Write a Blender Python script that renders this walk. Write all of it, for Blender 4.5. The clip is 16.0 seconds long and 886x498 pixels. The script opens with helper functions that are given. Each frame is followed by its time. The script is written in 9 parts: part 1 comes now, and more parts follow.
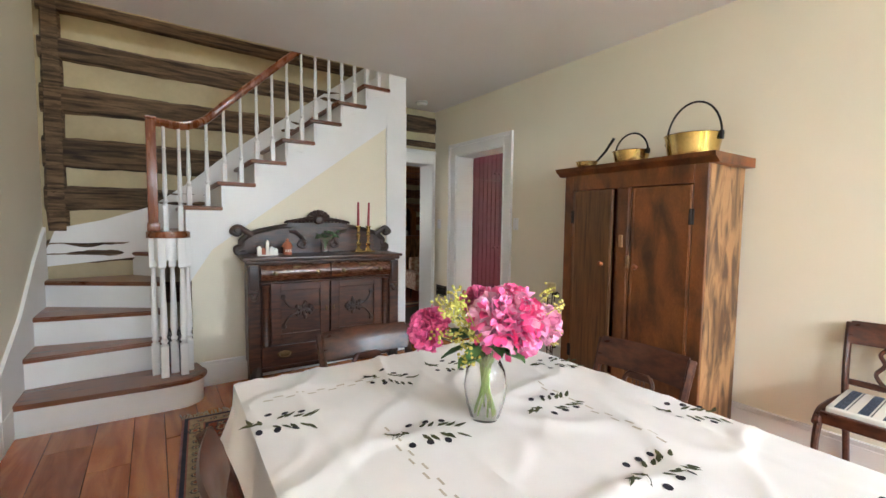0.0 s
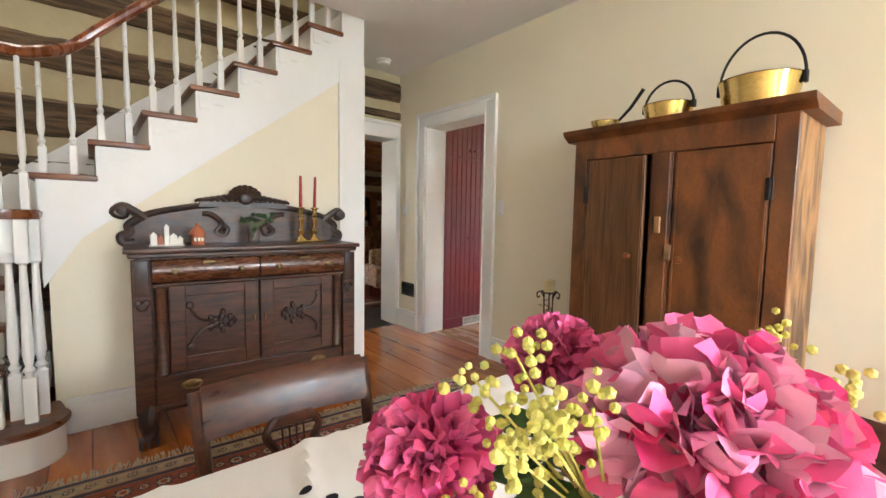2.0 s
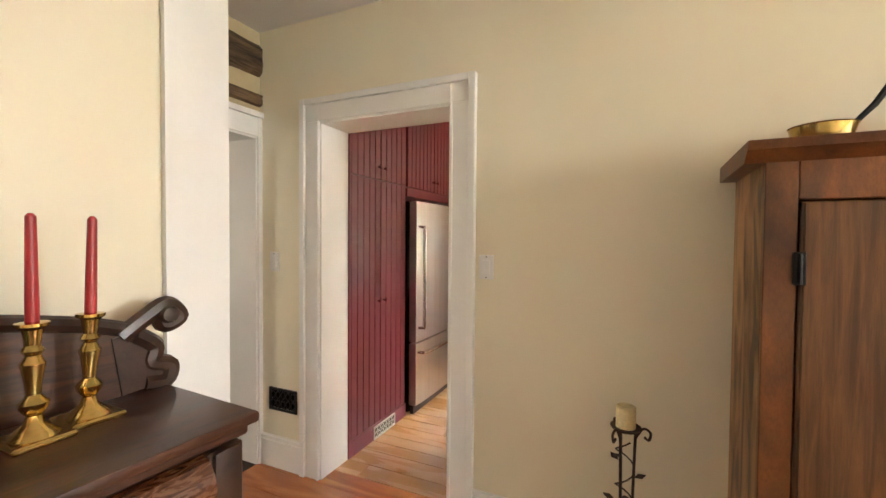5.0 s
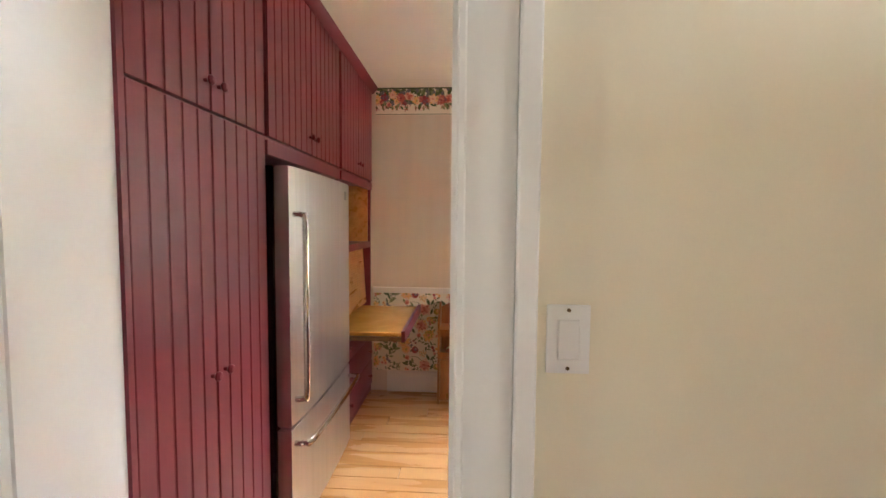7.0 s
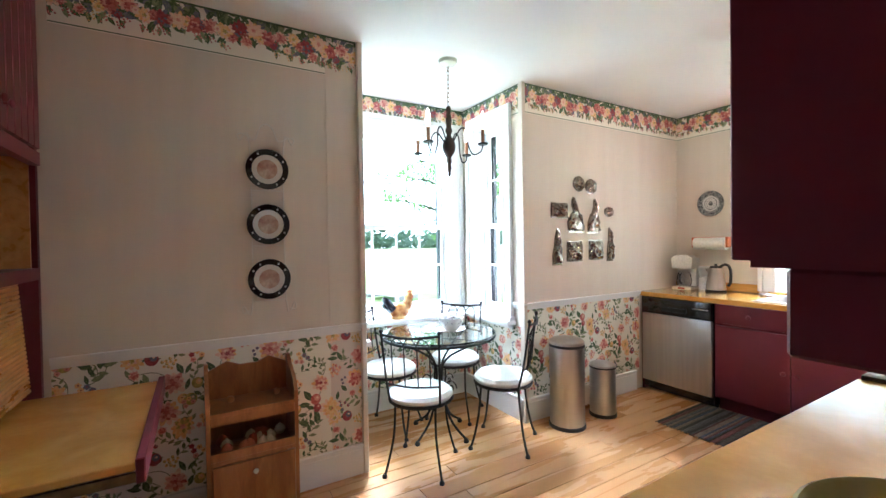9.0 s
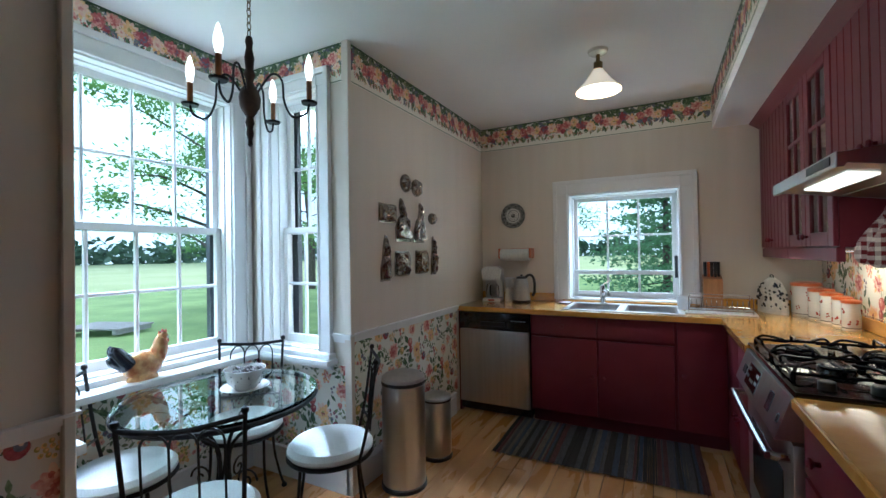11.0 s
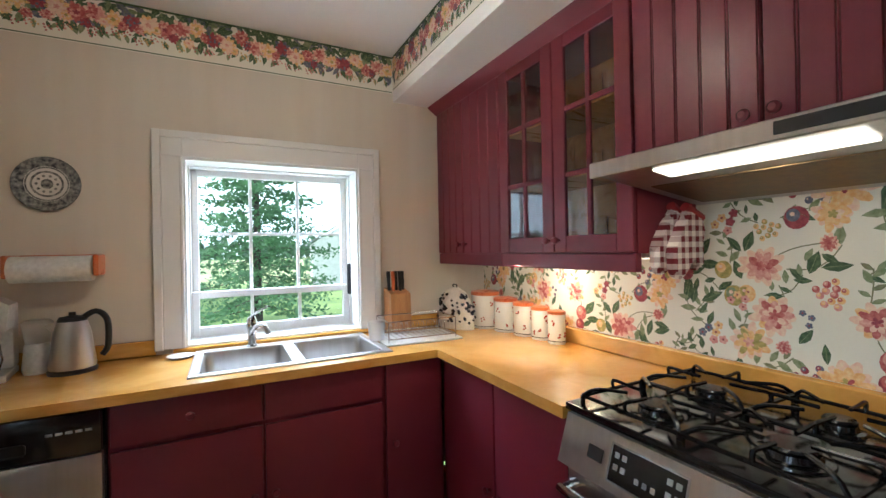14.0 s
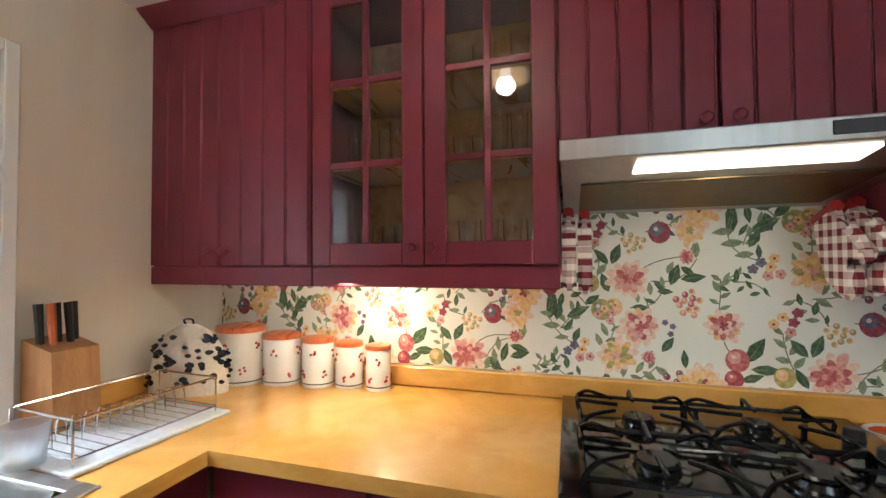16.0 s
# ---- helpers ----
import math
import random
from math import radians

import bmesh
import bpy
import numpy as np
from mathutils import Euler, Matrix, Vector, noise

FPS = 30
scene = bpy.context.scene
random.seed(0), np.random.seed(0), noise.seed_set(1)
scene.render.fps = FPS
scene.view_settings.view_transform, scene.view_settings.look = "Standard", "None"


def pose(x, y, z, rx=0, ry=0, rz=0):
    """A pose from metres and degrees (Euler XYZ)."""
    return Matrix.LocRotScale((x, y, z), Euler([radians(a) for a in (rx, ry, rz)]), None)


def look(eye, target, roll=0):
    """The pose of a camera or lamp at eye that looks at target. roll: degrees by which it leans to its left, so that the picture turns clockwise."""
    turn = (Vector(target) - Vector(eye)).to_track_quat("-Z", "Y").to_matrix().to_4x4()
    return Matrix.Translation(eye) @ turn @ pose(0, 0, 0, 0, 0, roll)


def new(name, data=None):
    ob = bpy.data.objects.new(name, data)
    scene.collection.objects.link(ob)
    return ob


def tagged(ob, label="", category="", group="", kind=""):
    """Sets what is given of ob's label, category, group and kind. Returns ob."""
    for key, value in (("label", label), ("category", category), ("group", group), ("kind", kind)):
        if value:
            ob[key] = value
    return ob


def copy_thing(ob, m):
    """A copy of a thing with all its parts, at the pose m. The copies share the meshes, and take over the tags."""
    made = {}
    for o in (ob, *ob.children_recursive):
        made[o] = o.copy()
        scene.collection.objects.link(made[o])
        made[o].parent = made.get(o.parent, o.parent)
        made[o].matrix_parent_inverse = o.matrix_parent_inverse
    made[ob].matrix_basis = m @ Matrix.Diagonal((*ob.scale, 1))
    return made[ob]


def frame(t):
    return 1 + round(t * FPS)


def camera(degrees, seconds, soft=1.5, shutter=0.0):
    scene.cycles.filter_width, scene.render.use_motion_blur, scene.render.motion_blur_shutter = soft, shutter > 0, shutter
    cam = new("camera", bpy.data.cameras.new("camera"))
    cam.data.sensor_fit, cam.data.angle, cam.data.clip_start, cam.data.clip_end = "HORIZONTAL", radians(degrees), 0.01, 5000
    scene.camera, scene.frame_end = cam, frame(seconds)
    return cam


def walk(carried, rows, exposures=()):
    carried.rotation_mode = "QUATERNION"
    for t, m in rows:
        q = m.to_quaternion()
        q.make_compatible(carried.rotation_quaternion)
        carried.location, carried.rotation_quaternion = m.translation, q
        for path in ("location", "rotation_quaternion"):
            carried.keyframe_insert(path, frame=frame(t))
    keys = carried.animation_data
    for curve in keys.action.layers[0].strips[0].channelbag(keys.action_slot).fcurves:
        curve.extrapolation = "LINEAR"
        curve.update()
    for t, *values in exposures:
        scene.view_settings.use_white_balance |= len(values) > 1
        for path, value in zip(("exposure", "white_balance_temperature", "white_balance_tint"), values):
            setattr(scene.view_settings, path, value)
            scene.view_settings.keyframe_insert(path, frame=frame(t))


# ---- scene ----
cam = camera(93.3, 16.0)
PATH = [
    (0, (-2.968, 0.132, 1.291), (-1.831, 1.772, 1.16), 0.7),
    (0.5, (-2.881, 0.255, 1.279), (-1.715, 1.875, 1.147), 0.7),
    (1, (-2.768, 0.423, 1.265), (-1.576, 2.023, 1.13), 0.7),
    (1.5, (-2.67, 0.609, 1.247), (-1.446, 2.184, 1.09), 0.4),
    (2, (-2.562, 0.822, 1.207), (-1.278, 2.347, 1.047), 1.0),
    (2.5, (-2.504, 1.055, 1.214), (-1.117, 2.486, 1.05), 0.8),
    (3, (-2.448, 1.317, 1.28), (-0.96, 2.644, 1.117), 0.6),
    (3.5, (-2.401, 1.619, 1.345), (-0.827, 2.847, 1.226), 0.6),
    (3.7, (-2.379, 1.734, 1.364), (-0.773, 2.922, 1.267), 0.5),
    (5.8, (-1.428, 2.92, 1.414), (0.481, 3.512, 1.345), 0.4),
    (6, (-1.307, 3.001, 1.418), (0.617, 3.54, 1.342), 0.3),
    (6.5, (-1.011, 3.172, 1.459), (0.956, 3.519, 1.347), 0.4),
    (7, (-0.700, 3.314, 1.465), (1.294, 3.430, 1.344), 0.5),
    (7.8, (-0.278, 3.489, 1.459), (1.697, 3.187, 1.371), 1.0),
    (8.6, (0.203, 3.568, 1.400), (2.038, 2.768, 1.354), -0.4),
    (10.8, (1.194, 3.347, 1.38), (2.217, 1.628, 1.398), -0.8),
    (11, (1.277, 3.29, 1.372), (2.197, 1.514, 1.391), -0.9),
    (11.5, (1.435, 3.096, 1.374), (2.12, 1.217, 1.389), -1.0),
    (12, (1.599, 2.863, 1.377), (1.998, 0.903, 1.387), -1.0),
    (12.5, (1.72, 2.625, 1.385), (1.818, 0.627, 1.39), -1.2),
    (13, (1.779, 2.355, 1.395), (1.553, 0.368, 1.409), -1.1),
    (13.5, (1.827, 2.091, 1.404), (1.245, 0.178, 1.414), -1.2),
    (14, (1.827, 1.828, 1.396), (0.91, 0.051, 1.399), -1.1),
    (14.5, (1.795, 1.546, 1.394), (0.591, -0.051, 1.402), -0.8),
    (15, (1.814, 1.286, 1.392), (0.314, -0.036, 1.43), -0.1),
    (15.5, (1.8, 1.059, 1.375), (0.036, 0.119, 1.44), -0.2),
    (16, (1.78, 0.883, 1.389), (-0.135, 0.308, 1.441), -0.4),
]
walk(cam, [(t, look(eye, target, roll)) for t, eye, target, roll in PATH],
     [(0, 1.2, 5800, 10), (2.5, 1.75, 6500, 12), (3.5, 2.1, 7000, 13), (5.8, 1.65, 6800, 14), (6.5, 1.9, 6300, 13), (7.4, 1.9, 6100, 14), (8.0, 1.75, 5800, 13), (8.6, 1.4, 5300, 10),
      (10.8, -0.7, 4700, 4), (11.5, -0.65, 4600, 4), (12.1, -0.5, 4700, 6), (13, 0.3, 5300, 8), (13.5, 0.22, 5300, 9), (14.2, -0.15, 5200, 9), (15, -0.3, 5200, 9), (15.5, -0.2, 5300, 9), (16, 0.08, 5300, 9)])

# ---- light ----
world = bpy.data.worlds.new("world")
scene.world = world
world.use_nodes = True
wn = world.node_tree
sky = wn.nodes.new("ShaderNodeTexSky")
sky.sky_type, sky.sun_disc = "NISHITA", False
sky.sun_elevation, sky.sun_rotation = radians(52), radians(100)
sky.air_density, sky.dust_density, sky.ozone_density = 1.0, 6.0, 0.6
wn.links.new(sky.outputs[0], wn.nodes["Background"].inputs[0])
wn.nodes["Background"].inputs[1].default_value = 0.15


def lamp(name, kind, m, energy, colour, size=None, size_y=None, angle=None):
    data = bpy.data.lights.new(name, kind)
    data.energy, data.color = energy, colour
    if kind == "AREA":
        data.shape, data.size, data.size_y = "RECTANGLE", size, size_y or size
    elif kind == "POINT":
        data.shadow_soft_size = size
    elif kind == "SUN":
        data.angle = radians(angle)
    ob = new(name, data)
    ob.matrix_world = m
    return ob


lamp("sun", "SUN", look((12, -3, 16), (0, 0, 0)), 5.0, (1.0, 0.97, 0.92), angle=25)
DAY = (0.90, 0.96, 1.0)
# area lamps added outdoors above the window heads, unseen, standing in for skylight
lamp("bay_window_light", "AREA", look((4.25, 2.05, 3.05), (2.2, 2.05, 0.4)), 420, DAY, 1.1, 0.9)
lamp("sink_window_light", "AREA", look((1.55, -1.55, 2.65), (1.55, 1.0, 0.3)), 310, DAY, 1.0, 0.7)
# added to push more daylight through the bay onto the pantry
lamp("bay_side_light", "AREA", look((4.5, -0.35, 3.12), (1.2, 4.1, 0.8)), 1150, DAY, 0.9, 0.7)
lamp("dining_window_light", "AREA", look((-1.05, -2.70, 2.0), (-1.4, -1.4, 0.0)), 62, DAY, 1.0, 0.5)
lamp("dining_window_light", "AREA", look((-2.85, -2.70, 2.0), (-2.5, -1.4, 0.0)), 24, DAY, 1.0, 0.5)
# warm fill lamp added to brighten the room beyond; its window is made up
lamp("sitting_window_light", "AREA", look((-2.05, 10.2, 1.5), (1.6, 7.4, 1.3)), 130, (1.0, 0.92, 0.78), 0.8, 1.1)
# fill lamp added under the stairwell ceiling, where no window is built
lamp("stair_window_light", "AREA", look((-3.3, 4.2, 4.9), (-2.5, 4.0, 2.0)), 9, (1.0, 0.93, 0.8), 0.8, 0.6)


# ---- materials ----
def nodes(name):
    m = bpy.data.materials.new(name)
    m.use_nodes = True
    return m, m.node_tree, m.node_tree.nodes["Principled BSDF"]


def surface(name, c1, c2=None, scale=4.0, stretch=(1, 1, 1), rough=0.5, metal=0.0, bump=0.1, grain=60.0, fine=0.25,
            coat=0.0, vary=0.0, distort=0.0, rough_var=0.12, spec=0.5, detail=6.0, emit=0.0, low=0.35, high=0.65):
    """Two scales of variation in colour, one in gloss, and fine relief, at real size."""
    m, nt, b = nodes(name)
    c2 = c2 or tuple(v * 0.85 for v in c1)
    tc, mp = nt.nodes.new("ShaderNodeTexCoord"), nt.nodes.new("ShaderNodeMapping")
    mp.inputs["Scale"].default_value = stretch
    nt.links.new(tc.outputs["Object"], mp.inputs["Vector"])
    info = nt.nodes.new("ShaderNodeObjectInfo")
    if vary:
        sc = nt.nodes.new("ShaderNodeVectorMath")
        sc.operation = "SCALE"
        sc.inputs[0].default_value = (17.0, 9.0, 23.0)
        nt.links.new(info.outputs["Random"], sc.inputs["Scale"])
        nt.links.new(sc.outputs[0], mp.inputs["Location"])
    n1, n2 = nt.nodes.new("ShaderNodeTexNoise"), nt.nodes.new("ShaderNodeTexNoise")
    for n, s, d in ((n1, scale, detail), (n2, grain, 3.0)):
        n.inputs["Scale"].default_value, n.inputs["Detail"].default_value = s, d
        n.inputs["Distortion"].default_value = distort
        nt.links.new(mp.outputs[0], n.inputs["Vector"])
    ramp = nt.nodes.new("ShaderNodeValToRGB")
    ramp.color_ramp.elements[0].position, ramp.color_ramp.elements[1].position = low, high
    ramp.color_ramp.elements[0].color, ramp.color_ramp.elements[1].color = (*c1, 1), (*c2, 1)
    nt.links.new(n1.outputs["Fac"], ramp.inputs[0])
    fr = nt.nodes.new("ShaderNodeMapRange")
    fr.inputs["To Min"].default_value, fr.inputs["To Max"].default_value = 1 - fine, 1 + fine
    nt.links.new(n2.outputs["Fac"], fr.inputs[0])
    hsv = nt.nodes.new("ShaderNodeHueSaturation")
    nt.links.new(ramp.outputs[0], hsv.inputs["Color"])
    if vary:
        vr, mu = nt.nodes.new("ShaderNodeMapRange"), nt.nodes.new("ShaderNodeMath")
        vr.inputs["To Min"].default_value, vr.inputs["To Max"].default_value = 1 - vary, 1 + vary
        nt.links.new(info.outputs["Random"], vr.inputs[0])
        mu.operation = "MULTIPLY"
        nt.links.new(vr.outputs[0], mu.inputs[0])
        nt.links.new(fr.outputs[0], mu.inputs[1])
        nt.links.new(mu.outputs[0], hsv.inputs["Value"])
    else:
        nt.links.new(fr.outputs[0], hsv.inputs["Value"])
    nt.links.new(hsv.outputs[0], b.inputs["Base Color"])
    rr = nt.nodes.new("ShaderNodeMapRange")
    rr.inputs["To Min"].default_value, rr.inputs["To Max"].default_value = max(0.02, rough - rough_var), min(1, rough + rough_var)
    nt.links.new(n1.outputs["Fac"], rr.inputs[0])
    nt.links.new(rr.outputs[0], b.inputs["Roughness"])
    b.inputs["Metallic"].default_value, b.inputs["Specular IOR Level"].default_value = metal, spec
    b.inputs["Coat Weight"].default_value, b.inputs["Coat Roughness"].default_value = coat, 0.12
    if bump:
        bp = nt.nodes.new("ShaderNodeBump")
        bp.inputs["Strength"].default_value, bp.inputs["Distance"].default_value = bump, 0.004
        nt.links.new(n2.outputs["Fac"], bp.inputs["Height"])
        nt.links.new(bp.outputs[0], b.inputs["Normal"])
    if emit:
        b.inputs["Emission Color"].default_value, b.inputs["Emission Strength"].default_value = (*c1, 1), emit
    return m


def clear(name, colour=(1, 1, 1), rough=0.0, ior=1.45):
    m, nt, b = nodes(name)
    b.inputs["Base Color"].default_value = (*colour, 1)
    b.inputs["Transmission Weight"].default_value, b.inputs["Roughness"].default_value, b.inputs["IOR"].default_value = 1.0, rough, ior
    return m


def glow(name, colour, strength):
    m, nt, b = nodes(name)
    b.inputs["Base Color"].default_value = (*colour, 1)
    b.inputs["Emission Color"].default_value, b.inputs["Emission Strength"].default_value = (*colour, 1), strength
    return m


def checked(name, c1, c2, scale):
    m, nt, b = nodes(name)
    tc, w = nt.nodes.new("ShaderNodeTexCoord"), []
    for axis in ("X", "Z"):
        wv, st = nt.nodes.new("ShaderNodeTexWave"), nt.nodes.new("ShaderNodeMath")
        wv.bands_direction, wv.inputs["Scale"].default_value = axis, scale
        st.operation, st.inputs[1].default_value = "GREATER_THAN", 0.5
        nt.links.new(tc.outputs["Object"], wv.inputs["Vector"])
        nt.links.new(wv.outputs["Fac"], st.inputs[0])
        w.append(st)
    ad, ramp = nt.nodes.new("ShaderNodeMath"), nt.nodes.new("ShaderNodeValToRGB")
    ad.operation = "ADD"
    nt.links.new(w[0].outputs[0], ad.inputs[0])
    nt.links.new(w[1].outputs[0], ad.inputs[1])
    half = nt.nodes.new("ShaderNodeMath")
    half.operation, half.inputs[1].default_value = "MULTIPLY", 0.5
    nt.links.new(ad.outputs[0], half.inputs[0])
    ramp.color_ramp.elements[0].color, ramp.color_ramp.elements[1].color = (*c1, 1), (*c2, 1)
    nt.links.new(half.outputs[0], ramp.inputs[0])
    nt.links.new(ramp.outputs[0], b.inputs["Base Color"])
    b.inputs["Roughness"].default_value = 0.9
    return m


M = {}
M["plaster"] = surface("cream_plaster", (0.80, 0.735, 0.57), (0.83, 0.765, 0.61), 1.3, rough=0.6, bump=0.06, grain=180, fine=0.02)
M["ceiling"] = surface("ceiling_paint", (0.80, 0.78, 0.75), (0.84, 0.82, 0.80), 1.0, rough=0.75, bump=0.08, grain=120, fine=0.02)
M["white"] = surface("white_gloss_paint", (0.80, 0.79, 0.76), (0.84, 0.83, 0.81), 3.0, rough=0.38, bump=0.05, grain=90, fine=0.02)
M["paper"] = surface("cream_wallpaper", (0.68, 0.605, 0.505), (0.71, 0.64, 0.545), 2.0, (6, 6, 0.4), rough=0.65, bump=0.03, grain=90, fine=0.015)
M["paper_floral"] = surface("ivory_printed_paper", (0.82, 0.79, 0.67), (0.85, 0.82, 0.72), 3.0, rough=0.55, bump=0.03, grain=120, fine=0.02)
for n, c, d in (("rose", (0.40, 0.06, 0.06), (0.62, 0.20, 0.17)), ("pink", (0.62, 0.23, 0.20), (0.78, 0.46, 0.36)),
                ("peach", (0.78, 0.42, 0.14), (0.85, 0.64, 0.32)), ("leaf", (0.035, 0.075, 0.03), (0.10, 0.16, 0.07)),
                ("sage", (0.17, 0.23, 0.10), (0.32, 0.36, 0.20)), ("dusk", (0.10, 0.11, 0.16), (0.20, 0.20, 0.26)),
                ("plum", (0.25, 0.03, 0.05), (0.40, 0.08, 0.09)), ("stem", (0.16, 0.17, 0.08), (0.26, 0.26, 0.14)),
                ("blush", (0.80, 0.52, 0.40), (0.86, 0.70, 0.52)), ("olive", (0.30, 0.26, 0.06), (0.58, 0.44, 0.14))):
    M["print_" + n] = surface("print_" + n, c, d, 70.0, rough=0.6, bump=0, fine=0.12, grain=200)
M["log"] = surface("weathered_log", (0.030, 0.017, 0.009), (0.20, 0.125, 0.066), 3.5, (0.8, 6, 9), rough=0.85, bump=0.9, grain=30, fine=0.55, distort=0.8, vary=0.2)
M["log_brown"] = surface("brown_log", (0.10, 0.042, 0.016), (0.30, 0.135, 0.055), 3.5, (0.6, 5, 7), rough=0.7, bump=0.5, grain=26, fine=0.4, distort=0.8, vary=0.2)
M["beam"] = surface("amber_pine_beam", (0.26, 0.10, 0.028), (0.50, 0.23, 0.08), 3.0, (0.5, 4, 5), rough=0.5, bump=0.4, grain=20, fine=0.3, distort=0.9, vary=0.15)
M["chink"] = surface("lime_chinking", (0.58, 0.50, 0.31), (0.47, 0.39, 0.24), 2.5, rough=0.9, bump=0.3, grain=30, fine=0.07)
M["pine"] = surface("pine_floor_boards", (0.30, 0.080, 0.018), (0.52, 0.185, 0.045), 1.8, (5, 0.7, 4), rough=0.2, bump=0.03, grain=30, fine=0.14, distort=1.2, vary=0.22, coat=0.35)
M["oak_floor"] = surface("pale_oak_boards", (0.45, 0.225, 0.082), (0.55, 0.30, 0.115), 1.8, (5, 0.7, 4), rough=0.28, bump=0.02, grain=30, fine=0.06, distort=0.6, vary=0.07, coat=0.3)
M["gap"] = surface("board_gap", (0.035, 0.018, 0.01), rough=0.9)
M["tread"] = surface("stained_tread", (0.12, 0.035, 0.012), (0.22, 0.075, 0.026), 3.0, (1, 8, 8), rough=0.3, bump=0.05, grain=40, coat=0.2, fine=0.2, distort=0.7)
M["mahogany"] = surface("mahogany_rail", (0.16, 0.042, 0.012), (0.27, 0.085, 0.026), 4.0, (6, 6, 1), rough=0.28, bump=0.03, coat=0.3, fine=0.15)
M["oak"] = surface("dark_fumed_oak", (0.022, 0.0085, 0.005), (0.085, 0.030, 0.014), 5.0, (1.2, 6, 10), rough=0.34, bump=0.12, grain=50, fine=0.3, distort=0.9, coat=0.15)
M["oak_carved"] = surface("carved_oak", (0.018, 0.008, 0.005), (0.050, 0.020, 0.011), 12.0, rough=0.4, bump=0.2, grain=60)
M["oak_roll"] = surface("quartered_oak", (0.040, 0.011, 0.005), (0.165, 0.056, 0.020), 6.0, (2.0, 6, 9), rough=0.27, bump=0.05, grain=45, distort=2.2, coat=0.3, fine=0.25)
M["armoire"] = surface("old_pine", (0.060, 0.022, 0.009), (0.21, 0.074, 0.020), 2.6, (3.2, 3.2, 1.3), rough=0.42, bump=0.15, grain=55, fine=0.35, distort=0.5, low=0.33, high=0.60, detail=9)
M["armoire_door"] = surface("old_pine_door", (0.085, 0.038, 0.015), (0.19, 0.085, 0.031), 5.0, (9, 9, 0.5), rough=0.45, bump=0.15, grain=45, fine=0.3, distort=0.8)
M["armoire_side"] = surface("bleached_pine", (0.075, 0.032, 0.012), (0.40, 0.22, 0.095), 2.6, (4, 4, 1.1), rough=0.5, bump=0.12, grain=40, fine=0.25, distort=0.9, low=0.38, high=0.58)
M["chair_wood"] = surface("dark_chair_wood", (0.038, 0.011, 0.006), (0.095, 0.030, 0.014), 7.0, (2, 6, 6), rough=0.32, bump=0.04)
M["brass"] = surface("brass", (0.62, 0.42, 0.13), (0.72, 0.53, 0.20), 6.0, rough=0.18, metal=1.0, bump=0.03)
M["antique"] = surface("antique_brass", (0.13, 0.085, 0.04), (0.22, 0.15, 0.07), 20.0, rough=0.4, metal=0.9)
M["iron"] = surface("black_iron", (0.012, 0.011, 0.011), (0.03, 0.026, 0.024), 20.0, rough=0.45, metal=0.6, bump=0.1)
M["rust_iron"] = surface("brown_iron", (0.035, 0.02, 0.014), (0.075, 0.042, 0.026), 20.0, rough=0.55, metal=0.5, bump=0.1)
M["red_wax"] = surface("red_wax", (0.33, 0.018, 0.02), rough=0.4, bump=0.02)
M["cream_wax"] = surface("cream_wax", (0.85, 0.72, 0.42), rough=0.5, bump=0.05)
M["linen"] = surface("ivory_tablecloth", (0.80, 0.77, 0.74), (0.85, 0.82, 0.79), 5.0, rough=0.85, bump=0.15, grain=400, fine=0.03)
M["stitch"] = surface("cream_stitching", (0.55, 0.48, 0.38), rough=0.9)
M["olive_leaf"] = surface("olive_green_print", (0.035, 0.04, 0.012), (0.09, 0.09, 0.03), 30, rough=0.9, bump=0)
M["olive"] = surface("black_olive_print", (0.015, 0.012, 0.02), rough=0.8, bump=0)
M["petal"] = surface("pink_petal", (0.86, 0.06, 0.26), (0.94, 0.22, 0.45), 14.0, rough=0.6, bump=0.05, fine=0.15, vary=0.1)
M["petal_deep"] = surface("deep_pink_petal", (0.55, 0.03, 0.16), (0.80, 0.15, 0.36), 14.0, rough=0.6, bump=0.05, fine=0.15)
M["petal_pale"] = surface("pale_pink_petal", (0.90, 0.30, 0.52), (0.93, 0.52, 0.68), 14.0, rough=0.6, bump=0.05, fine=0.1)
M["mantle"] = surface("yellow_green_floret", (0.55, 0.50, 0.08), (0.72, 0.66, 0.20), 30.0, rough=0.7)
M["foliage"] = surface("flower_leaf", (0.035, 0.11, 0.03), (0.10, 0.22, 0.06), 9.0, rough=0.5)
M["stem"] = surface("pale_green_stem", (0.22, 0.32, 0.07), (0.34, 0.42, 0.12), 20.0, rough=0.5)
M["glass"] = clear("clear_glass")
M["window_glass"] = clear("window_glass", ior=1.05)
M["table_glass"] = clear("table_glass", (0.86, 0.97, 0.93))
M["red"] = surface("burgundy_paint", (0.130, 0.014, 0.024), (0.155, 0.019, 0.031), 3.0, rough=0.40, bump=0.05, grain=110, fine=0.05, spec=0.35)
M["steel"] = surface("brushed_steel", (0.52, 0.50, 0.48), (0.58, 0.56, 0.54), 1.2, (30, 30, 1), rough=0.30, metal=1.0, bump=0, grain=25, fine=0.015, rough_var=0.04)
M["chrome"] = surface("chrome", (0.62, 0.61, 0.60), rough=0.1, metal=1.0, bump=0, fine=0.02)
M["black"] = surface("black_enamel", (0.008, 0.008, 0.009), rough=0.12, bump=0.0, coat=0.3)
M["cast"] = surface("cast_iron_grate", (0.005, 0.005, 0.006), (0.010, 0.010, 0.011), 20, rough=0.22, bump=0.05, spec=0.25)
M["panel_grey"] = surface("button_grey", (0.35, 0.36, 0.36), rough=0.5)
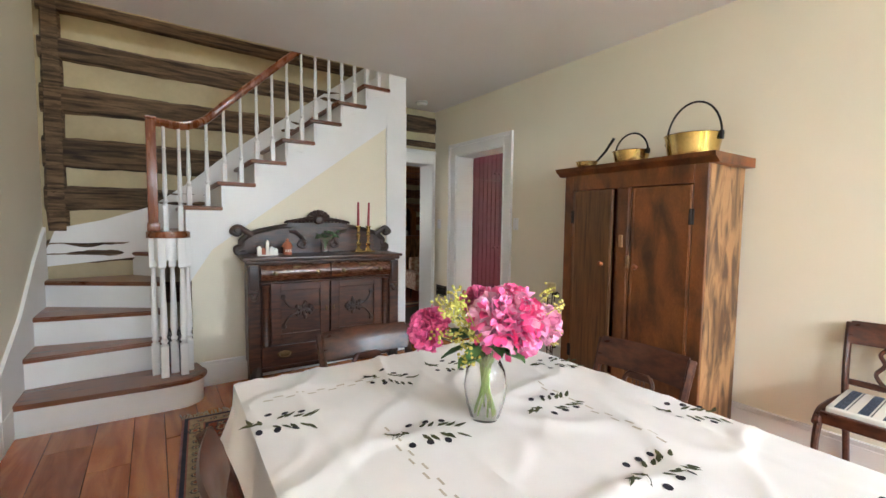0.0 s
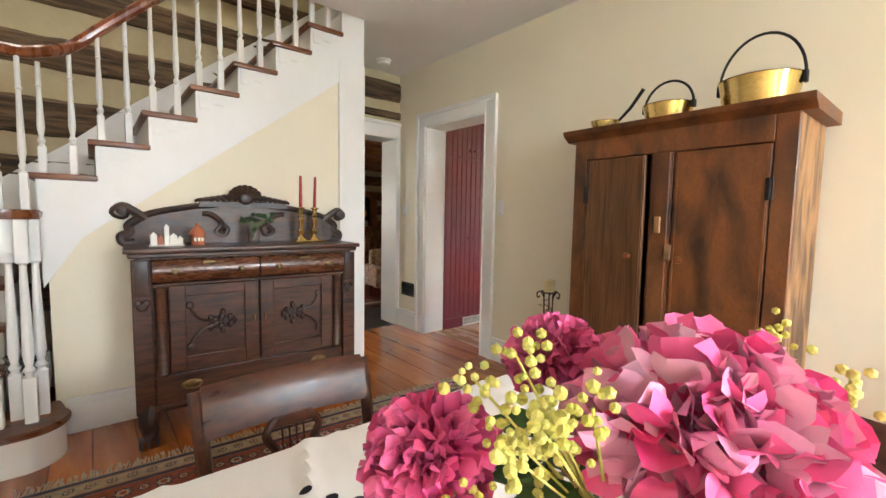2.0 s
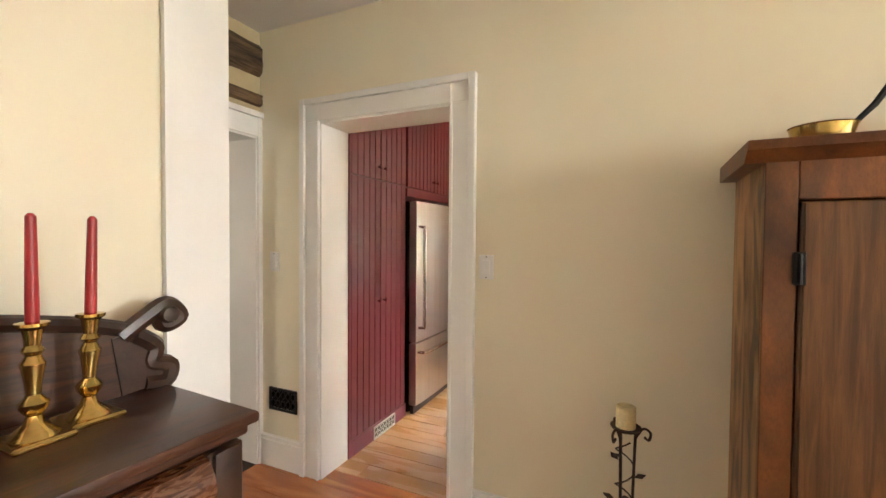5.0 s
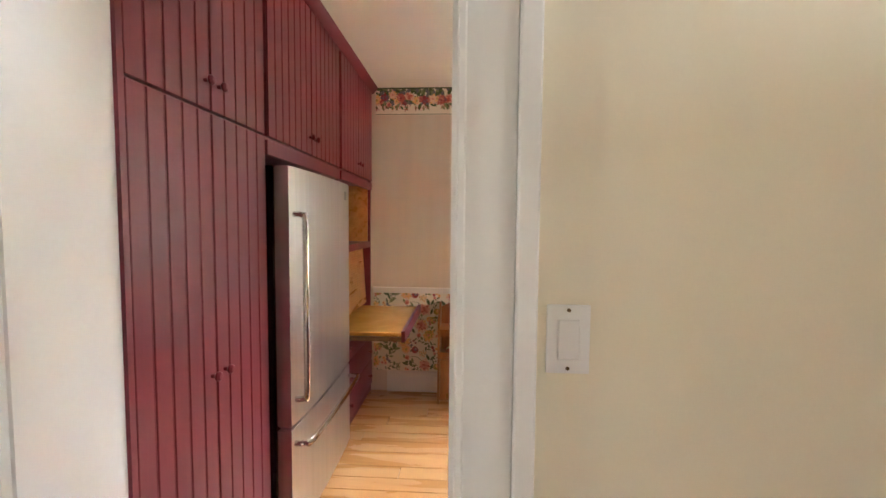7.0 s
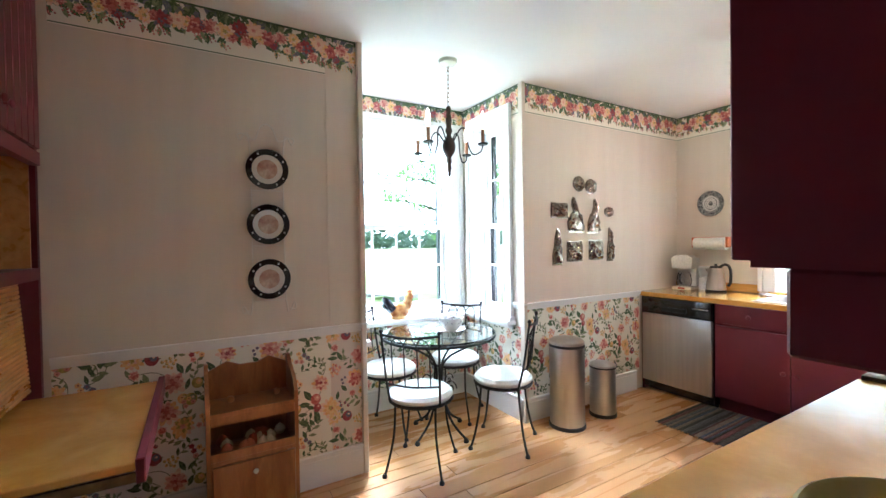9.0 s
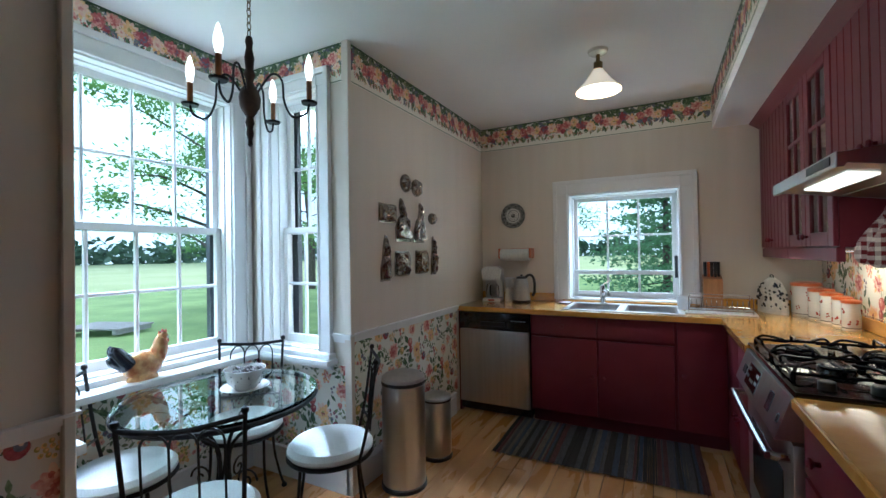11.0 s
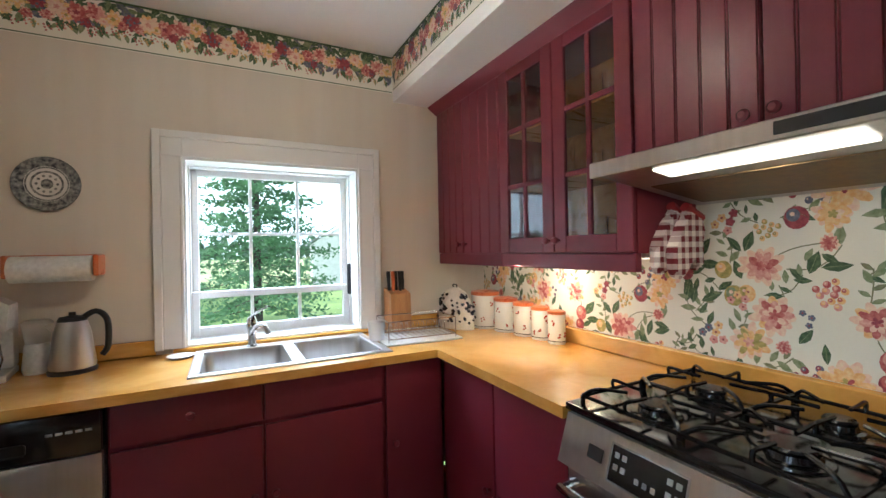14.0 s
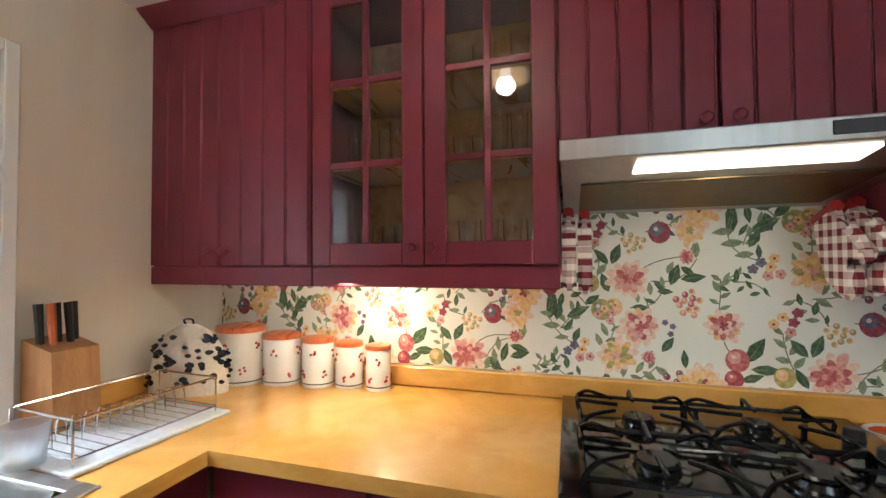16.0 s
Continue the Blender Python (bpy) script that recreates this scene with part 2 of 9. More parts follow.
M["butcher"] = surface("varnished_maple", (0.58, 0.28, 0.042), (0.70, 0.38, 0.085), 3.0, (1.5, 1.5, 4), rough=0.16, bump=0.02, grain=25, fine=0.08, distort=0.8, coat=0.5)
M["maple"] = surface("honey_maple", (0.50, 0.22, 0.05), (0.62, 0.32, 0.10), 3.0, (1, 6, 6), rough=0.3, bump=0.04, grain=40, fine=0.12, distort=0.8)
M["crate"] = surface("amber_pine", (0.24, 0.085, 0.02), (0.36, 0.145, 0.04), 4.0, (5, 5, 1), rough=0.35, bump=0.05, grain=40, fine=0.2, distort=0.9)
M["cushion"] = surface("white_vinyl", (0.72, 0.72, 0.70), (0.78, 0.78, 0.77), 6.0, rough=0.45, bump=0.08, grain=200)
M["enamel"] = surface("white_enamel", (0.74, 0.71, 0.64), (0.78, 0.75, 0.69), 6.0, rough=0.22, bump=0.01, coat=0.2, fine=0.03)
M["orange_wood"] = surface("orange_lid", (0.46, 0.10, 0.025), (0.56, 0.15, 0.04), 6.0, (2, 8, 2), rough=0.3, bump=0.03)
M["plastic"] = surface("white_plastic", (0.70, 0.70, 0.68), rough=0.4, bump=0.02)
M["black_plastic"] = surface("black_plastic", (0.015, 0.015, 0.016), rough=0.4, bump=0.05)
M["block_wood"] = surface("beech_block", (0.36, 0.16, 0.05), (0.48, 0.23, 0.08), 5.0, (6, 6, 1), rough=0.45, bump=0.05)
M["frost"] = clear("frosted_plastic", (0.92, 0.94, 0.95), 0.35)
M["opal"] = glow("opal_glass", (1.0, 0.76, 0.48), 0.9)
M["bulb"] = glow("bulb", (1.0, 0.88, 0.68), 6.0)
M["tube"] = glow("hood_diffuser", (1.0, 0.84, 0.58), 3.0)
M["gingham"] = checked("red_gingham", (0.16, 0.012, 0.018), (0.78, 0.70, 0.62), 8.5)
M["quilt"] = surface("rooster_quilt", (0.62, 0.55, 0.45), (0.70, 0.63, 0.52), 8.0, rough=0.9, bump=0.2, grain=80)
M["tin"] = surface("tinned_mould", (0.40, 0.36, 0.32), (0.20, 0.16, 0.13), 30.0, rough=0.16, metal=1.0, bump=0.25, grain=45)
M["china"] = surface("white_china", (0.72, 0.70, 0.66), rough=0.15, bump=0.0, coat=0.3, fine=0.02)
M["china_dark"] = surface("dark_transfer_print", (0.02, 0.022, 0.03), (0.30, 0.30, 0.28), 60.0, rough=0.2, bump=0)
M["glaze_brown"] = surface("brown_glaze", (0.30, 0.09, 0.02), (0.62, 0.36, 0.12), 16.0, rough=0.12, bump=0.02, coat=0.4)
M["glaze_cream"] = surface("cream_glaze", (0.70, 0.55, 0.28), (0.75, 0.68, 0.45), 12.0, rough=0.12, bump=0.02, coat=0.4)
M["glaze_blue"] = surface("blue_black_glaze", (0.012, 0.014, 0.03), rough=0.12, bump=0.02, coat=0.4)
M["glaze_red"] = surface("red_glaze", (0.42, 0.05, 0.02), rough=0.12, bump=0.02, coat=0.4)
M["flecked"] = surface("flecked_glaze", (0.012, 0.018, 0.022), (0.10, 0.13, 0.14), 90.0, rough=0.18, bump=0.02, coat=0.4, low=0.5, high=0.7)
M["yellow_glaze"] = surface("yellow_glaze", (0.52, 0.44, 0.16), (0.60, 0.52, 0.22), 8.0, rough=0.15, bump=0.01, coat=0.4, fine=0.05)
M["glaze_band"] = surface("brown_band", (0.16, 0.085, 0.04), rough=0.2, bump=0.0)
M["terracotta"] = surface("red_clay", (0.30, 0.075, 0.03), (0.40, 0.12, 0.05), 20, rough=0.6)
M["grass"] = surface("meadow_grass", (0.16, 0.26, 0.06), (0.27, 0.38, 0.11), 0.5, rough=0.9, bump=0.5, grain=20, fine=0.3)
M["field"] = surface("pale_hay_field", (0.36, 0.42, 0.16), (0.44, 0.48, 0.22), 0.1, rough=0.9, bump=0.4, grain=8, fine=0.2)
M["leafage"] = surface("tree_leaves", (0.13, 0.26, 0.06), (0.24, 0.40, 0.12), 1.5, rough=0.6, bump=0.1, fine=0.4, grain=9)
M["spruce"] = surface("spruce_needles", (0.10, 0.20, 0.09), (0.19, 0.32, 0.17), 1.5, rough=0.7, bump=0.1, fine=0.4, grain=9)
for n in ("leafage", "spruce"):
    nt = M[n].node_tree
    b, out = nt.nodes["Principled BSDF"], nt.nodes["Material Output"]
    tl, mx = nt.nodes.new("ShaderNodeBsdfTranslucent"), nt.nodes.new("ShaderNodeMixShader")
    nt.links.new(b.inputs["Base Color"].links[0].from_socket, tl.inputs["Color"])
    mx.inputs[0].default_value = 0.5
    nt.links.new(b.outputs[0], mx.inputs[1])
    nt.links.new(tl.outputs[0], mx.inputs[2])
    nt.links.new(mx.outputs[0], out.inputs["Surface"])
M["bark"] = surface("grey_bark", (0.05, 0.042, 0.036), (0.13, 0.11, 0.09), 8.0, (3, 3, 1), rough=0.9, bump=0.5, grain=25)
M["far_wood"] = surface("far_tree_line", (0.10, 0.17, 0.10), (0.17, 0.24, 0.15), 0.3, rough=0.9, bump=0.3, grain=2, fine=0.3)
M["grey_board"] = surface("weathered_board", (0.25, 0.24, 0.23), (0.36, 0.35, 0.34), 5, (1, 6, 6), rough=0.8, bump=0.2)
M["tapestry"] = surface("faded_tapestry", (0.30, 0.13, 0.10), (0.55, 0.45, 0.34), 14.0, rough=0.9, bump=0.15, fine=0.3, grain=70)
M["screen"] = surface("dark_window_frame", (0.03, 0.035, 0.04), rough=0.5)
for n, c in (("navy", (0.030, 0.034, 0.060)), ("rust", (0.27, 0.065, 0.035)), ("cream", (0.52, 0.42, 0.28)), ("rosy", (0.33, 0.13, 0.10)), ("sand", (0.42, 0.32, 0.20))):
    M["wool_" + n] = surface("wool_" + n, c, tuple(v * 0.7 for v in c), 30.0, rough=0.95, bump=0.4, grain=260, fine=0.25)
for n, c in (("grey", (0.10, 0.10, 0.105)), ("blue", (0.055, 0.075, 0.12)), ("black", (0.022, 0.021, 0.022)), ("tan", (0.19, 0.15, 0.12)), ("wine", (0.12, 0.04, 0.045))):
    M["rag_" + n] = surface("rag_" + n, c, tuple(v * 0.55 for v in c), 40.0, (4, 1, 1), rough=0.95, bump=0.5, grain=150, fine=0.35)


# ---- shapes ----
def box(bm, x0, x1, y0, y1, z0, z1, bevel=0.0, seg=1):
    m = Matrix.LocRotScale(((x0 + x1) / 2, (y0 + y1) / 2, (z0 + z1) / 2), None, (abs(x1 - x0), abs(y1 - y0), abs(z1 - z0)))
    vs = bmesh.ops.create_cube(bm, size=1, matrix=m)["verts"]
    if bevel:
        es = list({e for v in vs for e in v.link_edges})
        bmesh.ops.bevel(bm, geom=es, offset=bevel, segments=seg, affect="EDGES", profile=0.6)
    return bm


def lathe(bm, profile, at=(0, 0, 0), seg=20, axis=None, scale=(1, 1, 1)):
    """Turns (radius, height) pairs about z, or about the given axis direction."""
    q = Vector(axis).to_track_quat("Z", "Y").to_matrix().to_4x4() if axis else Matrix()
    m = Matrix.Translation(at) @ q
    rings = []
    for r, h in profile:
        if r < 1e-5:
            rings.append([bm.verts.new(m @ Vector((0, 0, h * scale[2])))])
        else:
            rings.append([bm.verts.new(m @ Vector((r * math.cos(a) * scale[0], r * math.sin(a) * scale[1], h * scale[2])))
                          for a in (2 * math.pi * i / seg for i in range(seg))])
    for lo, hi in zip(rings, rings[1:]):
        for i in range(seg):
            j = (i + 1) % seg
            quad = [lo[i % len(lo)], lo[j % len(lo)], hi[j % len(hi)], hi[i % len(hi)]]
            quad = list(dict.fromkeys(quad))
            if len(quad) > 2:
                bm.faces.new(quad)
    return bm


def tube(bm, pts, r, seg=8, r2=None, closed=False):
    """A round bar along points, tapering from r to r2."""
    pts = [Vector(p) for p in pts]
    n = len(pts)
    rings, up = [], None
    for i, p in enumerate(pts):
        if closed:
            d = pts[(i + 1) % n] - pts[i - 1]
        else:
            d = pts[min(i + 1, n - 1)] - pts[max(i - 1, 0)]
        d.normalize()
        if up is None:
            up = d.orthogonal().normalized()
        up = (up - d * up.dot(d))
        up = up.normalized() if up.length > 1e-6 else d.orthogonal().normalized()
        w = d.cross(up)
        rr = r if r2 is None else r + (r2 - r) * i / max(1, n - 1)
        rings.append([bm.verts.new(p + (up * math.cos(a) + w * math.sin(a)) * rr) for a in (2 * math.pi * k / seg for k in range(seg))])
    pairs = list(zip(rings, rings[1:])) + ([(rings[-1], rings[0])] if closed else [])
    for lo, hi in pairs:
        for i in range(seg):
            j = (i + 1) % seg
            bm.faces.new((lo[i], lo[j], hi[j], hi[i]))
    if not closed:
        bm.faces.new(rings[0][::-1])
        bm.faces.new(rings[-1])
    return bm


def plate(bm, pts, a, b, axis="y", bevel=0.0):
    """A flat outline pushed from a to b along an axis. Points: (x, z) for y, (y, z) for x, (x, y) for z."""
    def at(u, v, w):
        return (u, w, v) if axis == "y" else (w, u, v) if axis == "x" else (u, v, w)
    lo, hi = [bm.verts.new(at(u, v, a)) for u, v in pts], [bm.verts.new(at(u, v, b)) for u, v in pts]
    bm.faces.new(lo)
    bm.faces.new(hi[::-1])
    for i in range(len(pts)):
        j = (i + 1) % len(pts)
        bm.faces.new((lo[i], lo[j], hi[j], hi[i]))
    return bm


def arc(cx, cy, r, a0, a1, n=10, ry=None):
    return [(cx + r * math.cos(radians(a0 + (a1 - a0) * i / n)), cy + (ry or r) * math.sin(radians(a0 + (a1 - a0) * i / n))) for i in range(n + 1)]


def curve(pts, n=6):
    """A smooth line through 3D points."""
    p = [Vector(v) for v in pts]
    out = []
    for i in range(len(p) - 1):
        a, b, c, d = p[max(i - 1, 0)], p[i], p[i + 1], p[min(i + 2, len(p) - 1)]
        for k in range(n):
            t = k / n
            out.append(0.5 * (2 * b + (c - a) * t + (2 * a - 5 * b + 4 * c - d) * t * t + (3 * b - a - 3 * c + d) * t ** 3))
    return out + [p[-1]]


def mesh_of(name, bm, mats, recalc=True, sharp=35):
    me = bpy.data.meshes.new(name)
    if recalc:
        bmesh.ops.recalc_face_normals(bm, faces=bm.faces)
    bm.to_mesh(me)
    bm.free()
    for m in mats if isinstance(mats, (list, tuple)) else [mats]:
        me.materials.append(m)
    if sharp:
        me.polygons.foreach_set("use_smooth", [True] * len(me.polygons))
        me.set_sharp_from_angle(angle=radians(sharp))
    return me


def thing(name, at, label, category, group="", rz=0.0):
    ob = new(name)
    ob.empty_display_size = 0.1
    ob.matrix_world = pose(*at, 0, 0, rz)
    return tagged(ob, label, category, group)


def part(name, bm, material, parent, label=""):
    ob = new(name, mesh_of(name, bm, material))
    ob.parent = parent
    return tagged(ob, label)


def single(name, bm, material, label, category, group="", at=(0, 0, 0), rz=0.0):
    ob = new(name, mesh_of(name, bm, material))
    ob.matrix_world = pose(*at, 0, 0, rz)
    return tagged(ob, label, category, group)


def structure(name, bm, material, label="", recalc=True, sharp=35):
    return tagged(new(name, mesh_of(name, bm, material, recalc, sharp)), label, "", "", "structure")


def B():
    return bmesh.new()


# ---- structure ----
def wall(name, axis, a0, a1, b0, b1, z0, z1, holes, material, label=""):
    """A wall a0..a1 thick, b0..b1 long, with openings (from, to, bottom, top) through it. axis: the way its thickness runs."""
    bm = B()

    def blk(u0, u1, w0, w1):
        if u1 - u0 > 1e-4 and w1 - w0 > 1e-4:
            if axis == "x":
                box(bm, a0, a1, u0, u1, w0, w1)
            else:
                box(bm, u0, u1, a0, a1, w0, w1)
    at = b0
    for h0, h1, lo, hi in sorted(holes):
        blk(at, h0, z0, z1)
        blk(h0, h1, z0, lo)
        blk(h0, h1, hi, z1)
        at = h1
    blk(at, b1, z0, z1)
    return structure(name, bm, material, label)


CEIL, KCEIL = 2.66, 2.60
BX = 3.68
XL, YS = -3.68, -2.6
wall("wall_partition", "x", 0.0, 0.24, YS - 0.3, 4.62, 0, 2.9, [(3.33, 4.15, 0, 2.07)], M["plaster"], "cream painted plaster wall with a doorway")
wall("wall_log", "y", 4.62, 4.90, XL - 0.3, 0.24, 0, 5.2, [(-0.84, -0.03, 0, 2.02)], M["chink"], "old log wall with pale chinking")
wall("wall_log_east", "y", 4.82, 4.90, 0.24, 3.4, 0, 2.7, [], M["chink"], "log wall of the dim sitting room")
wall("wall_west", "x", XL - 0.3, XL, YS - 0.3, 4.62, 0, 5.2, [], M["plaster"], "cream painted plaster wall")
wall("wall_south", "y", YS - 0.3, YS, XL, 0.0, 0, 2.9, [(-3.4, -2.3, 0.75, 2.25), (-1.6, -0.5, 0.75, 2.25)], M["plaster"], "cream wall with two tall windows")
bm = B()
box(bm, XL, 0, YS, 3.72, CEIL, CEIL + 0.2)
box(bm, -0.91, 0, 3.72, 4.62, CEIL, CEIL + 0.2)
structure("ceiling", bm, M["ceiling"], "matt off-white plaster ceiling")
wall("wall_stairwell", "y", 3.62, 3.72, XL, 0.0, CEIL + 0.2, 5.2, [], M["plaster"], "cream plaster wall above the stairs")
wall("wall_landing", "x", 0.0, 0.24, 3.62, 4.62, 2.9, 5.2, [], M["plaster"], "cream plaster wall beside the landing")
bm = B()
box(bm, XL - 0.3, 0.24, 3.62, 4.9, 5.2, 5.3)
structure("ceiling_stairwell", bm, M["ceiling"], "white ceiling above the stairs")
bm = B()
box(bm, XL, 0.12, YS, 4.62, -0.15, -0.022)
box(bm, XL, 0.24, 4.62, 4.9, -0.15, 0.0)
box(bm, XL, 3.2, 4.9, 9.9, -0.15, -0.004)
structure("floor_base", bm, M["gap"], "dark subfloor under the boards")
bm = B()
box(bm, 0.12, BX, -0.63, 4.62, -0.15, -0.022)
structure("floor_base_kitchen", bm, M["gap"], "dark subfloor under the kitchen boards")

# room beyond the log doorway
# the opening in the far wall is made up, only lets the added lamp in
wall("wall_north_room", "y", 9.9, 10.1, -3.68, 3.4, 0, 2.7, [(-2.5, -1.6, 0.8, 2.0)], M["chink"], "far log wall of the dim sitting room")
wall("wall_north_room_east", "x", 3.2, 3.4, 4.9, 9.9, 0, 2.7, [], M["chink"], "log side wall of the dim sitting room")
wall("wall_north_room_west", "x", -3.98, -3.68, 4.9, 10.1, 0, 2.7, [], M["chink"], "log wall of the dim sitting room")
bm = B()
box(bm, -3.68, 3.4, 4.9, 10.1, 2.5, 2.6)
structure("ceiling_north_room", bm, M["beam"], "dark board ceiling of the sitting room")

# kitchen shell
wall("wall_sink", "y", -0.93, -0.63, -0.06, 3.16, 0, 2.9, [(1.125, 2.02, 0.93, 1.885)], M["paper"], "cream papered wall with the sink window")
wall("wall_moulds", "x", 2.86, 3.06, -0.63, 1.21, 0, 2.9, [], M["paper"], "cream papered wall above floral dado")
wall("wall_bay_south", "y", 1.21, 1.41, 2.86, BX, 0, 2.9, [(3.08, 3.49, 0.80, 2.38)], M["paper"], "side wall of the window bay")
wall("wall_bay_north", "y", 2.70, 2.90, 2.86, BX, 0, 2.9, [(3.08, 3.49, 0.80, 2.38)], M["paper"], "side wall of the window bay")
wall("wall_bay_east", "x", BX, BX + 0.2, 1.21, 2.90, 0, 2.9, [(1.55, 2.56, 0.80, 2.34)], M["paper"], "window wall of the bay")
wall("wall_plates", "x", 2.86, 3.06, 2.90, 4.62, 0, 2.9, [], M["paper"], "cream papered wall with plates above floral dado")
wall("wall_pantry", "y", 4.62, 4.80, 0.24, 3.06, 0, 2.9, [], M["paper"], "papered wall behind the pantry")
bm = B()
box(bm, 2.857, 2.86, 2.7, 2.9, 0, KCEIL)
structure("wall_return", bm, M["paper"], "papered end of the bay wall")
bm = B()
box(bm, 0.24, BX + 0.2, -0.63, 4.62, KCEIL, KCEIL + 0.25)
structure("ceiling_kitchen", bm, M["ceiling"], "smooth white kitchen ceiling")
bm = B()
box(bm, 0.24, 0.89, -0.63, 3.2, 2.322, KCEIL)
structure("soffit", bm, M["ceiling"], "white boxed soffit above the wall cabinets")


# trim: baseboards with a moulded top
def baseboard(name, runs, h=0.19):
    bm = B()
    for x0, x1, y0, y1, nx, ny in runs:
        for t, lo, hi in ((0.018, 0, h - 0.03), (0.012, h - 0.03, h - 0.012), (0.024, h - 0.012, h)):
            if nx:
                box(bm, min(x0, x0 + nx * t), max(x0, x0 + nx * t), y0, y1, lo, hi)
            else:
                box(bm, x0, x1, min(y0, y0 + ny * t), max(y0, y0 + ny * t), lo, hi)
    return structure(name, bm, M["white"], "white moulded wooden baseboard")


baseboard("baseboard", [(0, 0, YS, 3.20, -1, 0), (0, 0, 4.28, 4.60, -1, 0), (-2.70, -1.14, 3.77, 3.77, 0, -1), (XL, XL, YS, 3.5, 1, 0), (XL, 0, YS, YS, 0, 1)])
baseboard("baseboard_kitchen", [(2.86, 2.86, 0.06, 1.41, -1, 0), (2.86, 2.86, 2.70, 4.0, -1, 0), (2.86, BX, 1.41, 1.41, 0, 1), (2.86, BX, 2.70, 2.70, 0, -1), (BX, BX, 1.43, 2.68, -1, 0)], 0.18)


def casing(name, axis, plane, out, u0, u1, z1, width=0.13, z0=0.0, sill=False, cap=True):
    """Stepped flat casing round an opening, on the face at plane; out: which way it stands proud."""
    bm = B()

    def blk(a, b, lo, hi, t):
        d0, d1 = sorted((plane, plane + out * t))
        if axis == "x":
            box(bm, d0, d1, a, b, lo, hi, 0.003)
        else:
            box(bm, a, b, d0, d1, lo, hi, 0.003)
    for side, e in ((-1, u0), (1, u1)):
        a, b = sorted((e, e + side * (width - 0.035)))
        blk(a, b, z0, z1, 0.018)
        a, b = sorted((e + side * (width - 0.035), e + side * width))
        blk(a, b, z0, z1 + width, 0.032)
        a, b = sorted((e - side * 0.003, e + side * 0.012))
        blk(a, b, z0, z1, 0.024)
    blk(u0, u1, z1, z1 + width - 0.035, 0.018)
    blk(u0 - width + 0.035, u0, z1, z1 + width - 0.035, 0.017)
    blk(u1, u1 + width - 0.035, z1, z1 + width - 0.035, 0.017)
    blk(u0 - width + 0.035, u1 + width - 0.035, z1 + width - 0.035, z1 + width, 0.032)
    if sill:
        blk(u0 - width, u1 + width, z0 - 0.10, z0 - 0.03, 0.02)
        blk(u0 - width - 0.02, u1 + width + 0.02, z0 - 0.03, z0, 0.06)
    return structure(name, bm, M["white"], "white painted stepped casing")


def lining(name, axis, a0, a1, u0, u1, z0, z1, bottom=False, t=0.012, label="white painted jamb lining"):
    bm = B()
    def blk(p, q, lo, hi):
        if axis == "x":
            box(bm, a0, a1, p, q, lo, hi)
        else:
            box(bm, p, q, a0, a1, lo, hi)
    blk(u0, u0 + t, z0, z1)
    blk(u1 - t, u1, z0, z1)
    blk(u0 + t, u1 - t, z1 - t, z1)
    if bottom:
        blk(u0 + t, u1 - t, z0, z0 + t)
    return structure(name, bm, M["white"], label)


casing("trim_kitchen_door", "x", 0.0, -1, 3.33, 4.15, 2.07)
lining("door_kitchen_lining", "x", -0.004, 0.244, 3.33, 4.15, 0, 2.07)
casing("trim_log_door", "y", 4.62, -1, -0.84, -0.03, 2.02, 0.15)
lining("door_log_lining", "y", 4.61, 4.905, -0.84, -0.03, 0, 2.02)


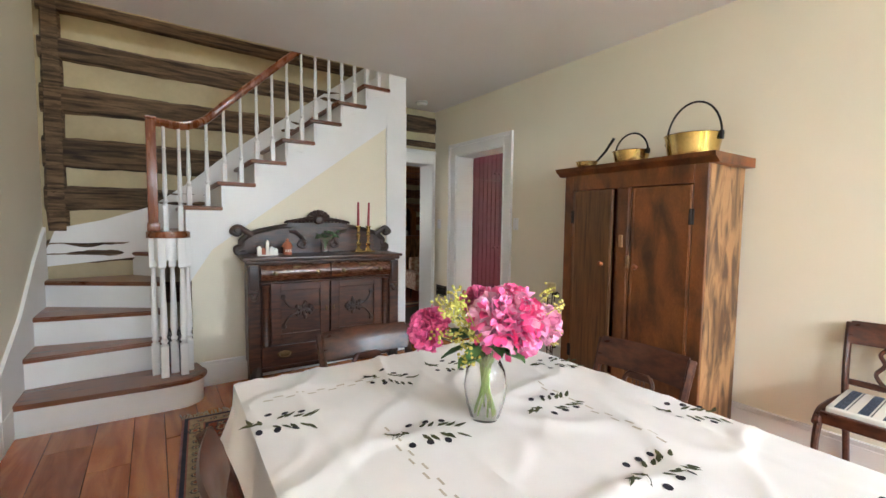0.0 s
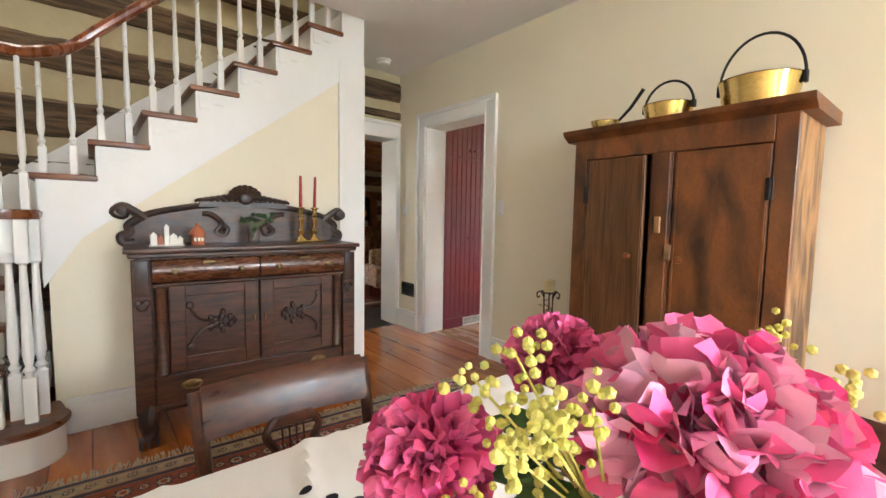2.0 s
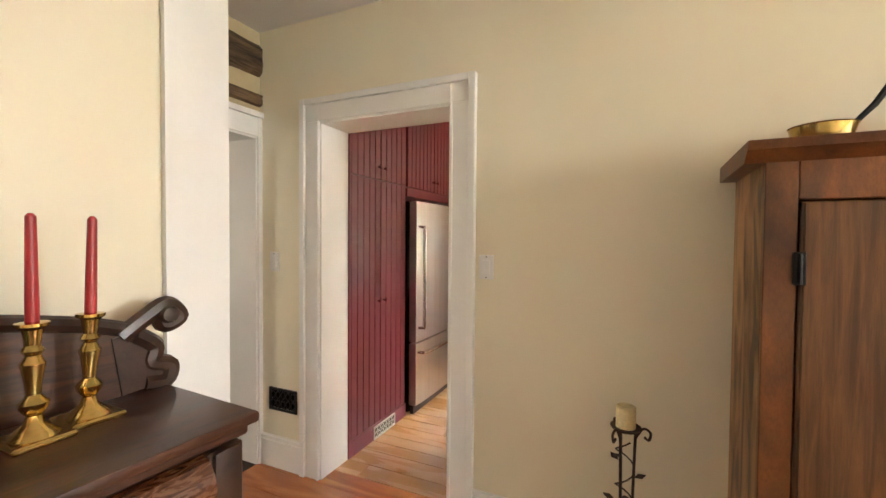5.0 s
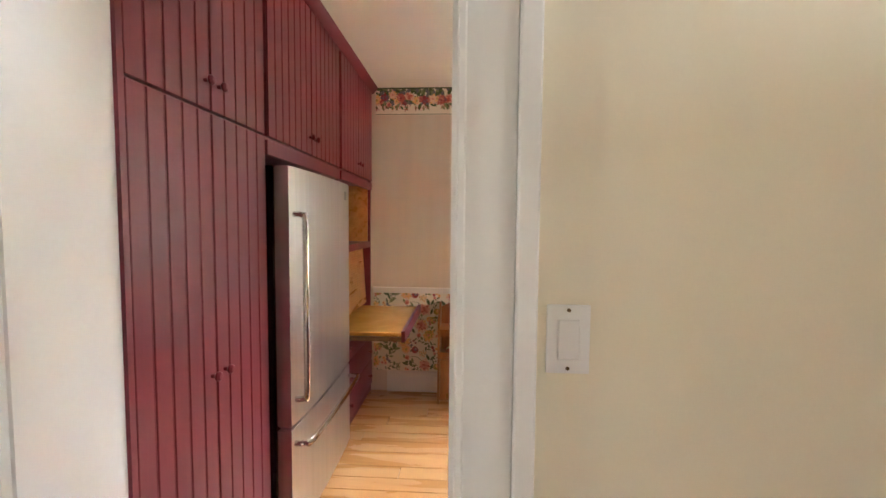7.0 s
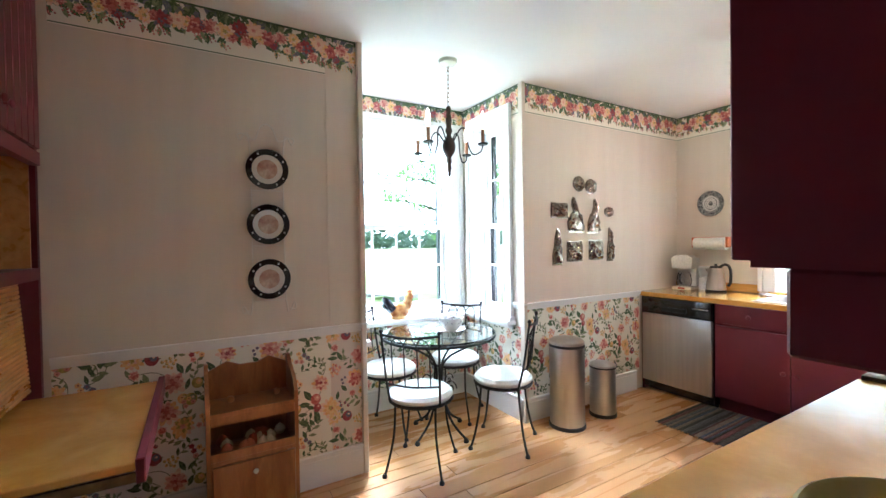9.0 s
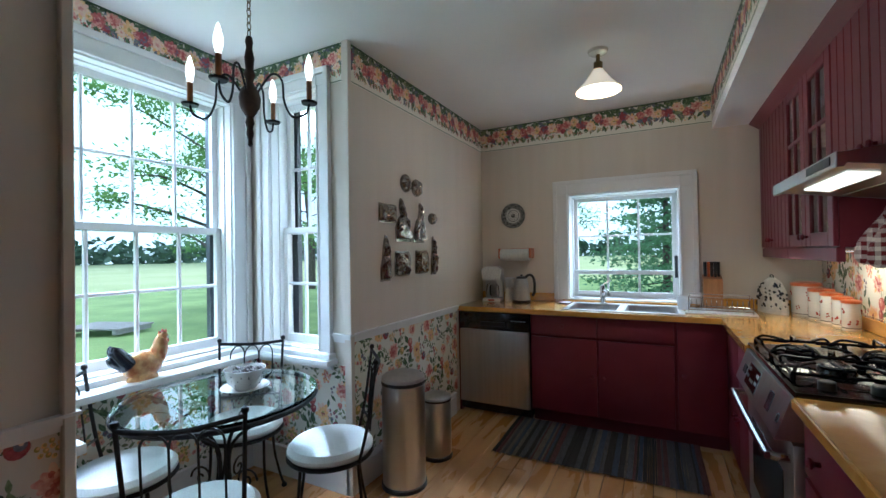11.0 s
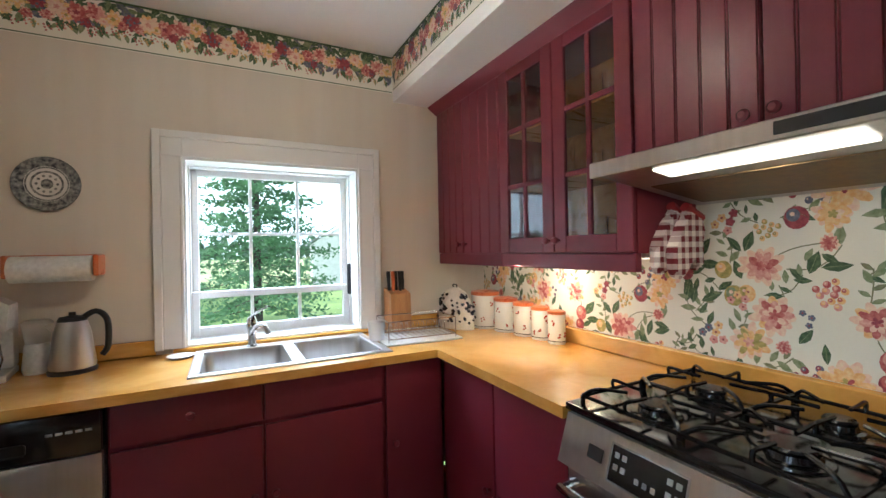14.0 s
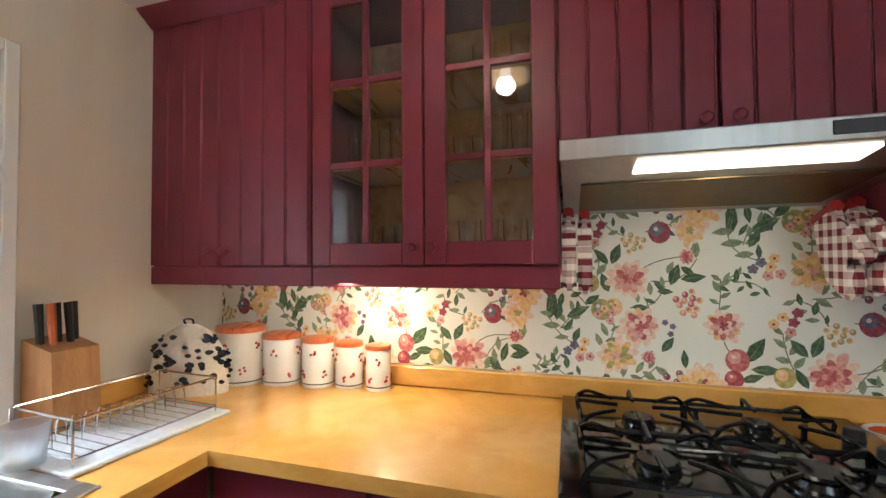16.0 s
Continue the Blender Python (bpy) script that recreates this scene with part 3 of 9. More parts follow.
def window(name, label, axis, plane, u0, u1, z0, z1, meet, cols, rows_up, rows_low, out, screen=0.0):
    """A double-hung window: two sashes with glazing bars, panes, and stops. out: the way outdoors."""
    win = new(name)
    win.location = (plane, (u0 + u1) / 2, z0) if axis == "x" else ((u0 + u1) / 2, plane, z0)
    tagged(win, label, "window", "", "structure")
    inv = Matrix.Translation(-win.location)

    def blk(bm, a, b, lo, hi, d0, d1, bevel=0.0):
        d0, d1 = sorted((plane + out * d0, plane + out * d1))
        if axis == "x":
            box(bm, d0, d1, a, b, lo, hi, bevel)
        else:
            box(bm, a, b, d0, d1, lo, hi, bevel)

    def add(nm, bm, m, lab=""):
        bmesh.ops.transform(bm, matrix=inv, verts=bm.verts)
        return part(nm, bm, m, win, lab)
    bm = B()
    blk(bm, u0, u0 + 0.02, z0, z1, -0.02, 0.09)
    blk(bm, u1 - 0.02, u1, z0, z1, -0.02, 0.09)
    blk(bm, u0 + 0.02, u1 - 0.02, z1 - 0.02, z1, -0.02, 0.09)
    blk(bm, u0 + 0.02, u1 - 0.02, z0, z0 + 0.015, -0.02, 0.11)
    add("window_frame", bm, M["white"])
    for nm, lo, hi, rows, d in (("upper_sash", meet - 0.02, z1 - 0.02, rows_up, 0.045), ("lower_sash", z0 + 0.015, meet + 0.02, rows_low, 0.008)):
        bm = B()
        a, b = u0 + 0.02, u1 - 0.02
        st, tp, bt = 0.035, 0.035, 0.05
        if nm == "upper_sash":
            bt = 0.036
        blk(bm, a, a + st, lo, hi, d, d + 0.034, 0.003)
        blk(bm, b - st, b, lo, hi, d, d + 0.034, 0.003)
        blk(bm, a + st, b - st, hi - tp, hi, d, d + 0.034)
        blk(bm, a + st, b - st, lo, lo + bt, d, d + 0.034)
        sash = add(nm, bm, M["white"])
        pa, pb, pl, ph = a + st, b - st, lo + bt, hi - tp
        for c in range(1, cols):
            bm = B()
            u = pa + (pb - pa) * c / cols
            blk(bm, u - 0.009, u + 0.009, pl, ph, d + 0.004, d + 0.026, 0.003)
            add("glazing_bar", bm, M["white"])
        for r in range(1, rows):
            bm = B()
            w = pl + (ph - pl) * r / rows
            blk(bm, pa, pb, w - 0.009, w + 0.009, d + 0.006, d + 0.024, 0.003)
            add("glazing_bar", bm, M["white"])
        for c in range(cols):
            for r in range(rows):
                bm = B()
                blk(bm, pa + (pb - pa) * c / cols, pa + (pb - pa) * (c + 1) / cols, pl + (ph - pl) * r / rows, pl + (ph - pl) * (r + 1) / rows, d + 0.014, d + 0.017)
                g = add("pane", bm, M["window_glass"])
                g.visible_shadow = False
    if screen:
        bm = B()
        blk(bm, u0 + 0.02, u0 + 0.02 + screen, z0 + 0.015, z1 - 0.02, 0.085, 0.12)
        blk(bm, u1 - 0.02 - screen, u1 - 0.02, z0 + 0.015, z1 - 0.02, 0.085, 0.12)
        add("outer_stop", bm, M["screen"], "dark outer frame")
    return win


window("window_sink", "white six-over-three sash window above the sink", "y", -0.80, 1.125, 2.02, 0.93, 1.885, 1.17, 3, 2, 1, -1)
window("window_bay", "white double-hung bay window facing the meadow", "x", BX + 0.07, 1.55, 2.56, 0.80, 2.34, 1.53, 4, 2, 2, 1, 0.03)
window("window_bay_side", "narrow white double-hung bay window", "y", 1.34, 3.08, 3.49, 0.80, 2.38, 1.53, 2, 2, 2, -1, 0.05)
window("window_bay_north", "narrow white double-hung bay window", "y", 2.77, 3.08, 3.49, 0.80, 2.38, 1.53, 2, 2, 2, 1, 0.05)
for n, u in (("window_dining", -3.4), ("window_dining_east", -1.6)):
    window(n, "white six-over-six dining room window", "y", YS - 0.15, u, u + 1.1, 0.75, 2.25, 1.5, 3, 2, 2, -1)
lining("window_sink_lining", "y", -0.80, -0.625, 1.125, 2.02, 0.93, 1.885, True)
lining("window_bay_lining", "x", BX - 0.004, BX + 0.07, 1.55, 2.56, 0.80, 2.34, True)
lining("window_bay_side_lining", "y", 1.32, 1.414, 3.08, 3.49, 0.80, 2.38, True)
lining("window_bay_north_lining", "y", 2.696, 2.79, 3.08, 3.49, 0.80, 2.38, True)
casing("trim_sink_window", "y", -0.63, 1, 1.125, 2.02, 1.885, 0.125, 0.93)
casing("trim_bay_window", "x", BX, -1, 1.55, 2.56, 2.34, 0.12, 0.80, True)
casing("trim_bay_side", "y", 1.41, 1, 3.08, 3.49, 2.38, 0.10, 0.80, True)
casing("trim_bay_north", "y", 2.70, -1, 3.08, 3.49, 2.38, 0.10, 0.80, True)
bm = B()
box(bm, 3.50, BX, 1.42, 2.69, 0.735, 0.77, 0.006, 2)
box(bm, 2.95, 3.50, 1.41, 1.50, 0.735, 0.77, 0.006, 2)
box(bm, 2.95, 3.50, 2.61, 2.70, 0.735, 0.77, 0.006, 2)
structure("window_sill_bay", bm, M["white"], "deep white window sill round the bay")
bm = B()
for lo, hi, t in ((0.865, 0.885, 0.012), (0.885, 0.905, 0.022), (0.905, 0.915, 0.03)):
    box(bm, 2.86 - t, 2.86, -0.0, 1.41 + t, lo, hi)
    box(bm, 2.86 - t, 2.86, 2.70 - t, 4.12, lo, hi)
    box(bm, 2.86, 2.97, 1.41, 1.41 + t, lo, hi)
    box(bm, 2.86, 2.97, 2.70 - t, 2.70, lo, hi)
structure("chair_rail", bm, M["white"], "white moulded chair rail")
bm = B()
box(bm, 2.835, 2.885, 1.395, 1.428, 0.0, KCEIL, 0.004)
box(bm, 2.835, 2.885, 2.682, 2.715, 0.0, KCEIL, 0.004)
structure("corner_trim", bm, M["paper"], "papered corner bead")


# ---- stairs ----
stairs = new("stairs")
tagged(stairs, "white winding staircase with stained wooden treads", "staircase", "", "structure")


def step(outline, z0, z1, over=0.022):
    bm = plate(B(), outline, z0, z1 - 0.032, "z")
    part("riser", bm, M["white"], stairs)
    c = Vector((sum(p[0] for p in outline) / len(outline), sum(p[1] for p in outline) / len(outline)))
    big = []
    for p in outline:
        x, y = p
        big.append((x if x < -3.6 else x + over * (1 if x > c.x else -1) * (0 if x < -3.6 else 1), y - over if y < 4.55 else y))
    bm = plate(B(), big, z1 - 0.032, z1, "z")
    bmesh.ops.bevel(bm, geom=bm.edges[:], offset=0.008, segments=2, affect="EDGES")
    part("tread", bm, M["tread"], stairs)


RISE = 0.20
step([(-3.67, 3.465), (-2.95, 3.415)] + arc(-2.86, 3.575, 0.165, -80, 40, 10) + [(-2.74, 3.78), (-3.67, 3.78)], 0, RISE)
step([(-3.67, 3.735), (-2.93, 3.785), (-2.93, 4.61), (-3.67, 4.61)], 0, 2 * RISE)
step([(-3.67, 4.05), (-2.93, 3.89), (-2.93, 4.61), (-3.67, 4.61)], 2 * RISE, 3 * RISE)
step([(-3.67, 4.48), (-2.93, 3.99), (-2.93, 4.61), (-3.67, 4.61)], 3 * RISE, 4 * RISE)
step([(-3.12, 4.61), (-2.93, 4.33), (-2.93, 4.61)], 4 * RISE, 5 * RISE)
step([(-2.99, 4.61), (-2.99, 3.64)] + arc(-2.88, 3.64, 0.10, 180, 360, 8) + [(-2.76, 3.74), (-2.76, 4.61)], 5 * RISE, 6 * RISE, 0.012)


def tread_at(k):
    return -2.524 + 0.2385 * (k - 7), 1.386 + 0.1907 * (k - 7)


for k in range(7, 14):
    x, z = tread_at(k)
    bm = box(B(), x - 0.245, min(x + 0.30, -0.95), 3.80, 4.60, z - 0.19, z - 0.03)
    part("riser", bm, M["white"], stairs)
    bm = box(B(), x - 0.275, x + 0.0, 3.735, 4.60, z - 0.03, z, 0.009, 2)
    part("tread", bm, M["tread"], stairs)
# stringer with a stepped top, and scroll brackets under each tread end
top = []
for k in range(7, 15):
    x, z = tread_at(k)
    top += [(x - 0.245, z - 0.031), (x - 0.007, z - 0.031)]
outline = [(-2.76, 0.80)] + top + [(-0.915, CEIL), (-0.915, 2.32), (-1.119, 2.19), (-2.60, 1.055)]
bm = plate(B(), outline, 3.755, 3.80, "y")
part("stringer", bm, M["white"], stairs, "white painted stepped stringer")
for k in range(7, 14):
    x, z = tread_at(k)
    bm = B()
    pts = [(x - 0.23, z - 0.036), (x - 0.01, z - 0.036), (x - 0.02, z - 0.06), (x - 0.07, z - 0.075), (x - 0.10, z - 0.10), (x - 0.15, z - 0.095), (x - 0.175, z - 0.125), (x - 0.225, z - 0.13)]
    plate(bm, pts, 3.747, 3.756, "y")
    part("bracket", bm, M["white"], stairs)
bm = plate(B(), [(-2.74, 0), (-1.12, 0), (-1.12, 2.192), (-2.60, 1.057), (-2.74, 0.83)], 3.77, 3.80, "y")
part("spandrel", bm, M["plaster"], stairs, "cream plaster under the stairs")
bm = box(B(), -1.12, -0.91, 3.752, 3.80, 0, 2.33)
box(bm, -1.125, -1.105, 3.744, 3.753, 0, 2.19)
box(bm, -0.935, -0.91, 3.80, 4.62, 0, CEIL)
part("end_board", bm, M["white"], stairs, "white end boards")
bm = plate(B(), [(-2.62, 1.045), (-1.105, 2.185), (-1.105, 2.207), (-2.62, 1.067)], 3.748, 3.756, "y")
part("moulding", bm, M["white"], stairs)
# wall skirting that climbs with the stairs
sk = [(-3.66, 1.04), (-3.60, 1.20), (-3.31, 1.27), (-2.98, 1.39), (-2.66, 1.64), (-2.36, 1.915), (-1.245, 2.78), (-0.2, 3.6), (-0.2, 2.9), (-2.6, 1.0), (-3.66, 0.9)]
bm = plate(B(), sk, 4.585, 4.618, "y")
part("skirting", bm, M["white"], stairs, "white wall skirting")
bm = plate(B(), [(3.25, 0.42), (3.75, 0.66), (4.2, 0.98), (4.60, 1.21), (4.60, 0.1), (3.25, 0.0)], XL, XL + 0.02, "x")
part("skirting", bm, M["white"], stairs, "white wall skirting")


def baluster(h, sq=0.021):
    """Square foot and head, turned shaft between."""
    bm = B()
    foot = 0.22 * min(1, h / 0.9)
    box(bm, -sq, sq, -sq, sq, 0, foot, 0.003)
    lathe(bm, [(sq * 0.9, foot), (sq * 0.6, foot + 0.012), (sq * 1.0, foot + 0.03), (sq * 0.55, foot + 0.05), (sq * 0.95, foot + 0.10), (sq * 0.78, h * 0.55),
               (sq * 0.55, h * 0.78), (sq * 0.9, h * 0.79), (sq * 0.6, h * 0.80), (sq * 0.62, h)], seg=10)
    return bm


RAIL = [(-2.965, 1.955), (-2.88, 1.95), (-2.79, 1.945), (-2.702, 1.97), (-2.61, 2.045), (-2.465, 2.19), (-2.243, 2.403), (-1.975, 2.657), (-1.5, 3.06), (-0.8, 3.66)]


def rail_z(x):
    for (xa, za), (xb, zb) in zip(RAIL, RAIL[1:]):
        if xa <= x <= xb:
            return za + (zb - za) * (x - xa) / (xb - xa)
    return RAIL[-1][1]


for k in range(6, 14):
    x, z = tread_at(k)
    z = 6 * RISE if k == 6 else z
    for dx in (-0.215, -0.095) if k > 6 else (-0.13, -0.04):
        h = rail_z(x + dx) - z - 0.02
        ob = part("baluster", baluster(h, 0.017), M["white"], stairs)
        ob.location = (x + dx, 3.80 if k > 6 else 3.68, z)
bm = tube(B(), curve([(x, 3.80 if x > -2.7 else 3.685, z) for x, z in RAIL], 4), 0.029, 10)
part("handrail", bm, M["mahogany"], stairs, "polished mahogany handrail")
bm = box(B(), -2.995, -2.935, 3.625, 3.685, 6 * RISE, 1.96, 0.006, 2)
box(bm, -3.002, -2.928, 3.618, 3.692, 6 * RISE, 6 * RISE + 0.06, 0.008, 2)
box(bm, -3.0, -2.93, 3.62, 3.69, 1.96, 1.98, 0.006)
part("newel", bm, M["mahogany"], stairs, "square mahogany newel post")
bm = plate(B(), [(-3.01, 3.80)] + [(-3.01, 3.63)] + arc(-2.88, 3.63, 0.13, 180, 360, 12) + [(-2.75, 3.80)], 6 * RISE - 0.045, 6 * RISE - 0.004, "z")
bmesh.ops.bevel(bm, geom=bm.edges[:], offset=0.01, segments=2, affect="EDGES")
part("newel_shelf", bm, M["mahogany"], stairs, "rounded mahogany shelf under the newel")
for x, y in ((-2.975, 3.62), (-2.925, 3.525), (-2.865, 3.60), (-2.81, 3.525), (-2.775, 3.605)):
    ob = part("baluster", baluster(6 * RISE - 0.045 - RISE, 0.024), M["white"], stairs)
    bm = box(B(), -0.024, 0.024, -0.024, 0.024, 0, 0.2, 0.003)
    ob.location = (x, y, RISE)
    hd = part("baluster_head", bm, M["white"], stairs)
    hd.location = (x, y, 6 * RISE - 0.245)

# ---- log wall ----
rng = random.Random(4)


def hewn_log(name, x0, x1, zc, h, y, proud=0.035, seed=0):
    """A hewn log, uneven along its length, standing proud of the chinking."""
    bm, n = B(), max(8, int((x1 - x0) / 0.035))
    rows = []
    for i in range(n + 1):
        x = x0 + (x1 - x0) * i / n
        ring = []
        for u, v in ((-0.5, 0.6), (-0.47, 0.0), (-0.36, -0.9), (-0.12, -1.0), (0.1, -0.92), (0.34, -1.0), (0.46, -0.1), (0.5, 0.6)):
            w = noise.noise(Vector((x * 1.3 + seed * 7.1, u * 2.2, seed))) * 0.36 + noise.noise(Vector((x * 6 + seed, u * 5, 2.0))) * 0.16 + noise.noise(Vector((x * 17 + seed, u * 9, 6.0))) * 0.07
            ring.append(bm.verts.new((x, y + proud * (v + 0.5 * w if v < 0.5 else v), zc + h * u * (1 + w * 0.7) + 0.05 * h * noise.noise(Vector((x * 0.8, seed, 5))))))
        rows.append(ring)
    for a, b in zip(rows, rows[1:]):
        for i in range(7):
            bm.faces.new((a[i], a[i + 1], b[i + 1], b[i]))
    bm.faces.new(rows[0])
    bm.faces.new(rows[-1][::-1])
    return bm


log_wall = bpy.data.objects["wall_log"]
for i, (zc, h) in enumerate(((0.62, 0.2), (1.02, 0.2), (1.445, 0.20), (1.80, 0.26), (2.215, 0.225), (2.60, 0.19), (2.93, 0.13), (3.28, 0.22), (3.68, 0.22), (4.08, 0.2), (4.5, 0.22))):
    part("log", hewn_log("log", XL + 0.02, -0.94 if zc < 2.7 else -0.02, zc, h, 4.62, seed=i), M["log"], log_wall)
for zc, h in ((2.48, 0.20), (2.245, 0.085)):
    part("log", hewn_log("log", -0.90, -0.005, zc, h, 4.62, 0.03, seed=zc), M["log"], log_wall)
bm = hewn_log("post", 0, 4.0, 0, 0.13, 0, 0.03, seed=31)
bmesh.ops.transform(bm, matrix=Matrix.Translation((-3.585, 4.61, 1.18)) @ Matrix.Rotation(radians(-90), 4, "Y"), verts=bm.verts)
part("corner_post", bm, M["log"], log_wall, "dark hewn corner post")
east = bpy.data.objects["wall_north_room_east"]
for i in range(7):
    bm = hewn_log("log", 4.95, 9.85, 0, 0.24, 0, 0.05, seed=40 + i)
    bmesh.ops.transform(bm, matrix=Matrix.Translation((3.2, 0, 0.22 + i * 0.36)) @ Matrix.Rotation(radians(90), 4, "Z") @ Matrix.Scale(-1, 4, (0, 1, 0)), verts=bm.verts)
    part("log", bm, M["log_brown"], east)
north = bpy.data.objects["wall_north_room"]
for i in range(7):
    part("log", hewn_log("log", -3.6, 3.15, 0.22 + i * 0.36, 0.24, 9.9, 0.05, seed=60 + i), M["log_brown"], north)
beams = new("beams")
tagged(beams, "rough amber pine ceiling beams", "beam", "", "structure")
for i, y in enumerate((5.55, 6.6, 7.65, 8.7)):
    bm = hewn_log("beam", -3.6, 3.2, 0, 0.23, 0, 0.1, seed=80 + i)
    hewn = hewn_log("beam", -3.6, 3.2, 0, 0.23, 0, -0.1, seed=80 + i)
    me = bpy.data.meshes.new("beam_back")
    hewn.to_mesh(me)
    bm.from_mesh(me)
    bpy.data.meshes.remove(me)
    hewn.free()
    bmesh.ops.transform(bm, matrix=Matrix.Translation((0, y, 2.37)), verts=bm.verts)
    part("beam", bm, M["beam"], beams)

# ---- wall fittings in the dining room ----


def switch_plate(at, axis, out):
    ob = thing("light_switch", at, "white rocker light switch on the wall", "light switch", "light switches", {("x", -1): -90, ("y", 1): 180}.get((axis, out), 0))
    bm = box(B(), -0.036, 0.036, -0.006, 0, -0.058, 0.058, 0.003, 2)
    part("cover_plate", bm, M["white"], ob)
    bm = box(B(), -0.018, 0.018, -0.010, -0.005, -0.034, 0.034, 0.002)
    part("rocker", bm, M["white"], ob)
    for z in (-0.049, 0.049):
        bm = B()
        lathe(bm, [(0.0035, 0), (0.003, 0.002), (0, 0.0022)], (0, -0.006, z), 8, (0, -1, 0))
        part("screw", bm, M["antique"], ob)
    return ob


switch_plate((0.0, 3.145, 1.275), "x", -1)
switch_plate((0.0, 4.50, 1.26), "x", -1)
grille = thing("wall_register", (0.0, 4.43, 0.42), "black pierced iron heat register in the wall", "wall register", "", -90)
bm = B()
for a, b, c, d in ((-0.11, 0.11, 0.055, 0.07), (-0.11, 0.11, -0.07, -0.055), (-0.11, -0.095, -0.055, 0.055), (0.095, 0.11, -0.055, 0.055)):
    box(bm, a, b, -0.012, 0, c, d, 0.002)
part("register_frame", bm, M["iron"], grille)
bm = B()
for i in range(5):
    for j in range(2):
        tube(bm, [(-0.078 + i * 0.039 + 0.016 * math.cos(a), -0.006, -0.026 + j * 0.052 + 0.022 * math.sin(a)) for a in (k * math.pi / 5 for k in range(10))], 0.003, 5, closed=True)
part("grating", bm, M["iron"], grille)
# black sheet on the wall paints the shade of a duct hollow
bm = box(B(), -0.095, 0.095, -0.001, 0.0, -0.055, 0.055)
part("duct_back", bm, M["black"], grille)
sm = thing("smoke_detector", (-0.385, 4.325, CEIL), "round white smoke detector on the ceiling", "smoke detector")
part("base", lathe(B(), [(0, 0), (0.07, 0), (0.07, -0.015), (0.064, -0.018)], seg=24), M["plastic"], sm)
part("cover", lathe(B(), [(0.06, -0.018), (0.055, -0.04), (0.03, -0.047), (0, -0.048)], seg=24), M["white"], sm)

# ---- sideboard ----
SBM = pose(-1.83, 3.345, 0, 0, 0, -3.5) @ Matrix.Diagonal((0.965, 0.87, 0.967, 1))
sb = thing("sideboard", (-1.83, 3.345, 0), "dark carved oak sideboard with claw feet and scrolled back", "sideboard", "", -3.5)
sb.matrix_world = SBM
W, D = 0.615, 0.44
bm = box(B(), -W + 0.02, W - 0.02, 0.02, D, 0.17, 1.0)
part("body", bm, M["oak"], sb)
bm = box(B(), -W - 0.03, W + 0.03, -0.035, D + 0.01, 1.025, 1.05, 0.008, 2)
box(bm, -W - 0.012, W + 0.012, -0.018, D, 1.0, 1.025, 0.006)
part("top", bm, M["oak"], sb, "polished dark oak top")
for s in (-1, 1):
    bm = box(B(), min(s * W, s * (W - 0.085)), max(s * W, s * (W - 0.085)), -0.012, 0.03, 0.17, 0.99, 0.004)
    part("stile", bm, M["oak"], sb)
    bm = lathe(B(), [(0.0, 0), (0.028, 0.0), (0.034, 0.01), (0.028, 0.02), (0.028, 0.46), (0.034, 0.47), (0.028, 0.48), (0, 0.48)], (s * (W - 0.125), 0.002, 0.36), 14)
    part("column", bm, M["oak"], sb)
    bm = B()
    box(bm, s * (W - 0.043) - 0.032, s * (W - 0.043) + 0.032, -0.025, 0, 0.80, 0.99, 0.01, 2)
    for i, r in enumerate((0.02, 0.026, 0.02)):
        lathe(bm, [(0, 0.018), (r * 0.7, 0.012), (r, 0)], (s * (W - 0.043) + (i - 1) * 0.018, -0.012, 0.765 - (i == 1) * 0.02), 10, (0, -1, 0))
    part("bracket", bm, M["oak_carved"], sb, "carved leaf bracket")
    bm = B()
    x = s * (W - 0.06)
    tube(bm, curve([(x, 0.03, 0.19), (x + s * 0.012, -0.01, 0.13), (x + s * 0.004, -0.01, 0.07), (x + s * 0.012, -0.035, 0.025)], 4), 0.05, 10, 0.032)
    for j in (-1, 0, 1):
        tube(bm, curve([(x + s * 0.012 + j * 0.026, -0.03, 0.045), (x + s * 0.012 + j * 0.032, -0.07, 0.04), (x + s * 0.012 + j * 0.034, -0.09, 0.012)], 3), 0.017, 7, 0.008)
    part("claw_foot", bm, M["oak_carved"], sb)
    bm = box(B(), x - 0.03, x + 0.03, D - 0.06, D, 0, 0.18, 0.006)
    part("leg", bm, M["oak"], sb)
    # swelled top drawer
    x0, x1 = sorted((0.004 * s, s * (W - 0.09)))
    prof = [(0.0, 0.865), (-0.03, 0.872), (-0.052, 0.90), (-0.056, 0.93), (-0.048, 0.96), (-0.028, 0.985), (0.0, 0.992)]
    dr = part("drawer", plate(B(), prof, x0, x1, "x"), M["oak_roll"], sb, "swelled quartered-oak drawer front")
    for px in (x0 + 0.10, x1 - 0.10):
        bm = lathe(B(), [(0.0, 0.0), (0.02, 0.0), (0.02, 0.004), (0.01, 0.008), (0.012, 0.018), (0.016, 0.024), (0.009, 0.03), (0, 0.031)], (px, -0.053, 0.925), 10, (0, -1, 0))
        part("knob", bm, M["antique"], dr, "antique brass knob")
    bm = box(B(), (x0 + x1) / 2 - 0.03, (x0 + x1) / 2 + 0.03, -0.054, -0.04, 0.965, 0.978, 0.003)
    part("escutcheon", bm, M["antique"], dr)
    # panelled door with carved spray
    dx0, dx1 = sorted((0.006 * s, s * (W - 0.16)))
    bm = B()
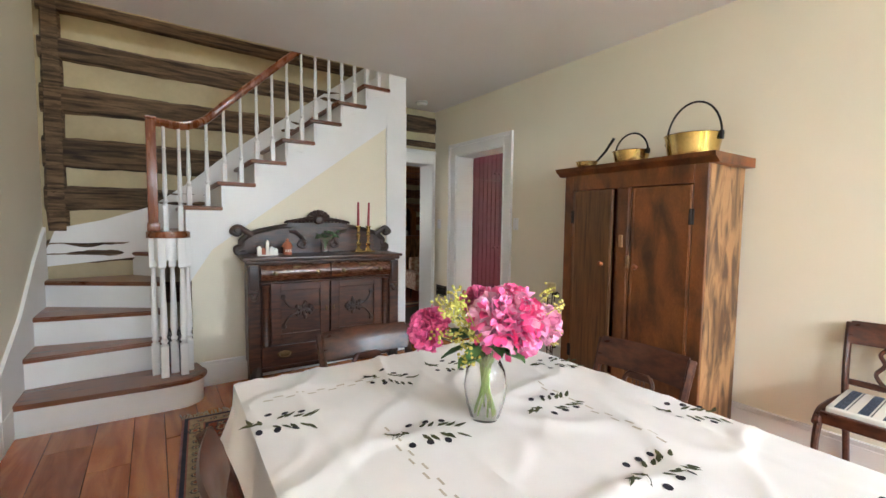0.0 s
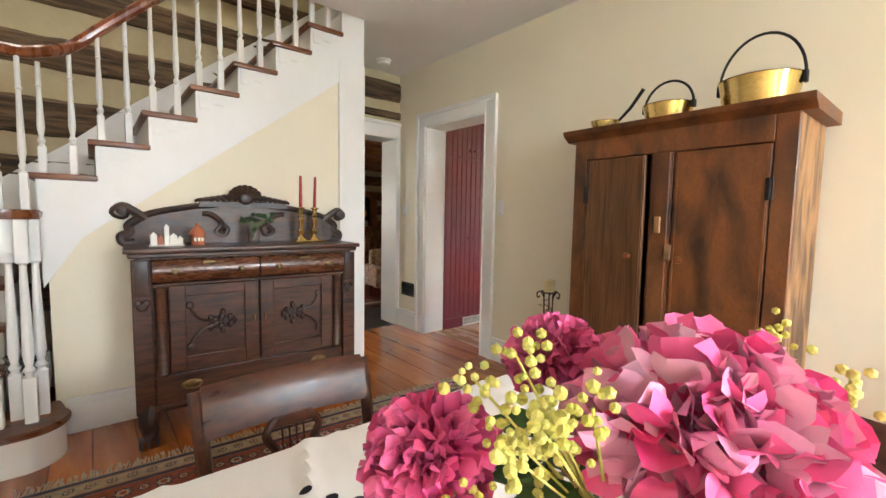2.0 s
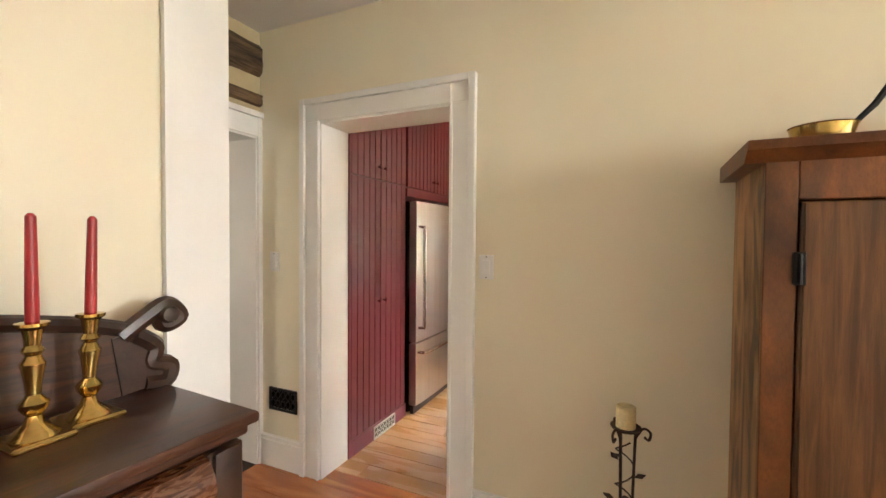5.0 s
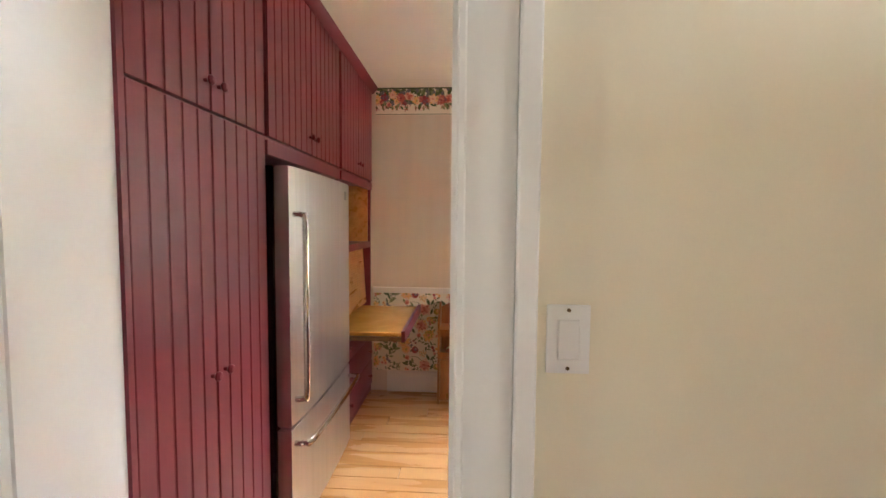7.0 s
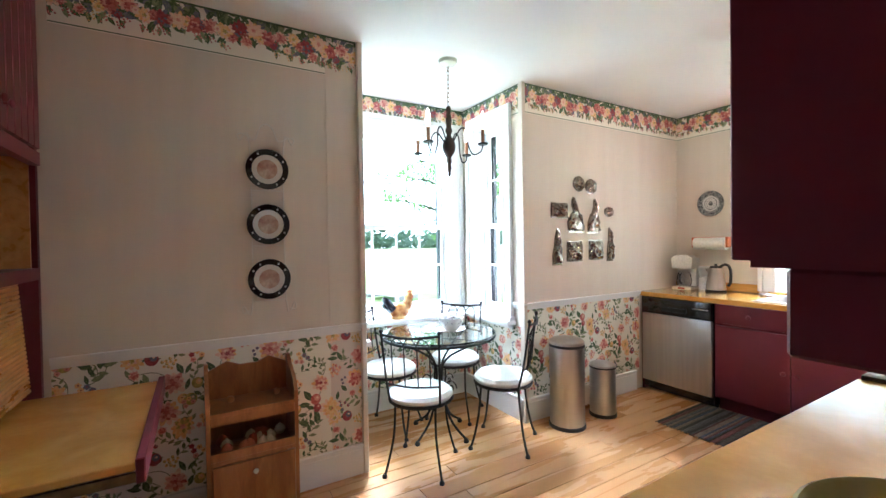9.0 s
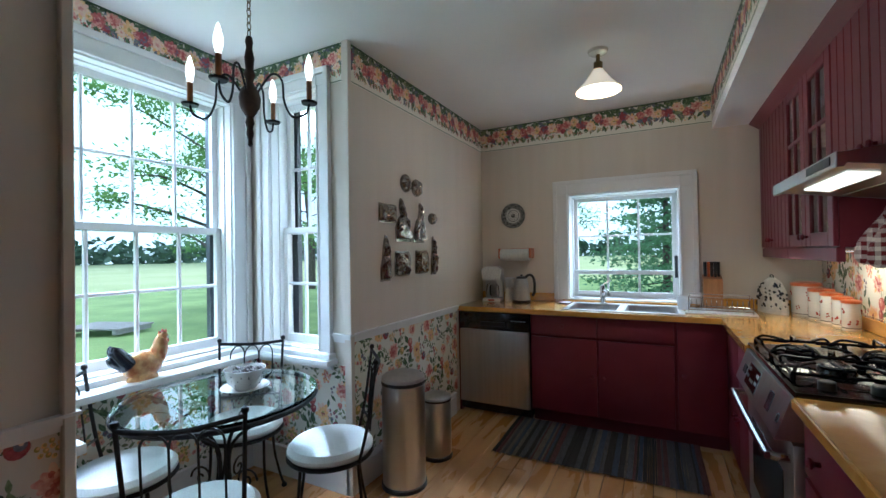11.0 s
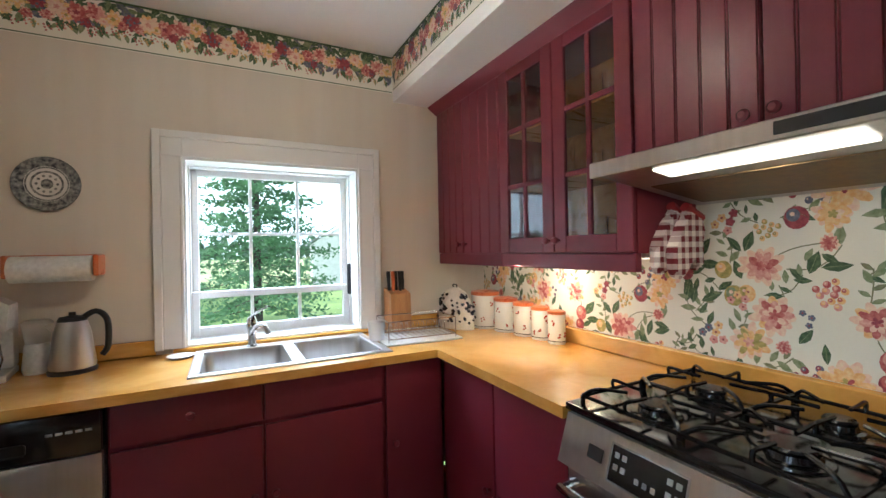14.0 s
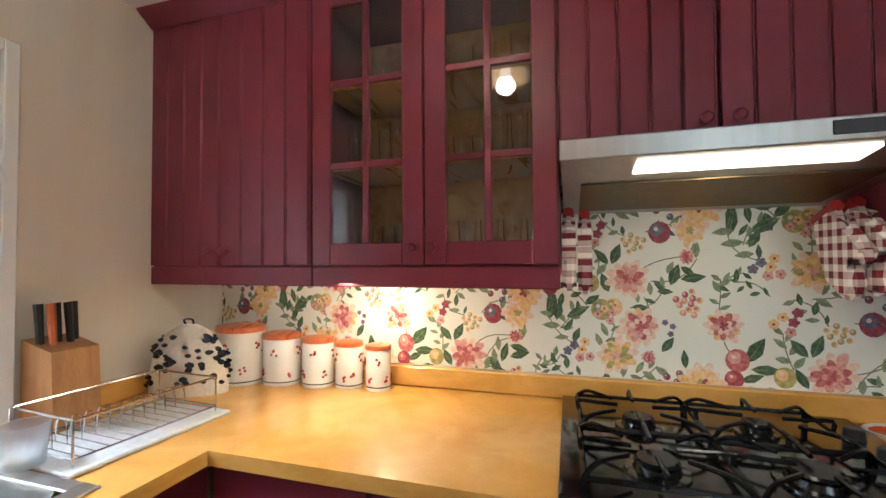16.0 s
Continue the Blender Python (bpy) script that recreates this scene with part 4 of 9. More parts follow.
    for a, b, c, d in ((dx0, dx0 + 0.075, 0.37, 0.845), (dx1 - 0.075, dx1, 0.37, 0.845), (dx0 + 0.075, dx1 - 0.075, 0.37, 0.445), (dx0 + 0.075, dx1 - 0.075, 0.785, 0.845)):
        box(bm, a, b, -0.012, 0.02, c, d, 0.003)
    door = part("door", bm, M["oak"], sb)
    part("panel", box(B(), dx0 + 0.075, dx1 - 0.075, 0.004, 0.02, 0.445, 0.785), M["oak"], door)
    bm = B()
    ox = dx1 - 0.095 if s > 0 else dx0 + 0.095
    for zz in (0.50, 0.73):
        tube(bm, curve([(ox, 0.0, zz), (ox - s * 0.015, -0.004, 0.615 + (zz - 0.615) * 0.65), (ox - s * 0.06, -0.006, 0.615 + (zz - 0.615) * 0.25), (ox - s * 0.17, -0.004, 0.625)], 5), 0.008, 6, 0.006)
        lathe(bm, [(0, 0.012), (0.016, 0.008), (0.02, 0)], (ox, 0.0, zz), 9, (0, -1, 0))
    for a, l in ((20, 0.06), (-20, 0.06), (70, 0.055), (-70, 0.055), (150, 0.05), (-150, 0.05), (0, 0.075)):
        cx, cz = ox - s * 0.145, 0.62
        for u in (0.5, 1.0):
            lathe(bm, [(0, 0.014), (0.010, 0.010), (0.016, 0)], (cx - s * math.cos(radians(a)) * l * u, 0.001, cz + math.sin(radians(a)) * l * u), 8, (0, -1, 0), (1.0, 1.5, 1))
    part("carving", bm, M["oak_carved"], door, "carved oak leaf spray")
    bm = lathe(B(), [(0, 0.012), (0.006, 0.01), (0.008, 0)], ((0.03 if s > 0 else -0.03), -0.012, 0.62), 8, (0, -1, 0), (1, 2.6, 1))
    part("latch", bm, M["antique"], door)
dr = part("drawer", box(B(), -W + 0.09, W - 0.09, -0.012, 0.02, 0.20, 0.355, 0.004), M["oak"], sb)
for px in (-0.36, 0.36):
    bm = B()
    lathe(bm, [(0, 0.004), (0.03, 0.003), (0.034, 0)], (px, -0.012, 0.29), 14, (0, -1, 0), (1.6, 0.8, 1))
    tube(bm, curve([(px - 0.04, -0.016, 0.295), (px - 0.03, -0.035, 0.275), (px + 0.03, -0.035, 0.275), (px + 0.04, -0.016, 0.295)], 4), 0.005, 6)
    part("pull", bm, M["antique"], dr, "antique brass drop pull")
part("rail", box(B(), -W, W, -0.016, 0.02, 0.165, 0.195, 0.006), M["oak"], sb)
part("rail", box(B(), -W + 0.088, W - 0.088, -0.02, 0.02, 0.848, 0.864, 0.004), M["oak"], sb)
# arched backboard with shell crest and end scrolls
arch = [(-0.52, 1.05)] + [(-0.52 + 1.04 * i / 16, 1.21 + 0.085 * math.sin(math.pi * i / 16) ** 0.8) for i in range(17)] + [(0.52, 1.05)]
back = part("backboard", plate(B(), arch, D - 0.05, D - 0.02, "y"), M["oak"], sb)
back.scale = (1.07, 1, 1)
bm = tube(B(), [(x, D - 0.045, z + 0.004) for x, z in arch[1:-1]], 0.02, 8)
part("arch_moulding", bm, M["oak_carved"], back)
for s in (-1, 1):
    bm = B()
    tube(bm, curve([(s * 0.50, D - 0.045, 1.20), (s * 0.55, D - 0.05, 1.24), (s * 0.60, D - 0.05, 1.27), (s * 0.635, D - 0.05, 1.235), (s * 0.60, D - 0.05, 1.215), (s * 0.59, D - 0.05, 1.24)], 5), 0.024, 8)
    tube(bm, curve([(s * 0.53, D - 0.045, 1.20), (s * 0.575, D - 0.045, 1.16), (s * 0.57, D - 0.045, 1.12), (s * 0.61, D - 0.045, 1.10), (s * 0.60, D - 0.045, 1.06), (s * 0.55, D - 0.045, 1.065)], 5), 0.024, 8)
    lathe(bm, [(0, 0.03), (0.02, 0.026), (0.03, 0)], (s * 0.60, D - 0.06, 1.245), 12, (0, -1, 0))
    plate(bm, [(s * 0.50, 1.05), (s * 0.60, 1.06), (s * 0.58, 1.12), (s * 0.57, 1.17), (s * 0.52, 1.21), (s * 0.48, 1.2)], D - 0.055, D - 0.02, "y")
    part("scroll", bm, M["oak_carved"], back, "carved oak end scroll")
    bm = B()
    tube(bm, curve([(s * 0.23, D - 0.06, 1.235), (s * 0.18, D - 0.065, 1.225), (s * 0.13, D - 0.065, 1.17), (s * 0.16, D - 0.065, 1.12), (s * 0.12, D - 0.065, 1.10), (s * 0.10, D - 0.065, 1.14), (s * 0.125, D - 0.065, 1.155)], 5), 0.016, 8)
    part("volute", bm, M["oak_carved"], back)
bm = B()
plate(bm, [(-0.25, 1.275), (0.25, 1.275), (0.24, 1.31), (-0.24, 1.31)], D - 0.075, D - 0.02, "y")
for s in (-1, 1):
    for i in range(6):
        tube(bm, curve([(s * (0.05 + i * 0.03), D - 0.06, 1.32), (s * (0.08 + i * 0.032), D - 0.07, 1.355 - i * 0.007), (s * (0.115 + i * 0.03), D - 0.06, 1.325 - i * 0.003)], 4), 0.015, 6, 0.008)
for i in range(9):
    a = radians(10 + i * 20)
    tube(bm, [(0, D - 0.065, 1.325), (0.055 * math.cos(a), D - 0.085, 1.33 + 0.055 * math.sin(a)), (0.095 * math.cos(a), D - 0.065, 1.33 + 0.085 * math.sin(a))], 0.011, 7, 0.018)
lathe(bm, [(0, 0.04), (0.03, 0.032), (0.042, 0)], (0, D - 0.07, 1.335), 12, (0, -1, 0))
part("shell_crest", bm, M["oak_carved"], back, "carved oak shell crest")


# ---- things on the sideboard ----



def on_sb(x, y):
    v = SBM @ Vector((x, y, 1.05))
    return (v.x, v.y, v.z)


cs = thing("candlestick", on_sb(0.33, 0.26), "turned brass candlestick holding a tall red candle", "candlestick", "pair of candlesticks")
bm = box(B(), -0.05, 0.05, -0.05, 0.05, 0, 0.012, 0.004)
part("base", bm, M["brass"], cs)
bm = lathe(B(), [(0.04, 0.012), (0.034, 0.02), (0.016, 0.035), (0.012, 0.05), (0.022, 0.065), (0.024, 0.075), (0.011, 0.09), (0.014, 0.12), (0.02, 0.15), (0.012, 0.165), (0.018, 0.175), (0.012, 0.185), (0.016, 0.215), (0.026, 0.222), (0.026, 0.228), (0.013, 0.23), (0, 0.23)], seg=16)
part("stem", bm, M["brass"], cs)
bm = lathe(B(), [(0.011, 0.228), (0.0105, 0.30), (0.0085, 0.43), (0.004, 0.436), (0, 0.437)], seg=12)
part("candle", bm, M["red_wax"], cs, "slim red taper candle")
copy_thing(cs, pose(*on_sb(0.43, 0.29), 0, 1.5, 0))
gl = thing("glass_tumbler", on_sb(0.02, 0.22), "clear tumbler holding green leaf sprigs", "vase")
part("tumbler", lathe(B(), [(0, 0.004), (0.026, 0.004), (0.036, 0.11), (0.038, 0.11), (0.030, 0), (0, 0)], seg=16), M["glass"], gl)
bm = B()
for i in range(16):
    a, l = rng.uniform(0, 6.28), rng.uniform(0.05, 0.11)
    p = Vector((math.cos(a) * l, math.sin(a) * l * 0.6, 0.13 + rng.uniform(0, 0.05)))
    tube(bm, curve([(0, 0, 0.03), (p.x * 0.3, p.y * 0.3, 0.11), p], 3), 0.0015, 4)
    for j in range(4):
        b = a + rng.uniform(-0.9, 0.9)
        q = p + Vector((math.cos(b) * 0.035, math.sin(b) * 0.03, rng.uniform(-0.02, 0.015)))
        s = Vector((-math.sin(b), math.cos(b), 0.3)) * 0.014
        mid = (p + q) / 2 + Vector((0, 0, 0.006))
        vs = [bm.verts.new(v) for v in (p, mid + s, q, mid - s)]
        bm.faces.new(vs)
part("sprigs", bm, M["foliage"], gl, "fresh green leaves")
vil = thing("model_village", on_sb(-0.45, 0.2), "small white and brown model of gabled houses", "ornament")
for i, (x, w, h, m) in enumerate(((-0.055, 0.03, 0.055, "enamel"), (-0.025, 0.028, 0.04, "terracotta"), (0.004, 0.022, 0.10, "enamel"), (0.035, 0.036, 0.05, "enamel"), (0.066, 0.026, 0.035, "enamel"))):
    bm = box(B(), x - w / 2, x + w / 2, -0.015, 0.015, 0.006, h)
    plate(bm, [(x - w / 2 - 0.002, h), (x + w / 2 + 0.002, h), (x, h + 0.02)], -0.017, 0.017, "y")
    part("house", bm, M[m], vil)
part("base", box(B(), -0.08, 0.085, -0.028, 0.028, 0, 0.006, 0.002), M["enamel"], vil)
cot = thing("clay_cottage", on_sb(-0.29, 0.22), "little red clay cottage candle house", "ornament")
part("wall", lathe(B(), [(0, 0), (0.034, 0), (0.036, 0.03), (0.032, 0.065), (0, 0.065)], seg=12), M["terracotta"], cot)
part("roof", lathe(B(), [(0.045, 0.06), (0.03, 0.09), (0.012, 0.105), (0.012, 0.125), (0, 0.125)], seg=12), M["terracotta"], cot)
bm = B()
for a in (-120, -90, -60):
    box(bm, 0.034 * math.cos(radians(a)) - 0.006, 0.034 * math.cos(radians(a)) + 0.006, 0.034 * math.sin(radians(a)) - 0.003, 0.034 * math.sin(radians(a)) + 0.003, 0.022, 0.042)
part("window", bm, M["enamel"], cot)

# ---- armoire ----
ar = thing("armoire", (-0.03, 1.675, 0), "tall rustic pine armoire, one door slightly ajar", "armoire", "", -91.5)
AW, AD, AH = 0.492, 0.44, 1.663
for a, b in ((-AW, -AW + 0.022), (AW - 0.022, AW)):
    part("side", box(B(), a, b, -AD + 0.022, 0, 0.0, AH - 0.03, 0.003), M["armoire_side"], ar, "worn two-tone pine side boards")
bm = box(B(), -AW + 0.022, AW - 0.022, -0.02, 0, 0.1, AH - 0.03)
box(bm, -AW + 0.022, AW - 0.022, -AD + 0.03, -0.02, 0.10, 0.12)
part("carcase", bm, M["armoire"], ar)
bm = B()
box(bm, -AW, -AW + 0.075, -AD, -AD + 0.022, 0, AH - 0.03, 0.003)
box(bm, AW - 0.075, AW, -AD, -AD + 0.022, 0, AH - 0.03, 0.003)
box(bm, -0.062, 0.04, -AD, -AD + 0.022, 0.10, AH - 0.14, 0.003)
box(bm, -0.05, 0.028, -AD - 0.006, -AD, 0.10, AH - 0.14, 0.003)
box(bm, -AW + 0.075, AW - 0.075, -AD, -AD + 0.022, AH - 0.14, AH - 0.03, 0.003)
part("face_frame", bm, M["armoire"], ar)
bm = plate(B(), [(-AW + 0.075, 0.13), (AW - 0.075, 0.13), (AW - 0.075, 0.03), (AW - 0.14, 0.06), (0, 0.075), (-AW + 0.14, 0.06), (-AW + 0.075, 0.03)], -AD, -AD + 0.022, "y")
part("apron", bm, M["armoire"], ar)
bm = plate(B(), [(-AD - 0.055, AH + 0.02), (0.0, AH + 0.02), (0.0, AH - 0.035), (-AD, AH - 0.035), (-AD - 0.018, AH - 0.02), (-AD - 0.045, AH - 0.004)], -AW - 0.05, AW + 0.05, "x")
part("cornice", bm, M["armoire"], ar, "moulded pine cornice")
for s in (-1, 1):
    x0, x1 = (-AW + 0.08, -0.085) if s < 0 else (0.045, AW - 0.08)
    hx = x0 if s < 0 else x1
    bm = box(B(), x0, x1, -AD + 0.0, -AD + 0.022, 0.135, AH - 0.145, 0.004)
    for xx in (x0 + 0.014, x1 - 0.014):
        box(bm, xx - 0.004, xx + 0.004, -AD - 0.004, -AD, 0.14, AH - 0.15)
    if s < 0:
        bmesh.ops.transform(bm, matrix=Matrix.Translation((hx, -AD, 0)) @ Matrix.Rotation(radians(-2.2), 4, "Z") @ Matrix.Translation((-hx, AD, 0)), verts=bm.verts)
    door = part("door", bm, M["armoire_door"] if s < 0 else M["armoire"], ar, "pine board door" + (", slightly ajar" if s < 0 else ""))
    kx = x1 - 0.06 if s < 0 else x0 + 0.05
    bm = lathe(B(), [(0.0, 0.035), (0.014, 0.03), (0.018, 0.02), (0.01, 0.008), (0.012, 0)], (kx, -AD - (0.02 if s < 0 else 0), 1.02), 14, (0, -1, 0))
    part("knob", bm, M["mahogany"], door, "turned wooden knob")
    for z in (0.36, 1.335):
        bm = box(B(), hx - 0.014, hx + 0.014, -AD - 0.008, -AD + 0.002, z - 0.045, z + 0.045, 0.002)
        lathe(bm, [(0.006, -0.04), (0.006, 0.04)], (hx, -AD - 0.008, z), 8)
        part("hinge", bm, M["iron"], door, "black iron hinge")
bm = box(B(), -0.028, 0.0, -AD - 0.02, -AD - 0.006, 1.14, 1.22, 0.004)
part("latch", bm, M["armoire_side"], ar, "worn wooden turn latch")
bm = box(B(), 0.028, 0.055, -AD - 0.022, -AD - 0.008, 1.01, 1.09, 0.004)
part("latch", bm, M["armoire_side"], ar, "worn wooden turn latch")


def pan(name, at, r, h, label, handle, rz=0.0):
    ob = thing(name, at, label, "pan", "brass pans on the armoire", rz)
    part("bowl", lathe(B(), [(0, 0.004), (r * 0.8, 0.004), (r * 0.985, h), (r * 1.03, h + 0.003), (r, h + 0.004), (r * 0.84, 0), (0, 0)], seg=36), M["brass"], ob)
    bm = B()
    if handle:
        tube(bm, [(r * 1.02 * math.cos(a), 0, h * 0.95 + handle * math.sin(a)) for a in (math.pi * i / 20 for i in range(21))], 0.006, 7)
        for s in (-1, 1):
            box(bm, s * r * 1.02 - 0.008, s * r * 1.02 + 0.008, -0.014, 0.014, h * 0.72, h + 0.012, 0.003)
        part("bail_handle", bm, M["iron"], ob, "dark iron bail handle")
    else:
        tube(bm, [(r * 0.9, 0, h), (r + 0.05, -0.0, h + 0.06), (r + 0.11, 0, h + 0.15)], 0.007, 7, 0.01)
        part("handle", bm, M["iron"], ob, "long dark iron handle")
    return ob


pan("preserving_pan", (-0.27, 1.385, 1.683), 0.155, 0.14, "large brass preserving pan with iron bail handle", 0.21, 88)
pan("preserving_pan", (-0.34, 1.74, 1.683), 0.115, 0.085, "medium brass preserving pan with iron bail handle", 0.125, 88)
pan("saucepan", (-0.40, 2.04, 1.683), 0.075, 0.042, "small brass saucepan with long iron handle", 0, -75)

# ---- candle stand ----
st = thing("candle_stand", (-0.17, 2.525, 0), "slender scrolled iron floor stand with a cream candle", "candle stand")
for i in range(3):
    a = radians(30 + 120 * i)
    c, s = math.cos(a), math.sin(a)
    bm = B()
    tube(bm, curve([(0.035 * c, 0.035 * s, 0.69), (0.028 * c, 0.028 * s, 0.40), (0.028 * c, 0.028 * s, 0.12), (0.06 * c, 0.06 * s, 0.055), (0.115 * c, 0.115 * s, 0.03), (0.135 * c, 0.135 * s, 0.05), (0.12 * c, 0.12 * s, 0.065)], 5), 0.0055, 6)
    tube(bm, curve([(0.035 * c, 0.035 * s, 0.66), (0.06 * c, 0.06 * s, 0.70), (0.085 * c, 0.085 * s, 0.69), (0.08 * c, 0.08 * s, 0.66), (0.065 * c, 0.065 * s, 0.67)], 4), 0.005, 6)
    part("leg", bm, M["rust_iron"], st)
part("pin", tube(B(), [(0, 0, 0.02), (0, 0, 0.12)], 0.006, 6), M["rust_iron"], st)
bm = B()
tube(bm, [(0.034 * math.cos(t * 0.55), 0.034 * math.sin(t * 0.55), 0.16 + t * 0.012) for t in range(42)], 0.003, 5)
for i in range(9):
    a, z = i * 1.9, 0.2 + i * 0.05
    p = Vector((0.036 * math.cos(a), 0.036 * math.sin(a), z))
    o, u = Vector((math.cos(a), math.sin(a), 0.2)) * 0.045, Vector((-math.sin(a), math.cos(a), 0)) * 0.016
    for e in (0, 0.003):
        bm.faces.new([bm.verts.new(v + Vector((0, 0, e))) for v in (p, p + o * 0.5 + u, p + o, p + o * 0.5 - u)])
part("vine", bm, M["rust_iron"], st)
part("drip_pan", lathe(B(), [(0, 0.69), (0.05, 0.69), (0.056, 0.70), (0.05, 0.698), (0, 0.698)], seg=16), M["rust_iron"], st)
part("candle", lathe(B(), [(0.036, 0.698), (0.036, 0.775), (0.03, 0.779), (0.012, 0.772), (0, 0.772)], seg=18), M["cream_wax"], st)


# ---- table, cloth, flowers ----
tb = thing("dining_table", (-2.225, 0.60, 0), "dark wooden dining table under a long cloth", "table", "", -1.5)
TW, TL = 0.56, 1.0
part("tabletop", box(B(), -TW, TW, -TL, TL, 0.715, 0.748, 0.006), M["chair_wood"], tb)
for sx in (-1, 1):
    for sy in (-1, 1):
        bm = lathe(B(), [(0.022, 0), (0.028, 0.05), (0.02, 0.12), (0.034, 0.4), (0.028, 0.5), (0.04, 0.53), (0.035, 0.6), (0.04, 0.715)], (sx * (TW - 0.09), sy * (TL - 0.12), 0), 12)
        part("leg", bm, M["chair_wood"], tb)


def cloth_z(u, v):
    """Height of the cloth on the tabletop: ironed folds, soft creases and slight puckers."""
    w = abs(noise.noise(Vector((u * 2.6 + v * 1.6, v * 2.2 - u * 2.2, 3.1))))
    w2 = abs(noise.noise(Vector((u * 5.2 - v * 3.0, v * 3.4 + u * 1.2, 9.4))))
    z = 0.7520 + 0.009 * max(0, 0.14 - w) / 0.14 + 0.005 * max(0, 0.12 - w2) / 0.12 + 0.003 * noise.noise(Vector((u * 7, v * 7, 8.0)))
    return max(0.7502, z + 0.004 * math.exp(-((math.fmod(abs(u + 0.2), 0.42) - 0.21) / 0.012) ** 2))


bm = B()
cols, rows_n = 120, 180
grid = []
for j in range(rows_n + 1):
    line = []
    for i in range(cols + 1):
        u, v = (i / cols * 2 - 1) * (TW + 0.27), (j / rows_n * 2 - 1) * (TL + 0.27)
        ox, oy = max(0, abs(u) - TW - 0.006), max(0, abs(v) - TL - 0.006)
        over = math.hypot(ox, oy)
        x, y, z = u, v, 0.7515
        if over > 0:
            x = math.copysign(min(abs(u), TW + 0.008) + 0.10 * ox + (0.03 * math.sin(v * 17) * min(1, ox * 5) if ox > 0 else 0), u)
            y = math.copysign(min(abs(v), TL + 0.008) + 0.10 * oy + (0.03 * math.sin(u * 19) * min(1, oy * 5) if oy > 0 else 0), v)
            z -= max(ox, oy) * 0.97
        else:
            z = cloth_z(u, v)
        line.append(bm.verts.new((x, y, z)))
    grid.append(line)
for a, b in zip(grid, grid[1:]):
    for i in range(cols):
        bm.faces.new((a[i], a[i + 1], b[i + 1], b[i]))
cloth = thing("tablecloth", (-2.225, 0.60, 0), "creased ivory tablecloth printed with olive sprigs", "tablecloth", "", -1.5)
sheet = part("cloth", bm, M["linen"], cloth)


def sprig(bm_leaf, bm_fruit, x, y, a, s):
    """A flat olive sprig of pointed leaves and round fruit."""
    def on(bm_x, pts, lift):
        bm_x.faces.new([bm_x.verts.new((p, q, cloth_z(p, q) + lift)) for p, q in pts])
    for k in (-1, 1):
        for i in range(7):
            d = (i - 2.8) * 0.019 * s
            px, py = x + math.cos(a) * d - math.sin(a) * 0.012 * s * k, y + math.sin(a) * d + math.cos(a) * 0.012 * s * k
            b = a + k * rng.uniform(0.45, 1.05) + (3.14 if i < 2 else 0)
            l, w = 0.040 * s * rng.uniform(0.8, 1.2), 0.0052 * s
            c, sn = math.cos(b), math.sin(b)
            on(bm_leaf, [(px + c * p - sn * q, py + sn * p + c * q) for p, q in ((0.006 * s, 0), (l * 0.35, w), (l * 0.7, w * 0.8), (l, 0), (l * 0.7, -w * 0.8), (l * 0.35, -w))], 0.0012)
            if i % 2:
                r, qx, qy = 0.0075 * s, px - math.sin(a) * 0.03 * s * k, py + math.cos(a) * 0.03 * s * k
                on(bm_fruit, [(qx + r * 1.25 * math.cos(t) * c - r * math.sin(t) * sn, qy + r * 1.25 * math.cos(t) * sn + r * math.sin(t) * c) for t in (j * math.pi / 4 for j in range(8))], 0.0016)


bl, bf, bs = B(), B(), B()
for i, (x, y) in enumerate(((-0.115, 0.785), (-0.20, 0.39), (0.21, 0.345), (0.50, 0.10), (-0.50, 0.64), (0.15, -0.01), (0.135, 0.775), (0.49, 0.585), (-0.46, 0.12), (-0.25, -0.25), (0.40, -0.35), (0.05, -0.6))):
    sprig(bl, bf, x, y, -0.75 + 0.35 * (i % 3), 1.15)
for i in range(5):
    for j in range(14):
        for (x, y, tx, ty) in ((-0.56 + i * 0.28, -0.95 + j * 0.032, 0, 1),) if i % 2 else ((-0.5 + j * 0.032, -0.8 + i * 0.4, 1, 0),):
            a, b = (0.006, 0.026) if ty else (0.026, 0.006)
            k = 0.008 * (1 if j % 2 else -1)
            x, y = (x + k, y + 1.0) if ty else (x, y + k)
            bs.faces.new([bs.verts.new((x + p * a / 2, y + q * b / 2, cloth_z(x + p * a / 2, y + q * b / 2) + 0.001)) for p, q in ((-1, -1), (1, -1), (1, 1), (-1, 1))])
part("leaf_print", bl, M["olive_leaf"], cloth, "printed olive leaves")
part("olive_print", bf, M["olive"], cloth, "printed black olives")
part("stitching", bs, M["stitch"], cloth, "drawn-thread stitching")

fv = thing("vase", (-2.23, 0.985, 0.756), "clear glass vase with cut stems in water", "vase")
part("vase_body", lathe(B(), [(0, 0.006), (0.035, 0.006), (0.05, 0.05), (0.056, 0.09), (0.05, 0.13), (0.036, 0.16), (0.042, 0.195), (0.045, 0.195), (0.039, 0.16), (0.053, 0.132), (0.06, 0.09), (0.053, 0.045), (0.04, 0), (0, 0)], seg=28), M["glass"], fv)
bm = B()
for i in range(11):
    a = i * 2.4
    tube(bm, [(0.03 * math.cos(a), 0.03 * math.sin(a), 0.012), (0.012 * math.cos(a + 2), 0.012 * math.sin(a + 2), 0.12), (0.03 * math.cos(a + 2.6), 0.03 * math.sin(a + 2.6), 0.22)], 0.003, 5)
fl = thing("bouquet", (-2.23, 0.985, 0.756), "bouquet of pink peonies with yellow-green florets and leaves", "flowers")
part("stems", bm, M["stem"], fl, "pale green cut stems")


